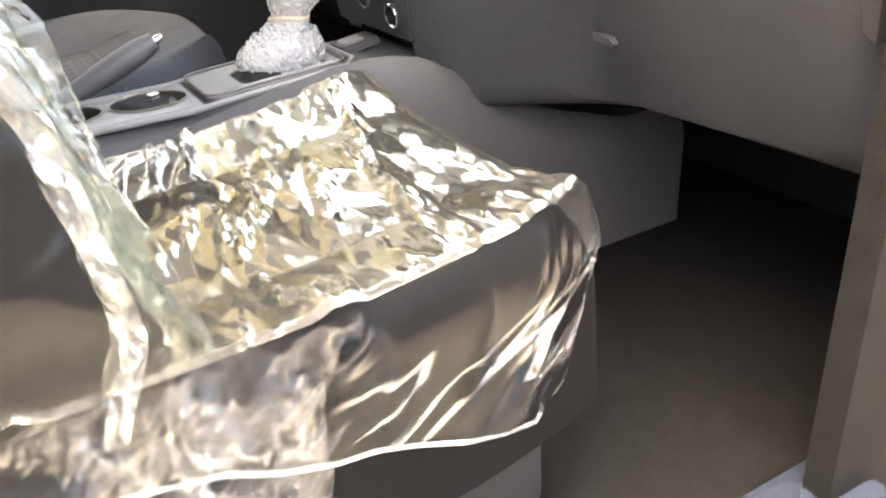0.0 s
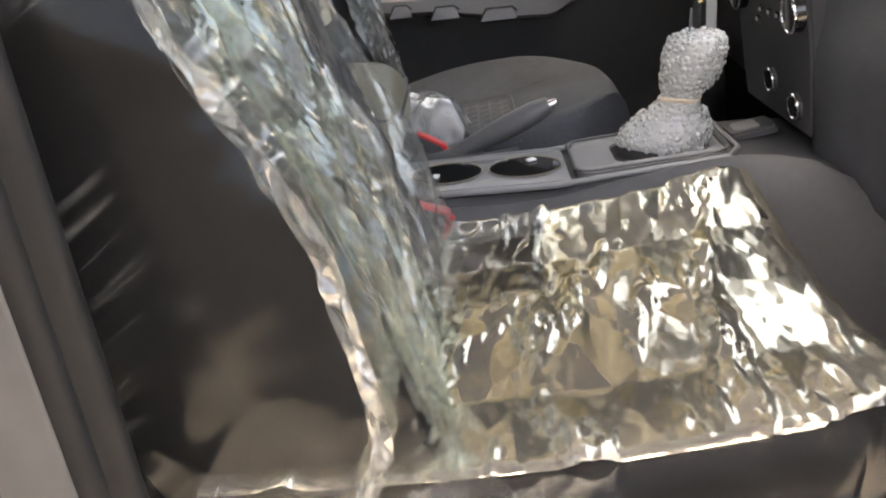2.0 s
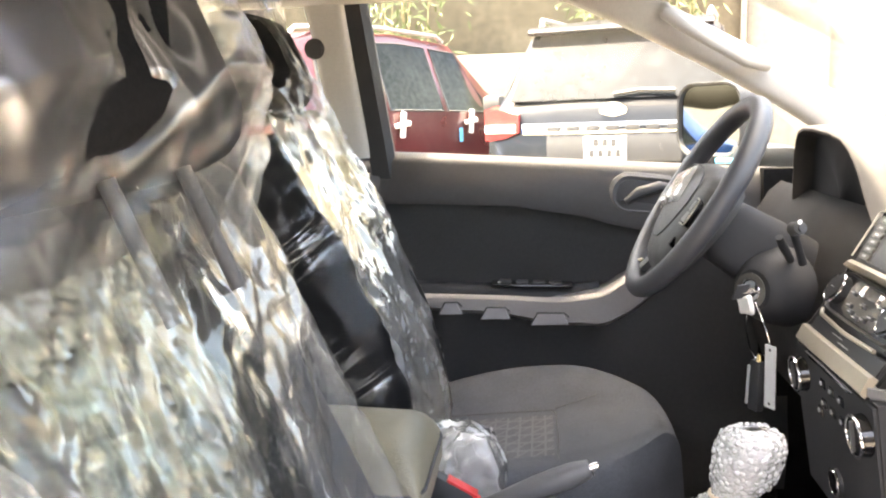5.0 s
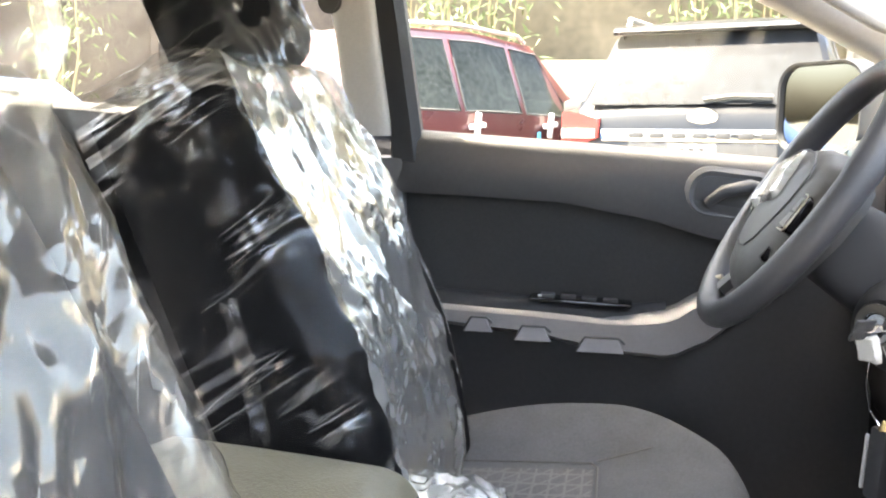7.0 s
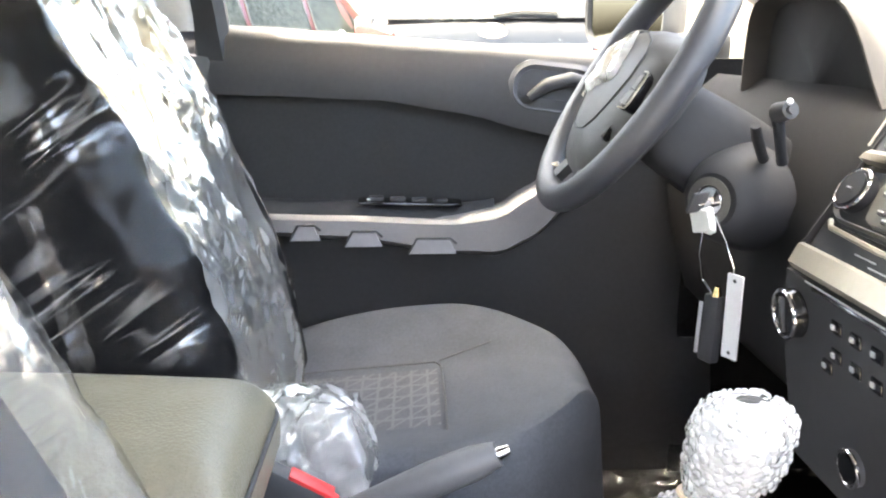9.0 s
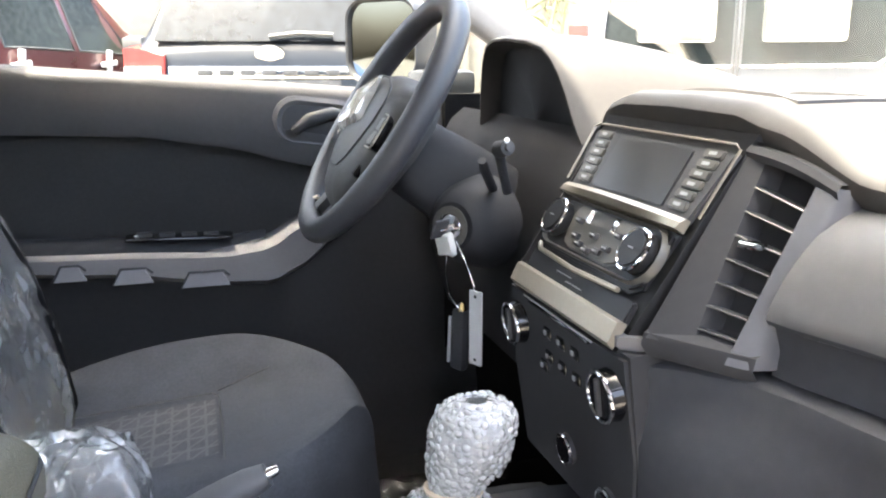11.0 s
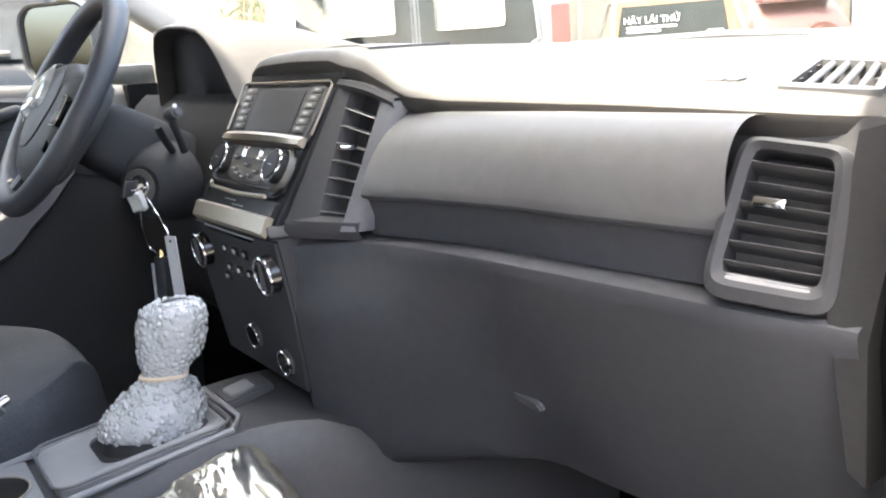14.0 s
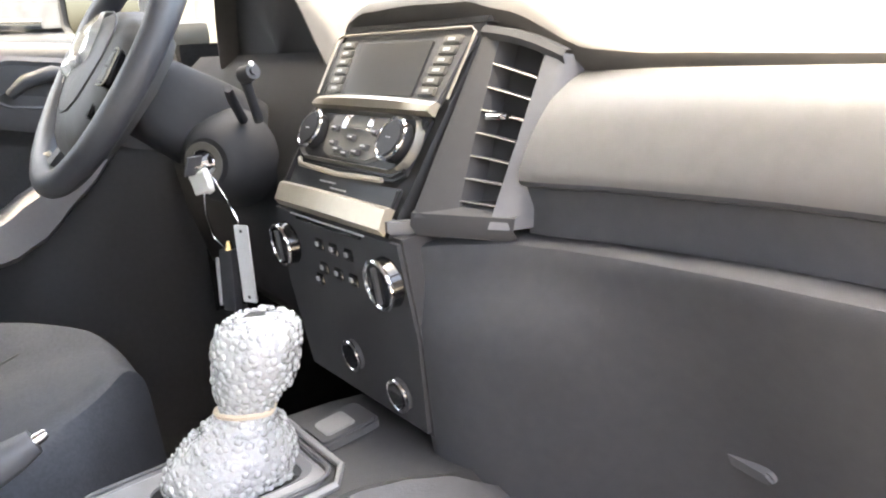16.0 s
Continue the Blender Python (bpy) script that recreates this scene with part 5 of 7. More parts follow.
def vent(name, corners, inset, slats, o_depth=0.03, tray=False, tab=0.45, frame_mat=None, side=1.0):
    """An air vent in a four-cornered frame: a rim, slats, a tab and a dark well. corners: tl, tr, br, bl."""
    c = [Vector(p) for p in corners]
    u = ((c[1] - c[0]) + (c[2] - c[3])).normalized()
    v = ((c[0] - c[3]) + (c[1] - c[2])).normalized()
    w = u.cross(v).normalized()
    o = sum(c, Vector()) / 4
    fl = [((p - o).dot(u), (p - o).dot(v)) for p in c]
    outer = soft(quadpts(fl, 14), 5)
    k = inset
    j = k * side
    inl = [(fl[0][0] + j, fl[0][1] - k), (fl[1][0] - j, fl[1][1] - k), (fl[2][0] - j, fl[2][1] + k * (1.9 if tray else 1)), (fl[3][0] + j, fl[3][1] + k * (1.9 if tray else 1))]
    e = part(name, ring_plate(outer, soft(quadpts(inl, 14), 3), o, u, v, o_depth), frame_mat or M_TRIM, dash)
    part("vent_well", plate(inl, o - w * (o_depth - 0.003), u, v, 0.004, 0), M_WELL, e)
    for i in range(slats):
        t = (i + 0.7) / (slats + 0.4)
        l_, r_ = Vector((*inl[0], 0)).lerp(Vector((*inl[3], 0)), t), Vector((*inl[1], 0)).lerp(Vector((*inl[2], 0)), t)
        a, b = o + u * l_.x + v * l_.y - w * 0.008, o + u * r_.x + v * r_.y - w * 0.008
        bm = loft([[p + w * x + v * z for x, z in ((0.0045, 0.0), (0.003, 0.0010), (-0.012, -0.0030), (-0.012, -0.0045), (0.003, -0.0010))] for p in (a, b)])
        part("slat", bm, M_SLAT, e)
        if i == int(slats * tab):
            m = a.lerp(b, 0.36)
            part("vent_tab", box((0.022, 0.010, 0.007), m + w * 0.007, Matrix((u, w, v)).transposed(), 0.002), M_CHROME, e, "bright vent tab")
    if tray:
        part("vent_tray", plate(rrect(abs(inl[2][0] - inl[3][0]) * 0.9, 0.012, 0.003, 3), o + u * ((inl[2][0] + inl[3][0]) / 2) + v * (inl[2][1] - 0.005) - w * 0.001, u, v, 0.006, 0.002), M_PANEL, e)
    return e


vent("passenger_vent", [(0.098, -0.594, 1.274), (0.116, -0.668, 1.266), (0.066, -0.680, 1.166), (0.046, -0.594, 1.170)], 0.0085, 6, tray=True, frame_mat=M_VENTRIM, side=1.35)
part("end_cap", loft([[(0.12, -0.665, 1.275), (0.128, -0.70, 1.285), (0.30, -0.70, 1.285)], [(0.07, -0.675, 1.165), (0.072, -0.70, 1.15), (0.30, -0.70, 1.15)], [(0.075, -0.69, 1.06), (0.08, -0.70, 1.05), (0.30, -0.70, 1.05)]], closed=False), M_JAMB, dash)

# centre stack: face slopes back from the screen top; local down d and outward n
SO = Vector((0.047, 0, 1.318))
SD = Vector((-0.092, 0, -0.148)).normalized()
SN = Vector((SD.z, 0, -SD.x)).normalized()
SN = SN if SN.x < 0 else -SN
SU = Vector((0, -1, 0))
SV = -SD


def st(y, s, n=0.0):
    return SO + Vector((0, y, 0)) + SD * s + SN * n


# surround: winged skin that carries the side vents and bends back to the dash


def wing(z):
    s_ = (1.318 - z) / 0.85
    inner = lerp([(1.16, 0.112), (1.20, 0.116), (1.318, 0.124), (1.34, 0.126)], z)
    oy = lerp([(1.16, 0.180), (1.20, 0.186), (1.29, 0.204), (1.33, 0.150)], z)
    ox = lerp([(1.16, 0.052), (1.20, 0.062), (1.29, 0.084), (1.33, 0.066)], z)
    c = st(0, s_, -0.004)
    return [(0.16, -inner - 0.004, z), (c.x + 0.01, -inner - 0.001, z), (c.x, -inner + 0.004, z), (c.x, -inner * 0.5, z), (c.x, 0, z), (c.x, inner * 0.5, z), (c.x, inner - 0.004, z), (c.x + 0.01, inner + 0.001, z), (0.16, inner + 0.004, z)]


bm = loft([wing(z) for z in (1.158, 1.166, 1.18, 1.20, 1.23, 1.26, 1.285, 1.305, 1.32, 1.332)], closed=False)
bmesh.ops.solidify(bm, geom=bm.faces[:], thickness=0.008)
part("stack_body", bm, M_FACE, dash)
part("stack_floor", plate([(-0.185, -0.16), (0.185, -0.16), (0.178, -0.05), (0.11, 0.05), (-0.11, 0.05), (-0.178, -0.05)], (0.0, 0, 1.160), (0, -1, 0), (-1, 0, 0), 0.012, 0.003), M_TRIM, dash)
part("dash_core", box((0.44, 1.34, 0.36), (0.40, 0, 1.09)), M_DARK, dash)
part("stack_hood", loft([[st(y, -0.012, -0.002), st(y, -0.016, -0.012), st(y, -0.018, -0.04)] for y in np.linspace(-0.13, 0.13, 6)], closed=False), M_DARK, dash)
def side_vent(sgn):
    """Upright vent beside the screen: inner wall, outer rib, thin top edge, ledge and slats."""
    Z0, Z1 = 1.176, 1.318
    E = lambda f: Vector((-0.036 + 0.088 * f, sgn * (0.126 - 0.005 * f), Z0 + (Z1 - Z0) * f))
    R = lambda f: Vector((0.020 + 0.058 * f, sgn * (0.190 + 0.002 * f), 1.170 + 0.125 * f))
    mid = lambda f, k, back: E(f).lerp(R(f), k) + Vector((back, 0, 0))
    fs = [i / 8 for i in range(9)]
    kin = lambda f: 0.40 - 0.24 * f
    e = part("side_vent", loft([[E(f) + Vector((0.012, 0, 0)), E(f), E(f) + Vector((0.001, sgn * 0.004, 0)), mid(f, kin(f), 0.004), mid(f, kin(f) + 0.01, 0.030)] for f in fs], closed=False), M_VENTFRAME, dash, "dark grey inner wall of the vent")
    part("vent_rib", loft([[mid(f, 0.74, 0.040), mid(f, 0.74, 0.005), mid(f, 0.77, -0.001), mid(f, 0.94, -0.001), mid(f, 1.0, 0.002), R(f) + Vector((0.02, sgn * 0.004, 0)), R(f) + Vector((0.05, sgn * 0.005, 0))] for f in [-0.04] + fs + [1.02]], closed=False), M_DASH, e, "dark grey rib")
    part("vent_brow", loft([[p + Vector((0.03, 0, 0.004)), p + Vector((0.0, 0, 0.006)), p + Vector((-0.004, 0, 0.001)), p + Vector((-0.002, 0, -0.005)), p + Vector((0.03, 0, -0.007))] for p in (E(1).lerp(R(1), k / 6) + Vector((0, 0, 0.004 * math.sin(math.pi * k / 6))) for k in range(7))], closed=False), M_VENTFRAME, e)
    part("vent_ledge", loft([[p + Vector((0.05, 0, 0.012)), p + Vector((0.012, 0, 0.010)), p + Vector((0.0, 0, 0.004)), p + Vector((-0.002, 0, -0.006)), p + Vector((0.004, 0, -0.016)), p + Vector((0.05, 0, -0.018))] for p in (E(0).lerp(R(0), k / 6) for k in range(7))], closed=False), M_VENTFRAME, e, "dark ledge")
    part("vent_well", loft([[mid(f, 0.14, 0.026), mid(f, 0.82, 0.026)] for f in fs], closed=False), M_WELL, e)
    for i in range(7):
        f = 0.10 + 0.125 * i
        a, b = mid(f, kin(f), 0.009), mid(f - 0.01, 0.76, 0.006)
        sl = part("slat", loft([[p + Vector((x, 0, z)) for x, z in ((-0.006, 0.0), (-0.005, 0.0008), (0.010, -0.0030), (0.010, -0.0042), (-0.005, -0.0008))] for p in (a, b)]), M_SLAT, e)
        if i == 4:
            m = a.lerp(b, 0.5)
            part("vent_tab", box((0.010, 0.020, 0.006), m + Vector((-0.010, 0, 0)), pose(0, 0, 0, 0, 0, sgn * -25), 0.002), M_CHROME, e, "bright vent tab")
    return e


for sgn in (-1, 1):
    side_vent(sgn)
# screen panel
scr = part("screen_panel", plate([(-0.118, -0.002), (0.118, -0.002), (0.106, -0.068), (-0.106, -0.068)], st(0, 0, 0.002), SU, SV, 0.012, 0.002), M_DARK, dash)
part("panel_top_line", tube([st(0.119, 0.062, 0.003), st(0.121, 0.0, 0.004), st(0.112, -0.004, 0.004), st(-0.112, -0.004, 0.004), st(-0.121, 0.0, 0.004), st(-0.119, 0.062, 0.003)], 0.0013, 6), M_SILVER, scr, "pale trim line")
part("screen", plate(rrect(0.128, 0.056, 0.003, 3), st(0, 0.034, 0.0035), SU, SV, 0.003, 0.001), M_SCREEN, scr, "dark glossy display")
for sgn in (-1, 1):
    for i in range(6):
        y, s = sgn * (0.092 - 0.0015 * i), 0.007 + 0.0098 * i
        bt = part("button", plate(rrect(0.026, 0.0085, 0.002, 2), st(y, s, 0.0048), SU, SV, 0.004, 0.001), M_BTN, scr)
        part("button_mark", box((0.010, 0.0016, 0.003), st(y, s, 0.0045), Matrix((SU, SN, SV)).transposed(), 0), M_INK, bt)
# champagne ledge under the screen
part("screen_ledge", loft([[st(y, 0.066, 0.0), st(y, 0.066, 0.012 - 0.6 * y * y), st(y, 0.071, 0.016 - 0.6 * y * y), st(y, 0.077, 0.010), st(y, 0.078, 0.0)] for y in np.linspace(-0.108, 0.108, 13)]), M_SILVER, dash, "champagne metallic ledge")
# radio controls
rad = part("radio_panel", plate([(-0.105, -0.080), (0.105, -0.080), (0.10, -0.132), (0.085, -0.140), (-0.085, -0.140), (-0.10, -0.132)], st(0, 0, 0.003), SU, SV, 0.012, 0.003), M_FACE, dash, "satin black radio control panel")
part("radio_face", plate([(-0.054, -0.0845), (0.054, -0.0845), (0.060, -0.096), (0.052, -0.124), (0.036, -0.129), (-0.036, -0.129), (-0.052, -0.124), (-0.060, -0.096)], st(0, 0, 0.006), SU, SV, 0.004, 0.002), M_BTN, rad)
for sgn in (-1, 1):
    c = st(sgn * 0.078, 0.106, 0.003)
    kn = part("radio_knob", rod(c, c + SN * 0.014, 0.0192, 0.0178, 28, bevel=0.002), M_FACE, rad)
    part("knob_mark", box((0.007, 0.002, 0.0012), c + SN * 0.0142, Matrix((SU, SN, SV)).transposed()), M_INK, kn)
    part("knob_ring", tube([c + SN * 0.0115 + (SU * math.cos(q) + SV * math.sin(q)) * 0.0190 for q in (2 * math.pi * i / 32 for i in range(32))], 0.0017, 6, closed=True), M_CHROME, kn, "chrome ring")
for y, s in ((0.03, 0.115), (0.0, 0.108), (-0.03, 0.115), (0.0, 0.124), (0.038, 0.100), (-0.038, 0.100), (0.018, 0.121), (-0.018, 0.121)):
    part("radio_button", box((0.012, 0.006, 0.006), st(y, s, 0.007), Matrix((SU, SN, SV)).transposed(), 0.0015), M_DARK, rad)
    part("button_mark", box((0.006, 0.002, 0.0015), st(y, s, 0.0106), Matrix((SU, SN, SV)).transposed()), M_INK, rad)
part("display_bezel", ring_plate(rrect(0.05, 0.016, 0.003, 3), rrect(0.044, 0.011, 0.002, 3), st(0.0, 0.093, 0.008), SU, SV, 0.003), M_CHROME, rad, "thin bright bezel")
part("lower_bright_line", tube([st(0.09, 0.136, 0.006), st(0.08, 0.142, 0.008), st(0.0, 0.145, 0.009), st(-0.08, 0.142, 0.008)], 0.0026, 6), M_SILVER, rad, "champagne line")
part("cd_panel", plate(rrect(0.205, 0.028, 0.004, 3), st(0, 0.158, 0.002), SU, SV, 0.012, 0.002), M_FACE, dash, "satin black panel")
part("radio_capsule", ring_plate(rrect(0.212, 0.056, 0.027, 7), rrect(0.204, 0.048, 0.0235, 7), st(0, 0.1065, 0.006), SU, SV, 0.006), M_BTN, rad, "dark rounded surround of the radio controls")
for y in (0.02, -0.005):
    part("panel_mark", box((0.03, 0.002, 0.0012), st(y, 0.153 + 0.2 * (0.02 - y), 0.0025), Matrix((SU, SN, SV)).transposed()), M_INK, dash)
part("silver_strip", loft([[st(y, 0.163, 0.0), st(y, 0.163, 0.010 - 0.4 * y * y), st(y, 0.166, 0.014 - 0.4 * y * y), st(y, 0.184, 0.012 - 0.4 * y * y), st(y, 0.187, 0.0)] for y in np.linspace(-0.106, 0.106, 15)]), M_SILVER, dash, "champagne metallic strip")
# heater panel below
HO = Vector((-0.05, 0, 1.158))
HD = Vector((0.02, 0, -0.17)).normalized()
HN = Vector((-1, 0, -0.118)).normalized()


def ht(y, s, n=0.0):
    return HO + Vector((0, y, 0)) + HD * s + HN * n


part("heater_panel", plate([(-0.125, 0.0), (0.125, 0.0), (0.128, -0.09), (0.118, -0.19), (-0.118, -0.19), (-0.128, -0.09)], ht(0, 0, 0), SU, -HD, 0.06, 0.004), M_VENTFRAME, dash)
part("disc_slot", tube([ht(0.07, 0.008, 0.001), ht(-0.06, 0.008, 0.001)], 0.0016, 6), M_GLOSS, dash)
part("slot_line", tube([ht(0.08, 0.004, 0.002), ht(-0.07, 0.004, 0.002)], 0.0009, 6), M_INK, dash)
for y in (0.1, -0.1):
    c = ht(y, 0.04, 0.0)
    kn = part("heater_knob", rod(c, c + HN * 0.013, 0.0235, 0.021, 32, bevel=0.002), M_GLOSS, dash, "black knob")
    part("knob_ring", tube([c + HN * 0.0125 + (SU * math.cos(q) + HD * math.sin(q)) * 0.0215 for q in (2 * math.pi * i / 36 for i in range(36))], 0.0021, 8, closed=True), M_CHROME, kn, "chrome ring")
    part("knob_grip", box((0.006, 0.005, 0.034), c + HN * 0.014, Matrix((SU, HN, HD)).transposed(), 0.002), M_DARK, kn)
for y, s in ((0.03, 0.03), (0.0, 0.03), (-0.03, 0.03), (0.03, 0.055), (0.0, 0.055), (-0.03, 0.055), (0.045, 0.07)):
    part("heater_button", box((0.016, 0.003, 0.012), ht(y, s, 0.0), Matrix((SU, HN, -HD)).transposed(), 0.002), M_GLOSS, dash)
    part("button_mark", box((0.005, 0.002, 0.004), ht(y + 0.003, s, 0.0017), Matrix((SU, HN, -HD)).transposed()), M_INK, dash)
for y, z in ((-0.082, 1.003), (0.0, 1.018)):
    s = (1.158 - z) / -HD.z
    c = ht(y, s, 0.0)
    so = part("power_socket", rod(c - HN * 0.01, c + HN * 0.006, 0.016, 0.0155, 24, bevel=0.001), M_DARK, dash)
    part("socket_ring", tube([c + HN * 0.006 + (SU * math.cos(q) + HD * math.sin(q)) * 0.0155 for q in (2 * math.pi * i / 28 for i in range(28))], 0.0018, 6, closed=True), M_CHROME, so, "chrome ring")
    part("socket_cap", rod(c + HN * 0.006, c + HN * 0.008, 0.0125, None, 20), M_GLOSS, so)

# instrument hood and driver's side
HP = [(0.200, 1.290), (0.214, 1.312), (0.226, 1.333), (0.237, 1.352), (0.25, 1.370), (0.268, 1.388), (0.29, 1.401), (0.33, 1.409), (0.40, 1.414), (0.46, 1.413), (0.50, 1.405), (0.523, 1.385), (0.535, 1.35), (0.54, 1.29)]


def hood_arch(x, k, dz=0.0, zc=1.30):
    return [(x + 0.02 * ((y - 0.38) / 0.18) ** 2, 0.385 + (y - 0.385) * k, zc + (z - zc) * k + dz) for y, z in HP]


bm = loft([hood_arch(0.075, 0.955, -0.004), hood_arch(0.056, 0.985, -0.002), hood_arch(0.046, 0.998), hood_arch(0.046, 1.012, 0.002), hood_arch(0.056, 1.026, 0.004), hood_arch(0.09, 1.04, 0.004), hood_arch(0.15, 1.07, 0.0), hood_arch(0.24, 1.12, -0.022), hood_arch(0.36, 1.16, -0.06), hood_arch(0.50, 1.18, -0.10)], closed=False)
part("instrument_hood", bm, M_DASHTOP, dash)
part("gauge_panel", loft([hood_arch(0.076, 0.957, -0.004), hood_arch(0.082, 0.8), hood_arch(0.085, 0.4), hood_arch(0.086, 0.04)], closed=False), M_WELL, dash, "dark instrument panel")
bm = loft([[(0.088, y, 1.308), (0.066, y, 1.29), (0.035, y, 1.24), (0.012, y, 1.17), (0.03, y, 1.06), (0.06, y, 0.96), (0.16, y, 0.86), (0.40, y, 0.80)] for y in np.linspace(0.115, 0.70, 16)], closed=False)
bmesh.ops.solidify(bm, geom=bm.faces[:], thickness=0.012)
part("driver_lower_dash", bm, M_VENTFRAME, dash)
part("dash_side_filler", loft([[(0.05, y, 1.30), (0.03, y, 1.20), (0.0, y, 1.1), (0.0, y, 0.95)] for y in (0.105, 0.125, 0.15)], closed=False), M_DARK, dash)

# ---- steering column, stalks, ignition ----
TILT_W = radians(32.7)
WC = Vector((-0.1377, 0.3657, 1.317))
WV = Vector((math.sin(TILT_W), 0, math.cos(TILT_W)))
WU = Vector((0, -1, 0))
WN = WU.cross(WV).normalized()
WN = WN if WN.x < 0 else -WN
col = thing("steering_column", "black steering column cover with stalk and ignition lock", "steering column", (0.0, 0.337, 1.2))
ca, cb = WC - WN * 0.05, WC - WN * 0.21
bm = loft([[c + WU * w * math.copysign(abs(math.cos(q)) ** 0.5, math.cos(q)) + WV * h * math.copysign(abs(math.sin(q)) ** 0.5, math.sin(q)) - WV * 0.02 for q in (2 * math.pi * i / 28 for i in range(28))] for c, w, h in ((ca, 0.044, 0.040), (ca.lerp(cb, 0.1), 0.055, 0.052), (ca.lerp(cb, 0.5), 0.060, 0.058), (cb, 0.060, 0.060), (cb - WN * 0.06, 0.058, 0.058))])
part("column_cover", bm, M_VENTFRAME, col)
st_a = Vector((-0.012, 0.232, 1.235))
st_b = Vector((-0.034, 0.206, 1.288))
part("stalk", tube([st_a, st_a.lerp(st_b, 0.4), st_a.lerp(st_b, 0.75), st_b], [0.006, 0.0055, 0.006, 0.007], 10), M_CARPET2, col)
part("stalk_knob", rod(st_b + Vector((0, 0.004, 0)), st_b - Vector((-0.004, 0.024, -0.006)), 0.0105, 0.0085, 18, bevel=0.004), M_DARK, col)
part("stalk_mark", rod(st_b + Vector((0.002, -0.018, 0.012)), st_b + Vector((0.002, -0.021, 0.014)), 0.003, None, 8), M_WHITE, col)
part("stalk_lower", tube([(-0.02, 0.26, 1.235), (-0.04, 0.235, 1.262), (-0.048, 0.222, 1.275)], [0.006, 0.006, 0.005], 10), M_CARPET2, col)
IG = Vector((-0.075, 0.262, 1.190))
IN = Vector((-0.80, -0.60, 0.05)).normalized()
IU = IN.cross(Vector((0, 0, 1))).normalized()
IV = IU.cross(IN).normalized()
part("ignition_shroud", loft([[IG - IN * d + (IU * math.cos(q) + IV * math.sin(q)) * r for q in (2 * math.pi * i / 30 for i in range(30))] for d, r in ((0.07, 0.062), (0.03, 0.050), (0.010, 0.038), (0.006, 0.030), (0.008, 0.022))]), M_VENTFRAME, col, "dark shroud round the lock")
part("ignition_bezel", ring_plate([(0.026 * math.cos(2 * math.pi * i / 30), 0.026 * math.sin(2 * math.pi * i / 30)) for i in range(30)], [(0.017 * math.cos(2 * math.pi * i / 30), 0.017 * math.sin(2 * math.pi * i / 30)) for i in range(30)], IG - IN * 0.004, IU, IV, 0.004), M_BTN, col, "grey lock bezel")
part("ignition_ring", tube([IG - IN * 0.003 + (IU * math.cos(q) + IV * math.sin(q)) * 0.0185 for q in (2 * math.pi * i / 32 for i in range(32))], 0.0022, 8, closed=True), M_CHROME, col, "chrome ring")
part("ignition_face", rod(IG - IN * 0.008, IG - IN * 0.001, 0.0155, 0.015, 24, bevel=0.001), M_CHROME, col, "metal lock face")

# ---- steering wheel ----
sw = thing("steering_wheel", "black four-spoke steering wheel with silver spoke ends", "steering wheel", WC)


def wp(u, v, n=0.0):
    return WC + WU * u * 0.92 + WV * v * 0.92 + WN * n


part("rim", tube([wp(0.1793 * math.cos(q), 0.1793 * math.sin(q)) for q in (2 * math.pi * i / 72 for i in range(72))], [0.0163 + 0.0012 * (1 if i % 72 in range(3, 12) or i % 72 in range(24, 34) else 0) for i in range(72)], 16, closed=True), M_WHEEL, sw)
hub = [(-0.140, 0.022), (-0.120, 0.048), (-0.065, 0.066), (0.0, 0.070), (0.065, 0.066), (0.120, 0.048), (0.140, 0.022), (0.136, -0.030), (0.112, -0.075), (0.084, -0.115), (0.050, -0.138), (0.0, -0.144), (-0.050, -0.138), (-0.084, -0.115), (-0.112, -0.075), (-0.136, -0.030)]
hub = [(a + (b - a) * f, c + (d - c) * f) for (a, c), (b, d) in zip(hub, hub[1:] + hub[:1]) for f in (0, 0.34, 0.67)]
rings = []
for k, n in ((0.86, -0.03), (0.96, -0.018), (1.0, -0.004), (0.95, 0.010), (0.84, 0.021), (0.64, 0.030), (0.35, 0.035), (0.05, 0.036)):
    rings.append([wp(a * k, b * k, n - 0.010) for a, b in hub])
part("airbag_pad", loft(rings), M_HUB, sw, "dark grey airbag cover")
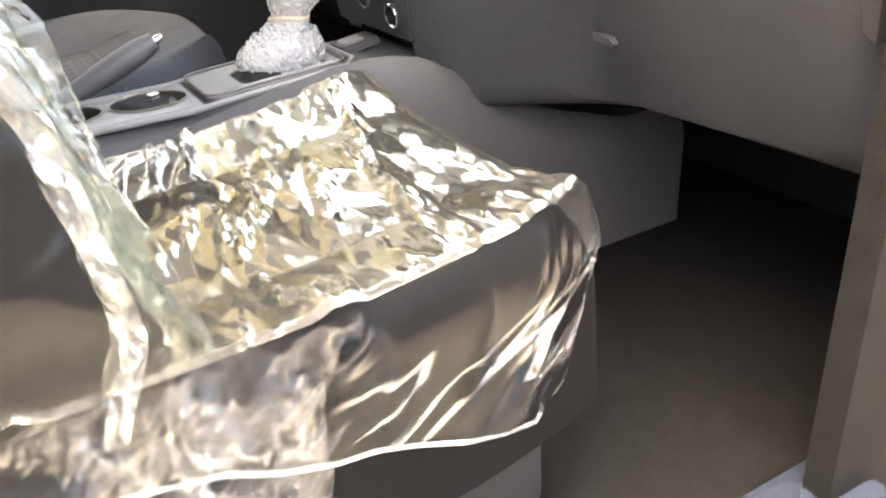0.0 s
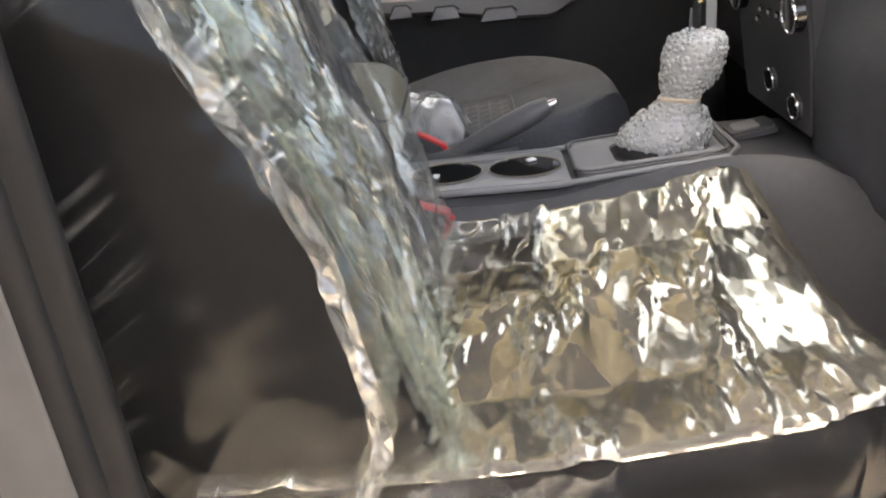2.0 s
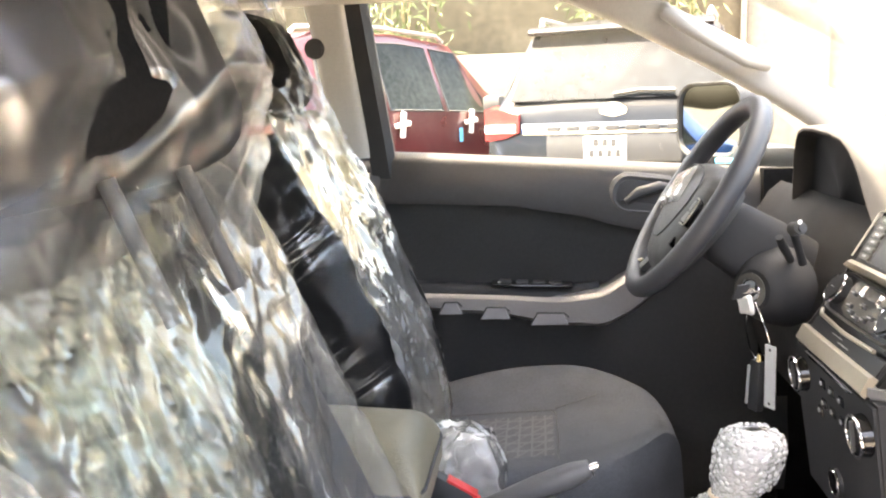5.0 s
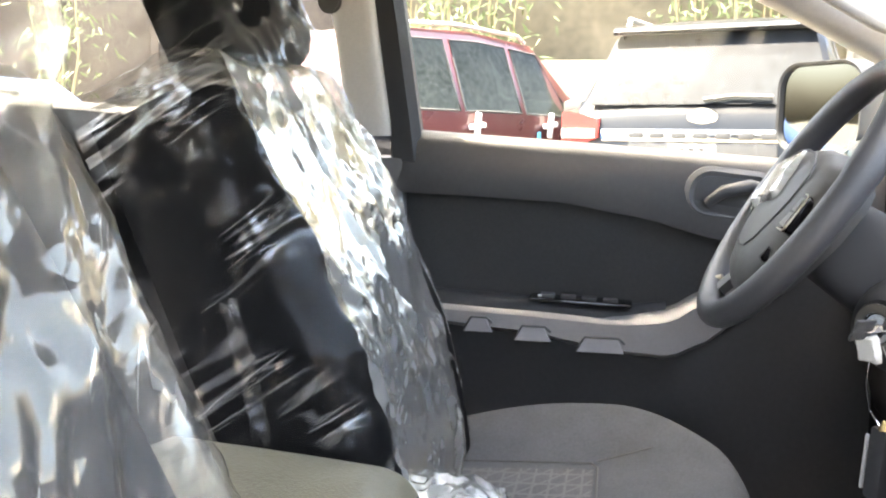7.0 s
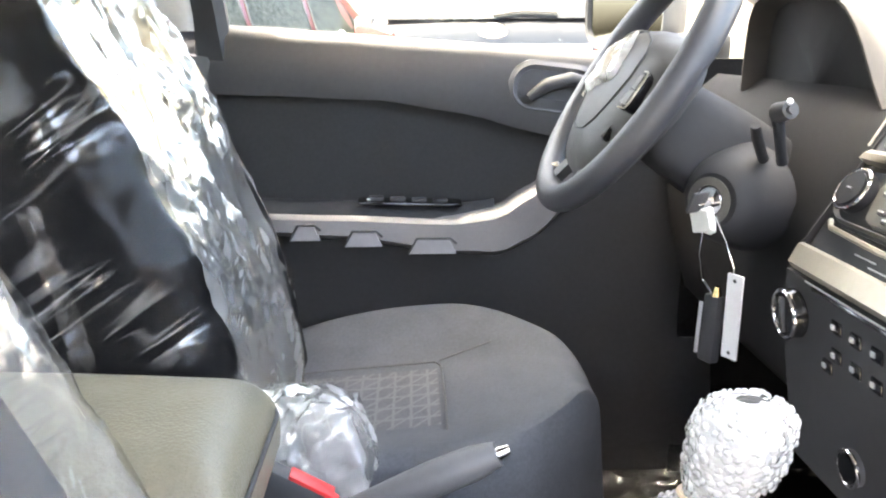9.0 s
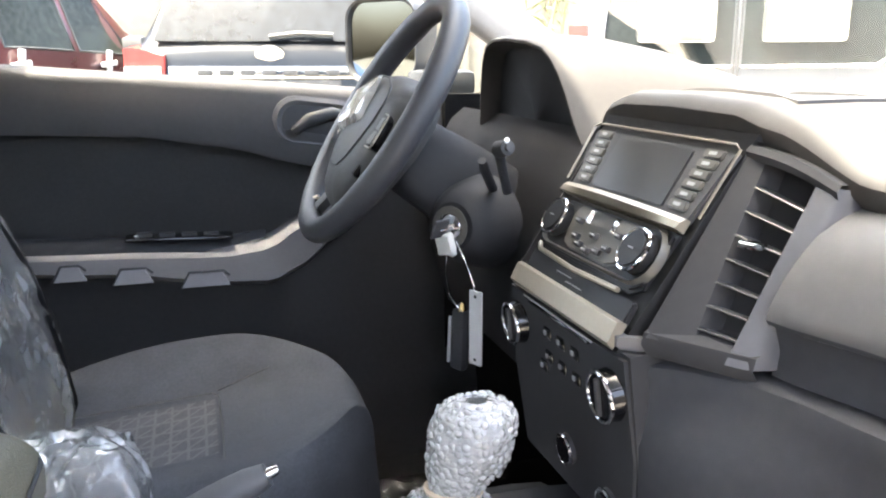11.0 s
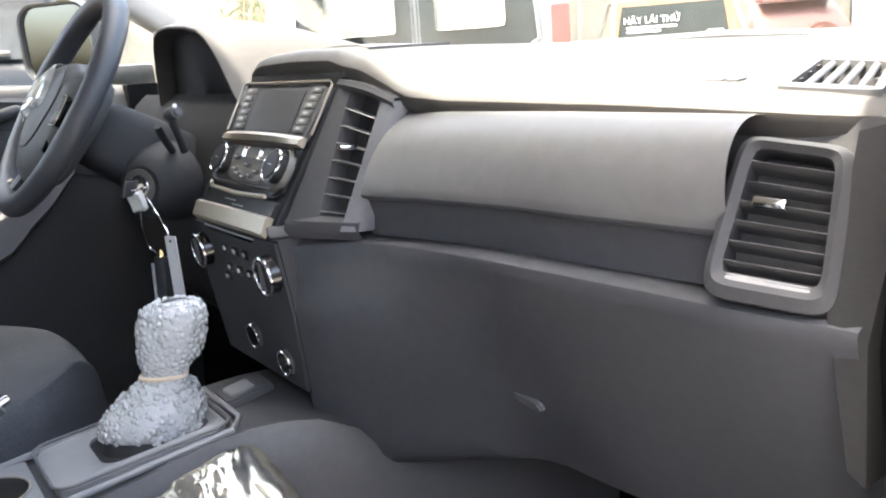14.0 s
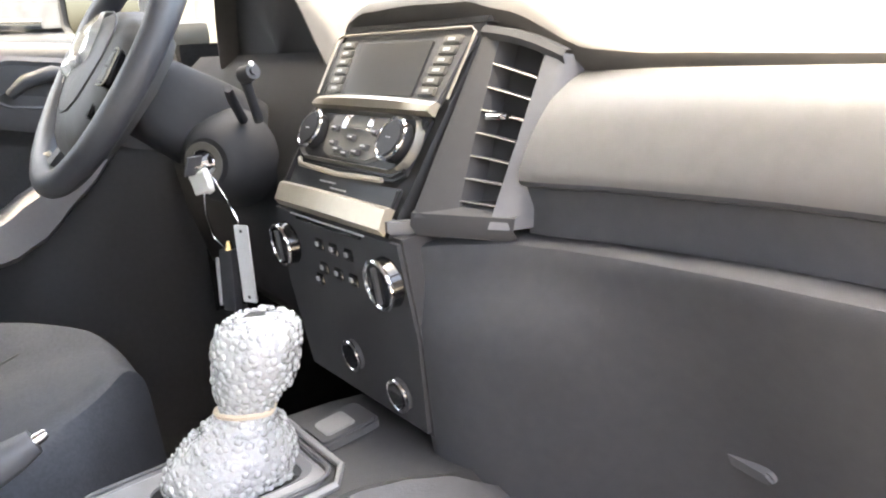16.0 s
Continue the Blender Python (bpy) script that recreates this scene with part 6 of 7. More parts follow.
for sgn in (-1, 1):
    bm = loft([[wp(sgn * u, v + dv, n + dn) for dv, dn in ((-h, -0.010), (-h * 0.9, 0.002), (0, 0.006), (h * 0.9, 0.002), (h, -0.010), (0, -0.014))] for u, v, h, n in ((0.055, -0.02, 0.052, -0.012), (0.09, -0.018, 0.044, -0.010), (0.13, -0.012, 0.034, -0.006), (0.172, -0.004, 0.026, 0.0))])
    sp_ = part("spoke", bm, M_DARK, sw)
    part("switch_pad", plate(rrect(0.042, 0.046, 0.010, 4), wp(sgn * 0.100, -0.022, 0.0140), WU, WV, 0.020, 0.002), M_GLOSS, sp_, "glossy switch pad")
    part("switch_line", tube([wp(sgn * 0.100 + a, -0.022 + b, 0.0150) for a, b in rrect(0.044, 0.048, 0.010, 4)], 0.0010, 6, closed=True), M_SILVER, sp_, "bright outline")
    for b in (-0.010, 0.010):
        part("switch_button", plate(rrect(0.030, 0.017, 0.003, 3), wp(sgn * 0.100, -0.022 + b, 0.0165), WU, WV, 0.003, 0.001), M_BTN, sp_)
    part("phone_pad", plate(rrect(0.026, 0.028, 0.006, 4), wp(sgn * 0.080, -0.072, 0.0105), WU, WV, 0.014, 0.002), M_GLOSS, sp_, "glossy switch pad")
    bm = loft([[wp(sgn * u + du, v, n + dn) for du, dn in ((-h, -0.008), (-h, 0.003), (0, 0.006), (h, 0.003), (h, -0.008), (0, -0.010))] for u, v, h, n in ((0.030, -0.070, 0.024, -0.014), (0.038, -0.10, 0.020, -0.010), (0.050, -0.14, 0.017, -0.004), (0.060, -0.168, 0.018, 0.0))])
    sp_ = part("lower_spoke", bm, M_DARK, sw)
    part("spoke_insert", tube([wp(sgn * 0.070, -0.142, 0.000), wp(sgn * 0.074, -0.152, 0.004), wp(sgn * 0.078, -0.163, 0.007)], [0.004, 0.006, 0.007], 8), M_SILVER, sp_, "silver spoke insert")
    part("spoke_line", tube([wp(sgn * 0.062, -0.095, -0.004), wp(sgn * 0.066, -0.108, -0.004), wp(sgn * 0.068, -0.12, -0.002)], 0.0022, 6), M_SILVER, sp_, "thin bright line")
part("pad_seam", tube([wp(a * 0.62, b * 0.66 + 0.006, 0.0215) for a, b in hub], 0.0012, 6, closed=True), M_DARK, sw)
tp = thing("tape_piece", "torn white and clear tape stuck on the wheel centre", "tape", wp(-0.02, 0.05))
part("white_tape", pad(WU, WV, WN, wp(-0.054, -0.036, 0.0225), 0.052, 0.034, 0.002, 0.001, wrinkle=lambda p, a, b: crumple(p, 0.002, 0.001), na=14, nb=10, closed_start=True), M_WHITE, tp, "white paper tape")
part("clear_tape", pad((WU + WV * 0.3), (WV - WU * 0.3), WN, wp(-0.008, -0.026, 0.0285), 0.085, 0.058, 0.002, 0.001, wrinkle=lambda p, a, b: crumple(p, 0.003, 0.002), na=24, nb=20, closed_start=True), M_BAG, tp, "crinkled clear tape")

# ---- keys hanging from the ignition ----
keys = thing("car_keys", "ignition key with white label, wire loop, pale tag and black fob", "keys", IG)
part("key_bow", box((0.004, 0.024, 0.028), IG + IN * 0.02, Matrix((IU, IV, IN)).transposed().to_4x4() @ pose(0, 0, 0, 0, 0, 20), 0.002), M_DARK, keys, "black key head")
part("key_blade", box((0.003, 0.007, 0.03), IG + IN * 0.004, Matrix((IU, IV, IN)).transposed().to_4x4()), M_CHROME, keys)
part("white_label", pad(Vector((0.25, -1, 0.25)), Vector((-0.2, 0.2, 1)), Vector((-1, -0.3, 0)), Vector((-0.082, 0.252, 1.158)), 0.040, 0.024, 0.002, 0.001, wrinkle=lambda p, a, b: crumple(p, 0.003, 0.001), na=14, nb=10, closed_start=True), M_WHITE, keys, "folded white paper label")
part("wire_loop", tube([(-0.078, 0.262, 1.165), (-0.078, 0.268, 1.13), (-0.072, 0.268, 1.10), (-0.065, 0.256, 1.088), (-0.06, 0.245, 1.09)], 0.0012, 6), M_CHROME, keys, "thin wire loop")
part("wire_loop", tube([(-0.07, 0.25, 1.175), (-0.062, 0.235, 1.15), (-0.056, 0.224, 1.125), (-0.055, 0.222, 1.108)], 0.0012, 6), M_CHROME, keys, "thin wire loop")
TW, TV = Vector((0.45, -0.89, 0)).normalized(), Vector((-0.04, -0.10, 1)).normalized()
tg = Vector((-0.055, 0.221, 1.071))
TN = TW.cross(TV).normalized()
tag = part("pale_tag", plate(rrect(0.021, 0.098, 0.0015, 2), tg, TW, TV, 0.0016, 0.0003), M_TAGSTEEL, keys, "pale strip tag with two holes")
for b in (0.042, -0.042):
    part("tag_hole", rod(tg + TV * b + TN * 0.0002, tg + TV * b + TN * 0.0006, 0.0022, None, 10), M_DARK, tag)
part("fob", box((0.014, 0.022, 0.078), (-0.064, 0.252, 1.048), pose(0, 0, 0, 0, 3, 25), 0.005), M_CARPET2, keys, "black key fob")
part("fob_ridge", box((0.003, 0.004, 0.06), (-0.075, 0.262, 1.046), pose(0, 0, 0, 0, 3, 25), 0.001), M_INK, keys)
part("fob_tip", rod((-0.062, 0.25, 1.086), (-0.062, 0.249, 1.097), 0.006, 0.003, 12), M_BRASS, keys, "brass fob cap")


# ---- outside: the yard, parked cars, walls and bamboo ----
def paint(name, c, coat=1.0, rough=0.3, metal=0.2):
    return mat(name, c, rough, metal, 0.05, 3, coat=coat)


M_GROUND = mat("concrete_yard", (0.16, 0.143, 0.115), 0.85, 0, 0.15, 0.6, 0.4, 40)
M_WALLB = mat("stained_beige_wall", (0.10, 0.086, 0.058), 0.9, 0, 0.3, 0.5, 0.3, 30)
M_WALLG = mat("grey_panel_wall", (0.19, 0.178, 0.150), 0.85, 0, 0.2, 0.7, 0.2, 30)
M_BROWN = mat("brown_fence_wall", (0.065, 0.052, 0.043), 0.9, 0, 0.3, 1.2, 0.3, 20)
M_WHITEB = mat("white_building", (0.75, 0.74, 0.72), 0.8, 0, 0.08, 0.8)
M_TINT = mat("tinted_car_glass", (0.02, 0.025, 0.025), 0.05, 0, 0.2, 2, spec=0.22)
M_REARGLASS = mat("dark_rear_glass", (0.012, 0.014, 0.017), 0.05, 0, 0.5, 1.2, spec=0.3)
# grey-green base paints in mirrored greenery and light seen through the glass
M_SIDEGLASS = mat("side_glass_painted_reflection", (0.05, 0.057, 0.05), 0.06, 0, 0.45, 1.6, spec=0.3)
M_LAMP = mat("red_lamp_lens", (0.40, 0.05, 0.045), 0.15, 0, 0.1, 8, spec=0.7)
M_LAMPW = mat("clear_lamp_lens", (0.8, 0.78, 0.76), 0.12, 0, 0.1, 8, spec=0.7)
M_TYRE = mat("tyre_rubber", (0.02, 0.02, 0.02), 0.85, 0, 0.1, 10)
M_RAIL = mat("silver_roof_rail", (0.6, 0.6, 0.6), 0.3, 0.8, 0.05, 8)
M_FOAM = mat("white_foam", (0.85, 0.85, 0.85), 0.6, 0, 0.05, 20)
M_BLUEF = mat("blue_film", (0.1, 0.45, 0.75), 0.4, 0, 0.05, 20)
M_BAMBOO = mat("bamboo_stem", (0.22, 0.185, 0.10), 0.6, 0, 0.25, 4)
M_LEAF = mat("bamboo_leaf", (0.075, 0.105, 0.035), 0.6, 0, 0.35, 3)

bm = bmesh.new()
bmesh.ops.create_grid(bm, x_segments=120, y_segments=120, size=220)
for v in bm.verts:
    rise = min(1.0, max(0.0, (v.co.y - 0.5) / 3.0)) * min(1.0, max(0.0, (4.0 - v.co.x) / 3.0))
    v.co.z = 0.12 + 0.012 * noise.noise(v.co * 0.1) + 0.11 * rise
structure(part("ground", bm, M_GROUND), "pale concrete yard", "ground")
# unseen ground strip by the doorway, added to set light bounced into the cabin
M_BOUNCE = mat("grey_bounce_strip", (0.20, 0.19, 0.175), 0.9, 0, 0.2, 1.5, 0.6, 60)
structure(part("road", box((30, 2.55, 0.02), (-2, -2.3, 0.14), bevel=0.005), M_BOUNCE), "unseen grey strip added beside the pickup to set bounced light", "road")

G1 = 0.12


def ring(st):
    """A car's cross-section: s, lower half-width and height, belt half-width and height, roof half-width and height."""
    s, wl, zl, wb, zb, wr, zr = st
    half = [(wl * 0.9, zl), (wl, zl + 0.12), (wb + 0.01, (zl + zb) / 2 + 0.1), (wb, zb), (wr + (wb - wr) * 0.06, zr - (zr - zb) * 0.10), (wr - 0.06, zr), (wr * 0.4, zr + 0.02)]
    return [(s, y, z) for y, z in half] + [(s, -y, z) for y, z in half[::-1]]


def smooth_stations(sts, n=3):
    out = []
    for a, b in zip(sts, sts[1:]):
        for i in range(n):
            out.append(tuple(p + (q - p) * i / n for p, q in zip(a, b)))
    return out + [sts[-1]]


def car(name, label, category, m, stations, paint_mat, wheels, wheel_r=0.37):
    e = thing(name, label, category, group="parked cars")
    e.matrix_basis = m
    b = carpart(e, "body", loft([ring(s) for s in smooth_stations(stations)]), paint_mat)
    hw = stations[2][1]
    for s in wheels:
        for sgn in (-1, 1):
            w = carpart(e, "wheel", rod((s, sgn * (hw - 0.16), wheel_r), (s, sgn * (hw + 0.02), wheel_r), wheel_r, wheel_r, 28, bevel=0.03), M_TYRE, "black tyre")
            carpart(w, "rim", rod((s, sgn * (hw - 0.1), wheel_r), (s, sgn * (hw + 0.03), wheel_r), wheel_r * 0.62, wheel_r * 0.6, 24, bevel=0.01), M_RAIL, "silver rim")
    return e, b


def carpart(parent, name, bm, material, label=""):
    """A part built in its car's own frame."""
    ob = new(name, mesh_of(bm, name))
    ob.data.materials.append(material)
    ob.parent = parent
    if label:
        ob["label"] = label
    return ob


def panel(quad, thick=0.012, n=8, bm=None):
    """A thin four-cornered slab: two edges and the skin between them."""
    a, b, c, d = (Vector(p) for p in quad)
    nrm = (b - a).cross(d - a).normalized()
    top = [[a.lerp(b, i / n).lerp(d.lerp(c, i / n), j / n) for i in range(n + 1)] for j in range(n + 1)]
    bm = loft(top, bm, closed=False)
    bmesh.ops.recalc_face_normals(bm, faces=bm.faces)
    bmesh.ops.solidify(bm, geom=bm.faces[:], thickness=thick)
    return bm


def side_at(stations, s, t):
    """Half-width and height on the glasshouse at station s, t from belt to roof."""
    for a, b in zip(stations, stations[1:]):
        if s <= b[0]:
            k = (s - a[0]) / (b[0] - a[0])
            v = [p + (q - p) * k for p, q in zip(a, b)]
            break
    else:
        v = stations[-1]
    s_, wl, zl, wb, zb, wr, zr = v
    return wb + (wr + (wb - wr) * 0.06 - wb) * t, zb + (zr - (zr - zb) * 0.10 - zb) * t


def side_glass(parent, stations, s0, s1, s2, s3, sgn, t0=0.04, t1=0.97):
    """A side window from s0..s1 at the belt to s2..s3 at the roof."""
    rows = []
    for j in range(5):
        t = t0 + (t1 - t0) * j / 4
        k = j / 4
        row = []
        for i in range(7):
            s = (s0 + (s2 - s0) * k) + ((s1 + (s3 - s1) * k) - (s0 + (s2 - s0) * k)) * i / 6
            y, z = side_at(stations, s, t)
            row.append((s, sgn * (y + 0.006), z))
        rows.append(row)
    bm = loft(rows, closed=False)
    bmesh.ops.solidify(bm, geom=bm.faces[:], thickness=0.006)
    w = carpart(parent, "side_window", bm, M_SIDEGLASS, "side window with reflected greenery in its colour")
    edge = [rows[0][i] for i in range(7)] + [r[-1] for r in rows[1:]] + rows[-1][-2::-1] + [r[0] for r in rows[-2:0:-1]]
    carpart(w, "window_trim", tube(edge, 0.010, 6, closed=True), M_DARK)
    return w


# black SUV seen from behind
SUV = [(0.0, 0.80, 0.55, 0.84, 0.88, 0.78, 1.00), (0.05, 0.90, 0.42, 0.92, 1.10, 0.84, 1.24), (0.10, 0.93, 0.35, 0.925, 1.20, 0.80, 1.32), (0.42, 0.94, 0.30, 0.925, 1.22, 0.66, 1.86), (0.8, 0.94, 0.30, 0.925, 1.22, 0.68, 1.93), (1.8, 0.94, 0.30, 0.925, 1.20, 0.68, 1.95), (2.7, 0.94, 0.30, 0.92, 1.17, 0.66, 1.88), (3.45, 0.94, 0.30, 0.91, 1.14, 0.72, 1.22), (4.5, 0.92, 0.32, 0.86, 0.98, 0.68, 1.04), (4.85, 0.80, 0.45, 0.75, 0.80, 0.6, 0.86)]
m_suv = pose(0.13, 4.92, G1 + 0.054, 0, 0, 77)
M_BLACKP = paint("black_car_paint", (0.008, 0.009, 0.011), 0.1)
e, b = car("black_suv", "black SUV parked with its tail towards the pickup", "car", m_suv, SUV, M_BLACKP, (1.0, 3.85), 0.39)
rg = carpart(e, "rear_window", panel([(0.07, 0.76, 1.335), (0.07, -0.76, 1.335), (0.345, -0.63, 1.815), (0.345, 0.63, 1.815)]), M_REARGLASS, "dark rear window")
carpart(rg, "wiper", tube([(0.055, 0.0, 1.362), (0.065, -0.18, 1.385), (0.06, -0.42, 1.375)], 0.016, 6), M_DARK)
carpart(e, "spoiler", loft([[(x, y, z) for x, z in ((0.26, 1.815), (0.24, 1.835), (0.30, 1.875), (0.55, 1.90), (0.55, 1.84))] for y in np.linspace(-0.66, 0.66, 7)]), M_BLACKP)
for sgn in (-1, 1):
    lp = carpart(e, "tail_lamp", loft([[(0.015 + dx, sgn * y, z) for dx, z in ((-0.03, z0), (-0.03, z1), (0.2, z1 + 0.02), (0.2, z0))] for y, z0, z1 in ((0.935, 1.06, 1.28), (0.9, 1.05, 1.29), (0.78, 1.07, 1.27), (0.68, 1.11, 1.24))]), M_LAMP, "red tail lamp")
    carpart(lp, "clear_band", loft([[(0.0 + dx, sgn * y, z) for dx, z in ((-0.034, 1.11), (-0.034, 1.17), (0.1, 1.17), (0.1, 1.11))] for y in (0.93, 0.82, 0.70)]), M_LAMPW, "clear lamp band")
    carpart(e, "roof_rail", tube([(0.55, sgn * 0.62, 1.90), (0.62, sgn * 0.63, 1.96), (1.6, sgn * 0.64, 2.0), (2.5, sgn * 0.62, 1.96), (2.6, sgn * 0.62, 1.90)], 0.02, 8), M_RAIL, "silver roof rail")
    side_glass(e, SUV, 0.65, 1.45, 0.75, 1.42, sgn), side_glass(e, SUV, 1.5, 2.25, 1.5, 2.22, sgn), side_glass(e, SUV, 2.3, 3.05, 2.3, 2.65, sgn)
    mr = carpart(e, "wing_mirror", box((0.10, 0.20, 0.15), (2.85, sgn * 1.05, 1.28), None, 0.04), M_BLACKP)
bar = carpart(e, "chrome_bar", box((0.05, 1.32, 0.085), (0.02, 0, 1.13), None, 0.015), M_CHROME, "chrome tailgate bar")
for i in range(7):
    carpart(bar, "bar_letter", box((0.02, 0.09, 0.04), (-0.008, -0.42 + 0.14 * i, 1.13), None, 0.004), M_DARK)
carpart(e, "emblem", rod((0.055, 0, 1.255), (0.03, 0, 1.25), 0.055, 0.05, 24, bevel=0.006), M_CHROME, "bright oval emblem").scale = (1, 1.9, 1)
rec = carpart(e, "plate_recess", box((0.05, 0.95, 0.20), (0.012, 0, 0.985), None, 0.02), M_DARK)
pl = carpart(rec, "number_plate", box((0.012, 0.30, 0.17), (-0.02, 0.05, 0.985), None, 0.004), M_WHITE, "white plate with plain dark bars")
for z, ws in ((1.025, (0.05, 0.05, 0.05)), (0.95, (0.045, 0.045, 0.045, 0.045))):
    for i, w in enumerate(ws):
        carpart(pl, "plate_bar", box((0.006, w * 0.75, 0.055), (-0.027, 0.05 + (i - (len(ws) - 1) / 2) * 0.062, z)), M_DARK)

# red SUV at an angle beside it
M_REDP = paint("dark_red_car_paint", (0.085, 0.02, 0.023), 0.5)
m_red = pose(-3.27, 5.66, G1 + 0.13, 0, 0, 58)
e, b = car("red_suv", "dark red SUV with foam crosses on its door handles", "car", m_red, SUV, M_REDP, (1.0, 3.85), 0.39)
for sgn in (-1, 1):
    side_glass(e, SUV, 0.62, 1.38, 0.72, 1.36, sgn), side_glass(e, SUV, 1.45, 2.22, 1.45, 2.2, sgn), side_glass(e, SUV, 2.3, 3.12, 2.28, 2.68, sgn)
    carpart(e, "roof_rail", tube([(0.55, sgn * 0.62, 1.90), (0.62, sgn * 0.63, 1.96), (1.6, sgn * 0.64, 2.0), (2.5, sgn * 0.62, 1.96), (2.6, sgn * 0.62, 1.90)], 0.02, 8), M_RAIL, "silver roof rail")
    carpart(e, "wing_mirror", box((0.12, 0.22, 0.16), (2.9, sgn * 1.04, 1.27), None, 0.045), M_TRIM)
for s in (1.55, 2.6):
    h = carpart(e, "door_handle", box((0.20, 0.04, 0.035), (s, -0.945, 1.09), None, 0.012), M_CHROME, "door handle")
    carpart(h, "foam_cross", box((0.20, 0.03, 0.045), (s, -0.97, 1.10), pose(0, 0, 0, 0, -6, 0), 0.01), M_FOAM, "white foam strip")
    carpart(h, "foam_cross", box((0.055, 0.03, 0.24), (s, -0.972, 1.10), pose(0, 0, 0, 0, 8, 0), 0.01), M_FOAM, "white foam strip")
carpart(e, "sticker", box((0.05, 0.01, 0.14), (2.45, -0.95, 0.97), None, 0.003), M_BLUEF, "blue protective sticker")
carpart(e, "window_strip", panel([(1.72, -0.91, 1.24), (1.75, -0.91, 1.24), (1.64, -0.735, 1.72), (1.60, -0.735, 1.72)], 0.02), M_FOAM, "white strip on the rear window")
carpart(e, "tail_lamp", box((0.10, 0.25, 0.20), (0.03, -0.80, 1.08), None, 0.04), M_LAMP, "red tail lamp")

# blue hatchback, mostly hidden behind the rear door
HATCH = [(0.0, 0.75, 0.45, 0.78, 0.75, 0.7, 0.85), (0.08, 0.83, 0.3, 0.85, 0.95, 0.74, 1.05), (0.55, 0.86, 0.25, 0.86, 0.98, 0.60, 1.44), (1.4, 0.86, 0.25, 0.86, 0.97, 0.62, 1.50), (2.2, 0.86, 0.25, 0.86, 0.95, 0.60, 1.46), (2.95, 0.86, 0.25, 0.84, 0.92, 0.66, 1.02), (3.8, 0.82, 0.3, 0.76, 0.8, 0.6, 0.86), (4.0, 0.7, 0.35, 0.65, 0.6, 0.5, 0.66)]
M_BLUEP = paint("bright_blue_car_paint", (0.03, 0.13, 0.42))
e, b = car("blue_hatchback", "bright blue hatchback parked behind the fence", "car", pose(-2.96, 3.63, G1 + 0.02, 0, 0, 217), HATCH, M_BLUEP, (0.7, 3.2), 0.31)
for sgn in (-1, 1):
    side_glass(e, HATCH, 0.55, 1.35, 0.7, 1.35, sgn), side_glass(e, HATCH, 1.42, 2.5, 1.42, 2.15, sgn)
carpart(e, "rear_window", panel([(0.09, 0.66, 1.03), (0.09, -0.66, 1.03), (0.50, -0.52, 1.38), (0.50, 0.52, 1.38)]), M_TINT)
carpart(e, "roof_line", tube([(0.6, -0.60, 1.47), (1.4, -0.62, 1.52), (2.2, -0.60, 1.48)], 0.012, 6), M_DARK)

# silver van seen from behind
VAN = [(0.0, 0.94, 0.45, 0.97, 1.2, 0.86, 2.30), (0.05, 1.0, 0.4, 1.02, 1.2, 0.90, 2.42), (0.4, 1.02, 0.35, 1.03, 1.2, 0.90, 2.50), (3.6, 1.02, 0.35, 1.03, 1.2, 0.90, 2.50), (4.4, 1.0, 0.35, 1.0, 1.2, 0.80, 2.2), (5.0, 0.98, 0.4, 0.95, 1.1, 0.75, 1.35), (5.5, 0.9, 0.45, 0.85, 0.8, 0.7, 1.0)]
M_VANP = paint("silver_van_paint", (0.2, 0.202, 0.21), 0.8, 0.35, 0.3)
e, b = car("silver_van", "silver van with twin rear doors and wrapped seats inside", "van", pose(2.78, 3.60, 0.12, 0, 0, 54), VAN, M_VANP, (1.0, 4.4), 0.36)
M_SEATW = mat("cream_seat_cover", (0.22, 0.222, 0.195), 0.6, 0, 0.1, 4)
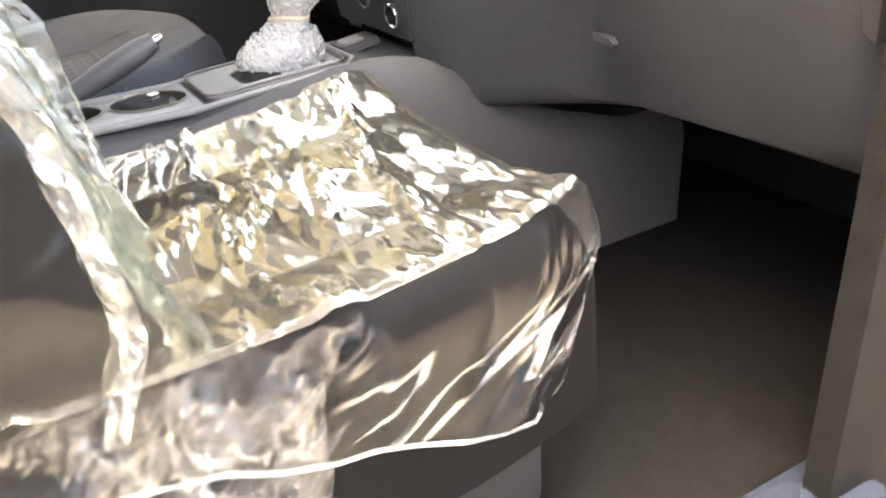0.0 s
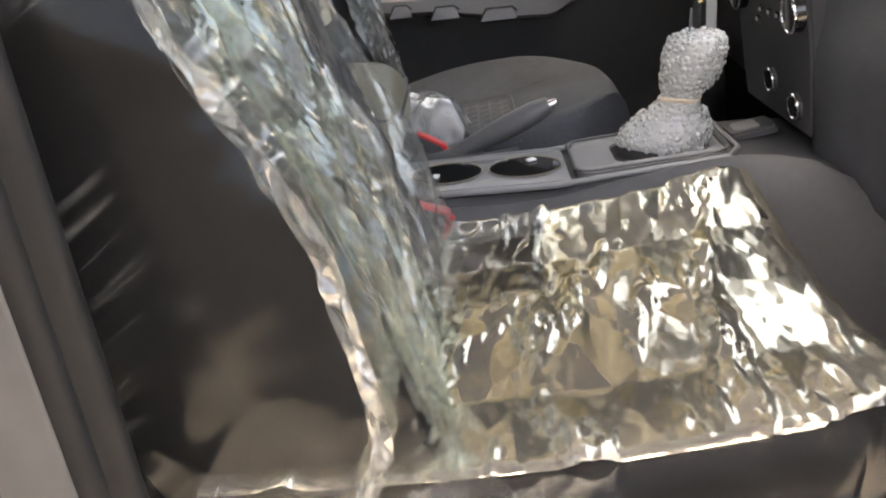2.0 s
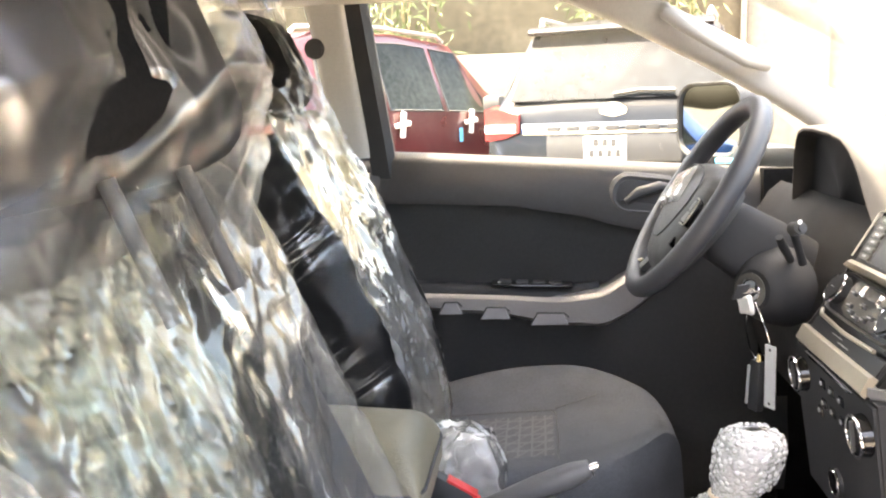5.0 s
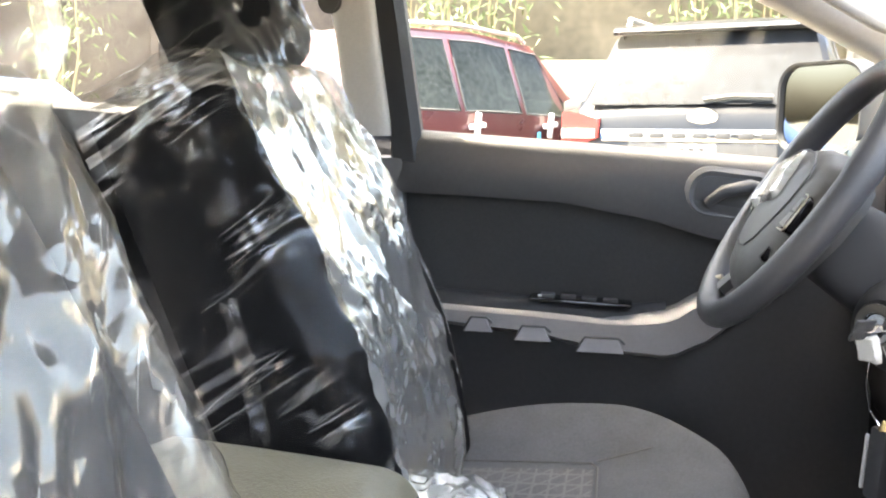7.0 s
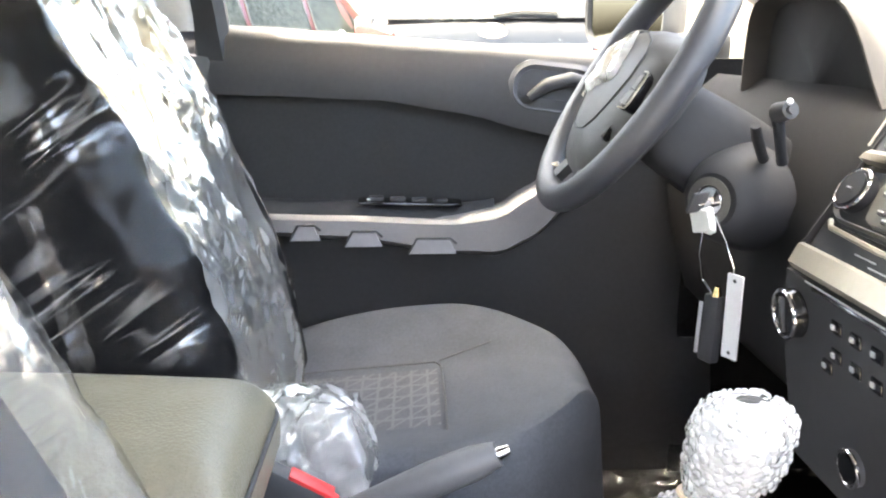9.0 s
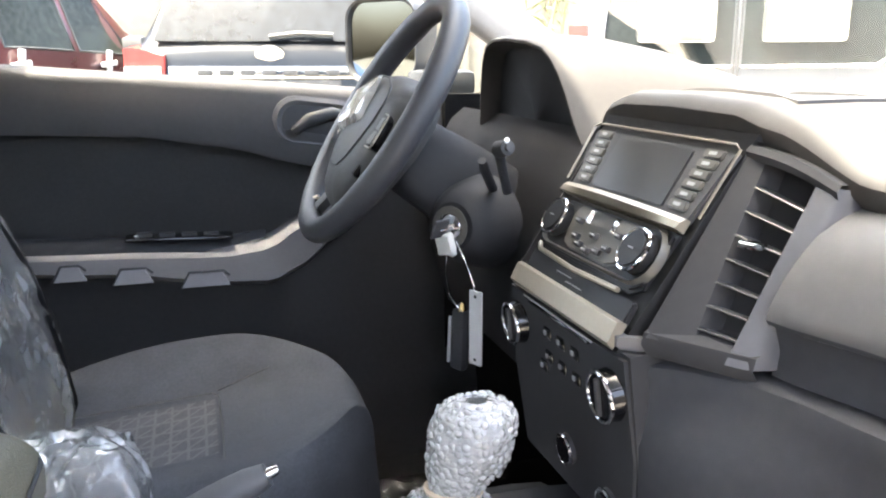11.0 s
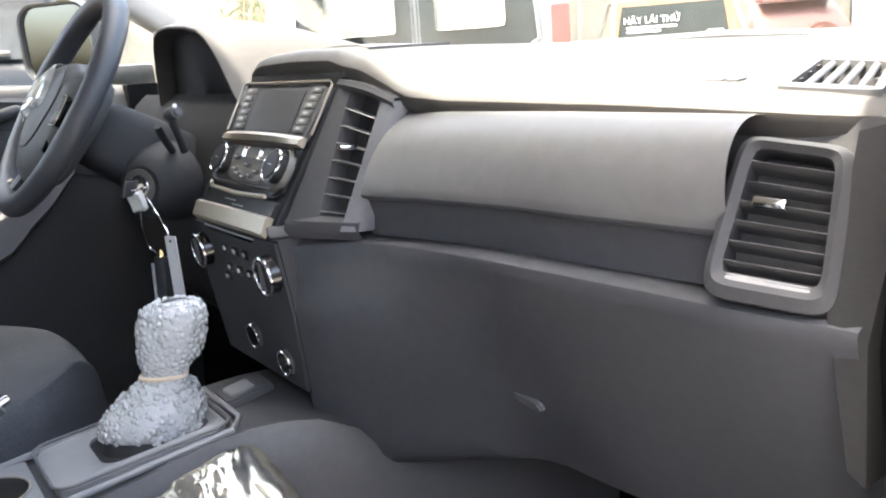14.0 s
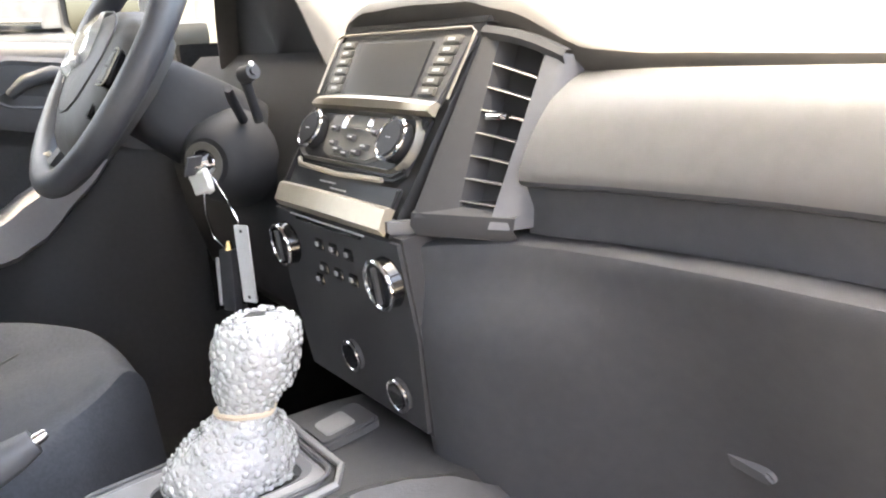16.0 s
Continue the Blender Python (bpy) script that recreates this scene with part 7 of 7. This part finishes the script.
for sgn in (-1, 1):
    d_ = carpart(e, "rear_door", panel([(-0.02, sgn * 0.006, 0.55), (-0.02, sgn * 0.90, 0.55), (0.012, sgn * 0.80, 2.28), (0.012, sgn * 0.006, 2.28)], 0.03), M_VANP, "silver rear door")
    w_ = carpart(d_, "door_window", panel([(-0.028, sgn * 0.03, 1.23), (-0.028, sgn * 0.80, 1.25), (-0.005, sgn * 0.74, 2.05), (-0.005, sgn * 0.03, 2.05)], 0.012), M_TINT, "dark door window")
    carpart(w_, "window_edge", tube([(-0.036, sgn * 0.03, 1.225), (-0.036, sgn * 0.76, 1.235), (-0.034, sgn * 0.81, 1.28), (-0.012, sgn * 0.75, 2.0)], 0.010, 6), M_RAIL)
    s_ = carpart(w_, "seat_behind", box((0.012, 0.46, 0.62), (-0.024, sgn * 0.36, 1.68), pose(0, 0, 0, 0, 1.7, 0), 0.03), M_SEATW, "cream seat back behind the glass")
    carpart(s_, "wrap_fold", tube([(-0.035, sgn * 0.30, 1.95), (-0.037, sgn * 0.40, 1.7), (-0.039, sgn * 0.34, 1.42)], 0.012, 6), M_FOAM, "shiny wrap fold")
    carpart(e, "tail_lamp", loft([[(-0.015 + dx, sgn * y, z) for dx, z in ((0, 0.95), (0.0, 1.48), (0.12, 1.50), (0.12, 0.93))] for y in (0.90, 0.97, 1.02)]), M_LAMP, "red tail lamp")
    carpart(e, "reverse_lamp", box((0.05, 0.09, 0.12), (0.0, sgn * 0.965, 1.02), None, 0.01), M_LAMPW, "clear reversing lamp")
    for z in (0.75, 1.72):
        carpart(d_, "hinge", box((0.05, 0.11, 0.09), (-0.035, sgn * 0.88, z), None, 0.01), M_CHROME, "metal hinge")
    carpart(d_, "door_edge_strip", tube([(-0.03, sgn * 0.012, 0.6), (-0.03, sgn * 0.012, 1.2), (0.0, sgn * 0.012, 2.25)], 0.006, 6), M_DARK)
carpart(e, "emblem", rod((-0.028, -0.58, 1.11), (-0.036, -0.58, 1.11), 0.05, 0.047, 24, bevel=0.004), M_CHROME, "bright oval emblem").scale = (1, 1, 1)
carpart(e, "bumper", box((0.18, 1.95, 0.22), (-0.03, 0, 0.52), None, 0.05), M_TRIM, "grey rear bumper")

# orange pickup with lettered rear window
M_ORANGE = paint("orange_pickup_paint", (0.27, 0.135, 0.06), 0.5, 0.4, 0.1)
CAB = [(1.50, 0.90, 0.45, 0.91, 1.08, 0.84, 1.12), (1.54, 0.92, 0.40, 0.92, 1.08, 0.72, 1.68), (1.75, 0.92, 0.35, 0.92, 1.08, 0.70, 1.78), (2.6, 0.92, 0.35, 0.92, 1.06, 0.70, 1.80), (3.2, 0.92, 0.35, 0.91, 1.05, 0.66, 1.72), (3.8, 0.92, 0.35, 0.90, 1.05, 0.74, 1.12), (5.0, 0.90, 0.4, 0.84, 1.0, 0.7, 1.04), (5.2, 0.8, 0.5, 0.75, 0.8, 0.6, 0.85)]
e, b = car("orange_pickup", "orange double-cab pickup with white lettering on its rear window", "pickup", pose(7.21, 4.68, 0.12, 0, 0, 46), CAB, M_ORANGE, (1.0, 4.2), 0.38)
for sgn in (-1, 1):
    carpart(e, "bed_side", box((1.5, 0.10, 0.62), (0.76, sgn * 0.87, 0.80), None, 0.03), M_ORANGE)
    carpart(e, "tail_lamp", box((0.10, 0.15, 0.40), (0.0, sgn * 0.85, 0.88), None, 0.02), M_LAMP, "red tail lamp")
    carpart(e, "reverse_lamp", box((0.03, 0.10, 0.09), (-0.045, sgn * 0.85, 0.78), None, 0.008), M_LAMPW)
    carpart(e, "roof_bar", tube([(0.95, sgn * 0.80, 1.12), (1.30, sgn * 0.74, 1.50), (1.60, sgn * 0.70, 1.80), (1.75, sgn * 0.69, 1.82), (2.7, sgn * 0.69, 1.86)], 0.025, 8), M_RAIL, "silver sports bar")
    carpart(e, "wing_mirror", box((0.10, 0.20, 0.16), (3.3, sgn * 1.04, 1.16), None, 0.04), M_TRIM)
    side_glass(e, CAB, 1.62, 2.3, 1.72, 2.3, sgn), side_glass(e, CAB, 2.36, 3.4, 2.36, 3.1, sgn)
tg_ = carpart(e, "tailgate", box((0.07, 1.52, 0.52), (0.0, 0, 0.86), None, 0.02), M_ORANGE, "orange tailgate")
carpart(tg_, "tailgate_rail", box((0.10, 1.56, 0.03), (0.01, 0, 1.13), None, 0.01), M_RAIL)
hd = carpart(tg_, "gate_handle", box((0.03, 0.22, 0.075), (-0.035, 0, 1.0), None, 0.012), M_DARK, "black gate handle")
carpart(hd, "handle_edge", box((0.012, 0.24, 0.02), (-0.04, 0, 0.955), None, 0.004), M_CHROME)
carpart(tg_, "emblem", rod((-0.03, 0, 0.84), (-0.045, 0, 0.84), 0.055, 0.05, 24, bevel=0.004), M_CHROME, "bright oval emblem").scale = (1, 1.6, 1)
carpart(tg_, "round_sticker", rod((-0.03, 0.52, 1.0), (-0.04, 0.52, 1.0), 0.05, 0.05, 24), M_DARK, "dark round sticker")
carpart(tg_, "badge_bar", box((0.012, 0.36, 0.028), (-0.037, -0.52, 1.03)), M_TRIM, "dark badge bar")
rw = carpart(e, "rear_window", panel([(1.505, 0.70, 1.14), (1.505, -0.70, 1.14), (1.525, -0.62, 1.62), (1.525, 0.62, 1.62)], 0.016), M_TINT, "dark rear window with lettering")
carpart(e, "bed_floor", box((1.45, 1.6, 0.05), (0.76, 0, 0.60)), M_DARK)


def lettering(text, parent, m, size, material):
    cu = bpy.data.curves.new("lettering", "FONT")
    cu.body, cu.size, cu.extrude, cu.align_x, cu.align_y = text, size, 0.003, "CENTER", "CENTER"
    ob = new("lettering", cu)
    bpy.context.view_layer.update()
    me = bpy.data.meshes.new_from_object(ob.evaluated_get(bpy.context.evaluated_depsgraph_get()))
    bpy.data.objects.remove(ob)
    t = new("lettering", me)
    me.materials.clear()
    me.materials.append(material)
    t.parent = parent
    t.matrix_basis = m
    t["label"] = "white lettering"
    return t


face = pose(1.492, 0.26, 1.44, 90, 0, -90)
lettering("HÃY LÁI THỬ", rw, face, 0.115, M_FOAM)
for z, w in ((1.355, 0.62), (1.305, 0.42)):
    carpart(rw, "text_bar", box((0.006, w, 0.026), (1.493, 0.26 + (0.62 - w) / 2, z)), M_FOAM, "line of small white writing")
carpart(rw, "text_bar", box((0.006, 0.20, 0.05), (1.493, -0.52, 1.25)), M_INK, "faint sticker")

# dark red crossover with a spare wheel on its tail
CROSS = [(0.0, 0.72, 0.5, 0.76, 0.75, 0.7, 0.85), (0.08, 0.83, 0.35, 0.86, 1.0, 0.76, 1.08), (0.42, 0.87, 0.28, 0.87, 1.02, 0.62, 1.56), (0.9, 0.87, 0.28, 0.87, 1.02, 0.62, 1.62), (1.7, 0.87, 0.28, 0.87, 1.0, 0.62, 1.63), (2.4, 0.87, 0.28, 0.86, 0.98, 0.60, 1.56), (3.05, 0.87, 0.28, 0.84, 0.96, 0.66, 1.06), (3.9, 0.82, 0.35, 0.76, 0.9, 0.6, 0.96), (4.1, 0.7, 0.4, 0.65, 0.7, 0.5, 0.75)]
M_MAROON = paint("maroon_car_paint", (0.085, 0.03, 0.021), 0.4, 0.4, 0.1)
e, b = car("red_crossover", "maroon crossover with a covered spare wheel on its tail", "car", pose(10.6, 5.25, 0.12, 0, 0, 62), CROSS, M_MAROON, (0.75, 3.25), 0.33)
carpart(e, "rear_window", panel([(0.075, 0.70, 1.07), (0.075, -0.70, 1.07), (0.39, -0.55, 1.50), (0.39, 0.55, 1.50)]), M_TINT, "rear window")
sp2 = carpart(e, "spare_wheel", rod((-0.17, -0.10, 0.93), (0.02, -0.10, 0.93), 0.33, 0.34, 32, bevel=0.05), M_MAROON, "maroon spare wheel cover")
carpart(sp2, "cover_disc", rod((-0.18, -0.10, 0.93), (-0.165, -0.10, 0.93), 0.18, None, 28), M_MAROON)
carpart(e, "spoiler", box((0.25, 1.15, 0.05), (0.36, 0, 1.60), pose(0, 0, 0, 0, -8, 0), 0.02), M_MAROON)
carpart(e, "antenna", rod((0.75, 0, 1.63), (0.55, 0, 1.92), 0.008, 0.005, 6), M_DARK)
for sgn in (-1, 1):
    lp = carpart(e, "tail_lamp", box((0.10, 0.34, 0.14), (0.05, sgn * 0.70, 0.93), pose(0, 0, 0, sgn * 8, 0, 0), 0.03), M_LAMP, "red tail lamp")
    carpart(lp, "clear_band", box((0.03, 0.26, 0.06), (-0.005, sgn * 0.70, 0.95), None, 0.01), M_LAMPW)
    carpart(e, "roof_rail", tube([(0.7, sgn * 0.56, 1.62), (0.8, sgn * 0.57, 1.68), (1.6, sgn * 0.57, 1.70), (2.2, sgn * 0.56, 1.64)], 0.018, 8), M_RAIL, "silver roof rail")
    side_glass(e, CROSS, 0.55, 1.35, 0.68, 1.35, sgn), side_glass(e, CROSS, 1.42, 2.7, 1.42, 2.3, sgn)

# walls and buildings


def wall(name, a, b, z1, th, material, label, category="wall"):
    a, b = Vector(a), Vector(b)
    d = b - a
    return structure(part(name, box((d.length, th, z1), ((a.x + b.x) / 2, (a.y + b.y) / 2, z1 / 2), pose(0, 0, 0, 0, 0, math.degrees(math.atan2(d.y, d.x))), 0.02), material), label, category)


# the north wall's unseen upper height is added to warm the film's reflections
wall("wall_north", (-5.2, 13.5), (3.2, 14.2), 10.5, 0.25, M_WALLB, "tall stained beige boundary wall")
wall("wall_west", (-16, 9.0), (-5.2, 13.4), 4.4, 0.25, M_BROWN, "brown timber-clad boundary wall")
wall("wall_east", (3.2, 14.2), (18.0, 8.6), 5.5, 0.25, M_WALLG, "grey panelled wall behind the cars")
for i in range(13):
    t = i / 12
    p = Vector((3.2, 14.05, 0)).lerp(Vector((18, 8.45, 0)), t)
    tagged(part("wall_batten", box((0.10, 0.06, 5.4), (p.x - 0.05, p.y - 0.08, 2.7), pose(0, 0, 0, 0, 0, -20.7), 0.01), M_WALLG), "grey upright batten on the panelled wall", "batten", "wall battens")
for x0 in (-12.5, -11.0, -9.6, -8.2, -6.9):
    y0 = 9.0 + (x0 + 16) * 4.4 / 10.8
    tagged(part("fence_post", box((0.14, 0.12, 4.0), (x0, y0 - 0.2, 2.0), pose(0, 0, 0, 0, 0, 22), 0.02), M_BROWN), "brown timber post on the boundary wall", "post", "fence posts")
wall("white_building", (13.6, 6.2), (15.5, 3.2), 6.0, 0.3, M_WHITEB, "white rendered building front", "building")
for i in range(14):
    for t in (0.20, 0.62):
        p = Vector((13.6, 6.2, 0)).lerp(Vector((15.5, 3.2, 0)), t)
        if i < 7:
            tagged(part("louver", box((0.42, 0.05, 0.035), (p.x - 0.17, p.y - 0.10, 1.05 + 0.09 * i + (0.9 if t < 0.5 else 0.0)), pose(0, 0, 0, 18, 0, -57.7), 0.005), M_TRIM), "dark louver slat in the white building", "louver", "building louvers")
wall("wall_ledge", (-2.1, 12.9), (-0.6, 13.0), 2.35, 0.5, M_WALLG, "low grey ledge before the wall", "ledge")
# unseen wall added behind the camera to block light and dull the film's reflections
M_SHADE = mat("grey_light_block", (0.16, 0.155, 0.15), 0.9, 0, 0.2, 1)
wall("light_block_wall", (-8, -3.6), (7, -3.6), 1.9, 0.2, M_SHADE, "unseen grey wall added beside the open door to block light")
sg = thing("yard_sign", "pale sign board on a post by the white building", "sign", (11.9, 6.9, 0.12))
part("post", rod((11.9, 6.9, 0.12), (11.9, 6.9, 2.5), 0.04, 0.04, 10), M_RAIL, sg)
part("board", box((0.9, 0.04, 0.55), (11.85, 6.85, 2.25), pose(0, 0, 0, 0, 0, -60), 0.01), M_WALLG, sg)
part("text_bar", box((0.6, 0.02, 0.09), (11.82, 6.83, 2.10), pose(0, 0, 0, 0, 0, -60)), M_INK, sg)
sg = thing("wall_sign", "small white sign on the brown wall", "sign", (-8.0, 9.9, 3.0))
part("board", box((1.25, 0.03, 0.35), (-7.6, 9.8, 3.26), pose(0, 0, 0, 0, 0, 22), 0.01), M_WHITE, sg)
part("text_bar", box((0.6, 0.02, 0.06), (-7.6, 9.775, 3.16), pose(0, 0, 0, 0, 0, 22)), M_INK, sg)


def bamboo(at, h, lean, seed, leaves=260):
    r = random.Random(seed)
    e = thing("bamboo", "bamboo clump with yellowish stems against the wall", "bamboo", at, "bamboo clumps")
    lv = bmesh.new()
    for k in range(5):
        ox, oy = r.uniform(-0.25, 0.25), r.uniform(-0.15, 0.15)
        top = Vector((at[0] + ox + lean + r.uniform(-0.4, 0.4), at[1] + oy - 0.2, at[2] + h * r.uniform(0.8, 1)))
        base = Vector((at[0] + ox, at[1] + oy, at[2]))
        n = 12
        pts = [base.lerp(top, i / n) + Vector((0.05 * math.sin(i), 0, 0)) for i in range(n + 1)]
        part("stem", tube(pts, [0.028 * (1 - 0.6 * i / n) for i in range(n + 1)], 7), M_BAMBOO, e)
        for _ in range(leaves // 5):
            p = base.lerp(top, r.uniform(0.45, 1.0)) + Vector((r.gauss(0, 0.35), r.gauss(0, 0.2), r.gauss(0, 0.2)))
            d = Vector((r.gauss(0, 1), r.gauss(0, 0.6), r.uniform(-1.4, -0.1))).normalized()
            sd_ = d.cross(Vector((0, -1, 0.3))).normalized() * r.uniform(0.012, 0.022)
            L = r.uniform(0.14, 0.30)
            a, b, c, q = p, p + d * L * 0.4 + sd_, p + d * L, p + d * L * 0.4 - sd_
            lv.faces.new([lv.verts.new(v) for v in (a, b, c, q)])
    tagged(part("leaves", lv, M_LEAF, e, smooth=False), kind="stuff")
    return e


for i, (x, y, h) in enumerate([(-3.9, 13.0, 3.4), (-2.9, 13.1, 3.6), (-3.4, 12.9, 3.9), (0.6, 13.5, 3.9), (1.3, 13.6, 4.3), (2.0, 13.7, 3.8), (5.5, 12.6, 4.4), (7.0, 12.0, 4.2), (-9.5, 11.0, 3.6)]):
    bamboo((x, y, 0.3), h, 0.3, 40 + i)
M_MIRRORSHELL = mat("black_mirror_shell", (0.035, 0.035, 0.038), 0.45, 0, 0.1, 8, 0.1, 500)
# driver's wing mirror outside the window
wm = thing("wing_mirror", "black driver's wing mirror outside the window", "wing mirror", (0.0, 0.95, 1.35))
MC, MU, MN = Vector((0.0, 0.955, 1.425)), Vector((0.60, -0.80, 0)), Vector((-0.80, -0.60, 0))
part("mirror_shell", loft([[MC + MU * a * k + Vector((0, 0, b * k)) - MN * d for a, b in rrect(0.185, 0.165, 0.045, 7)] for k, d in ((0.90, 0.006), (0.94, -0.004), (0.985, -0.006), (1.0, 0.006), (1.0, 0.035), (0.92, 0.07), (0.7, 0.095), (0.3, 0.105))]), M_MIRRORSHELL, wm)
part("mirror_glass", loft([[MC + MU * a * k + Vector((0, 0, b * k)) - MN * d for a, b in rrect(0.185, 0.165, 0.045, 7)] for k, d in ((0.90, 0.0035), (0.5, 0.003), (0.05, 0.003))]), mat("mirror_silver", (0.16, 0.17, 0.17), 0.03, 1.0, 0.02, 5), wm, "mirror glass")
part("mirror_arm", box((0.10, 0.14, 0.05), (0.09, 0.85, 1.345), None, 0.015), M_MIRRORSHELL, wm)
part("blue_film_scrap", box((0.05, 0.02, 0.012), (0.03, 0.90, 1.335), pose(0, 0, 0, 0, 0, -40), 0.003), M_BLUEF, wm, "blue protective film")
# bonnet ahead of the windscreen
bm = loft([[(x, y, 1.20 - 0.10 * ((x - 0.7) / 1.2) ** 2 - 0.10 * (abs(y) / 0.85) ** 2.5) for y in np.linspace(-0.85, 0.85, 15)] for x in np.linspace(0.69, 1.95, 10)], closed=False)
bmesh.ops.solidify(bm, geom=bm.faces[:], thickness=0.02)
structure(part("bonnet", bm, M_PAINT), "dark blue-grey pickup bonnet", "bonnet")
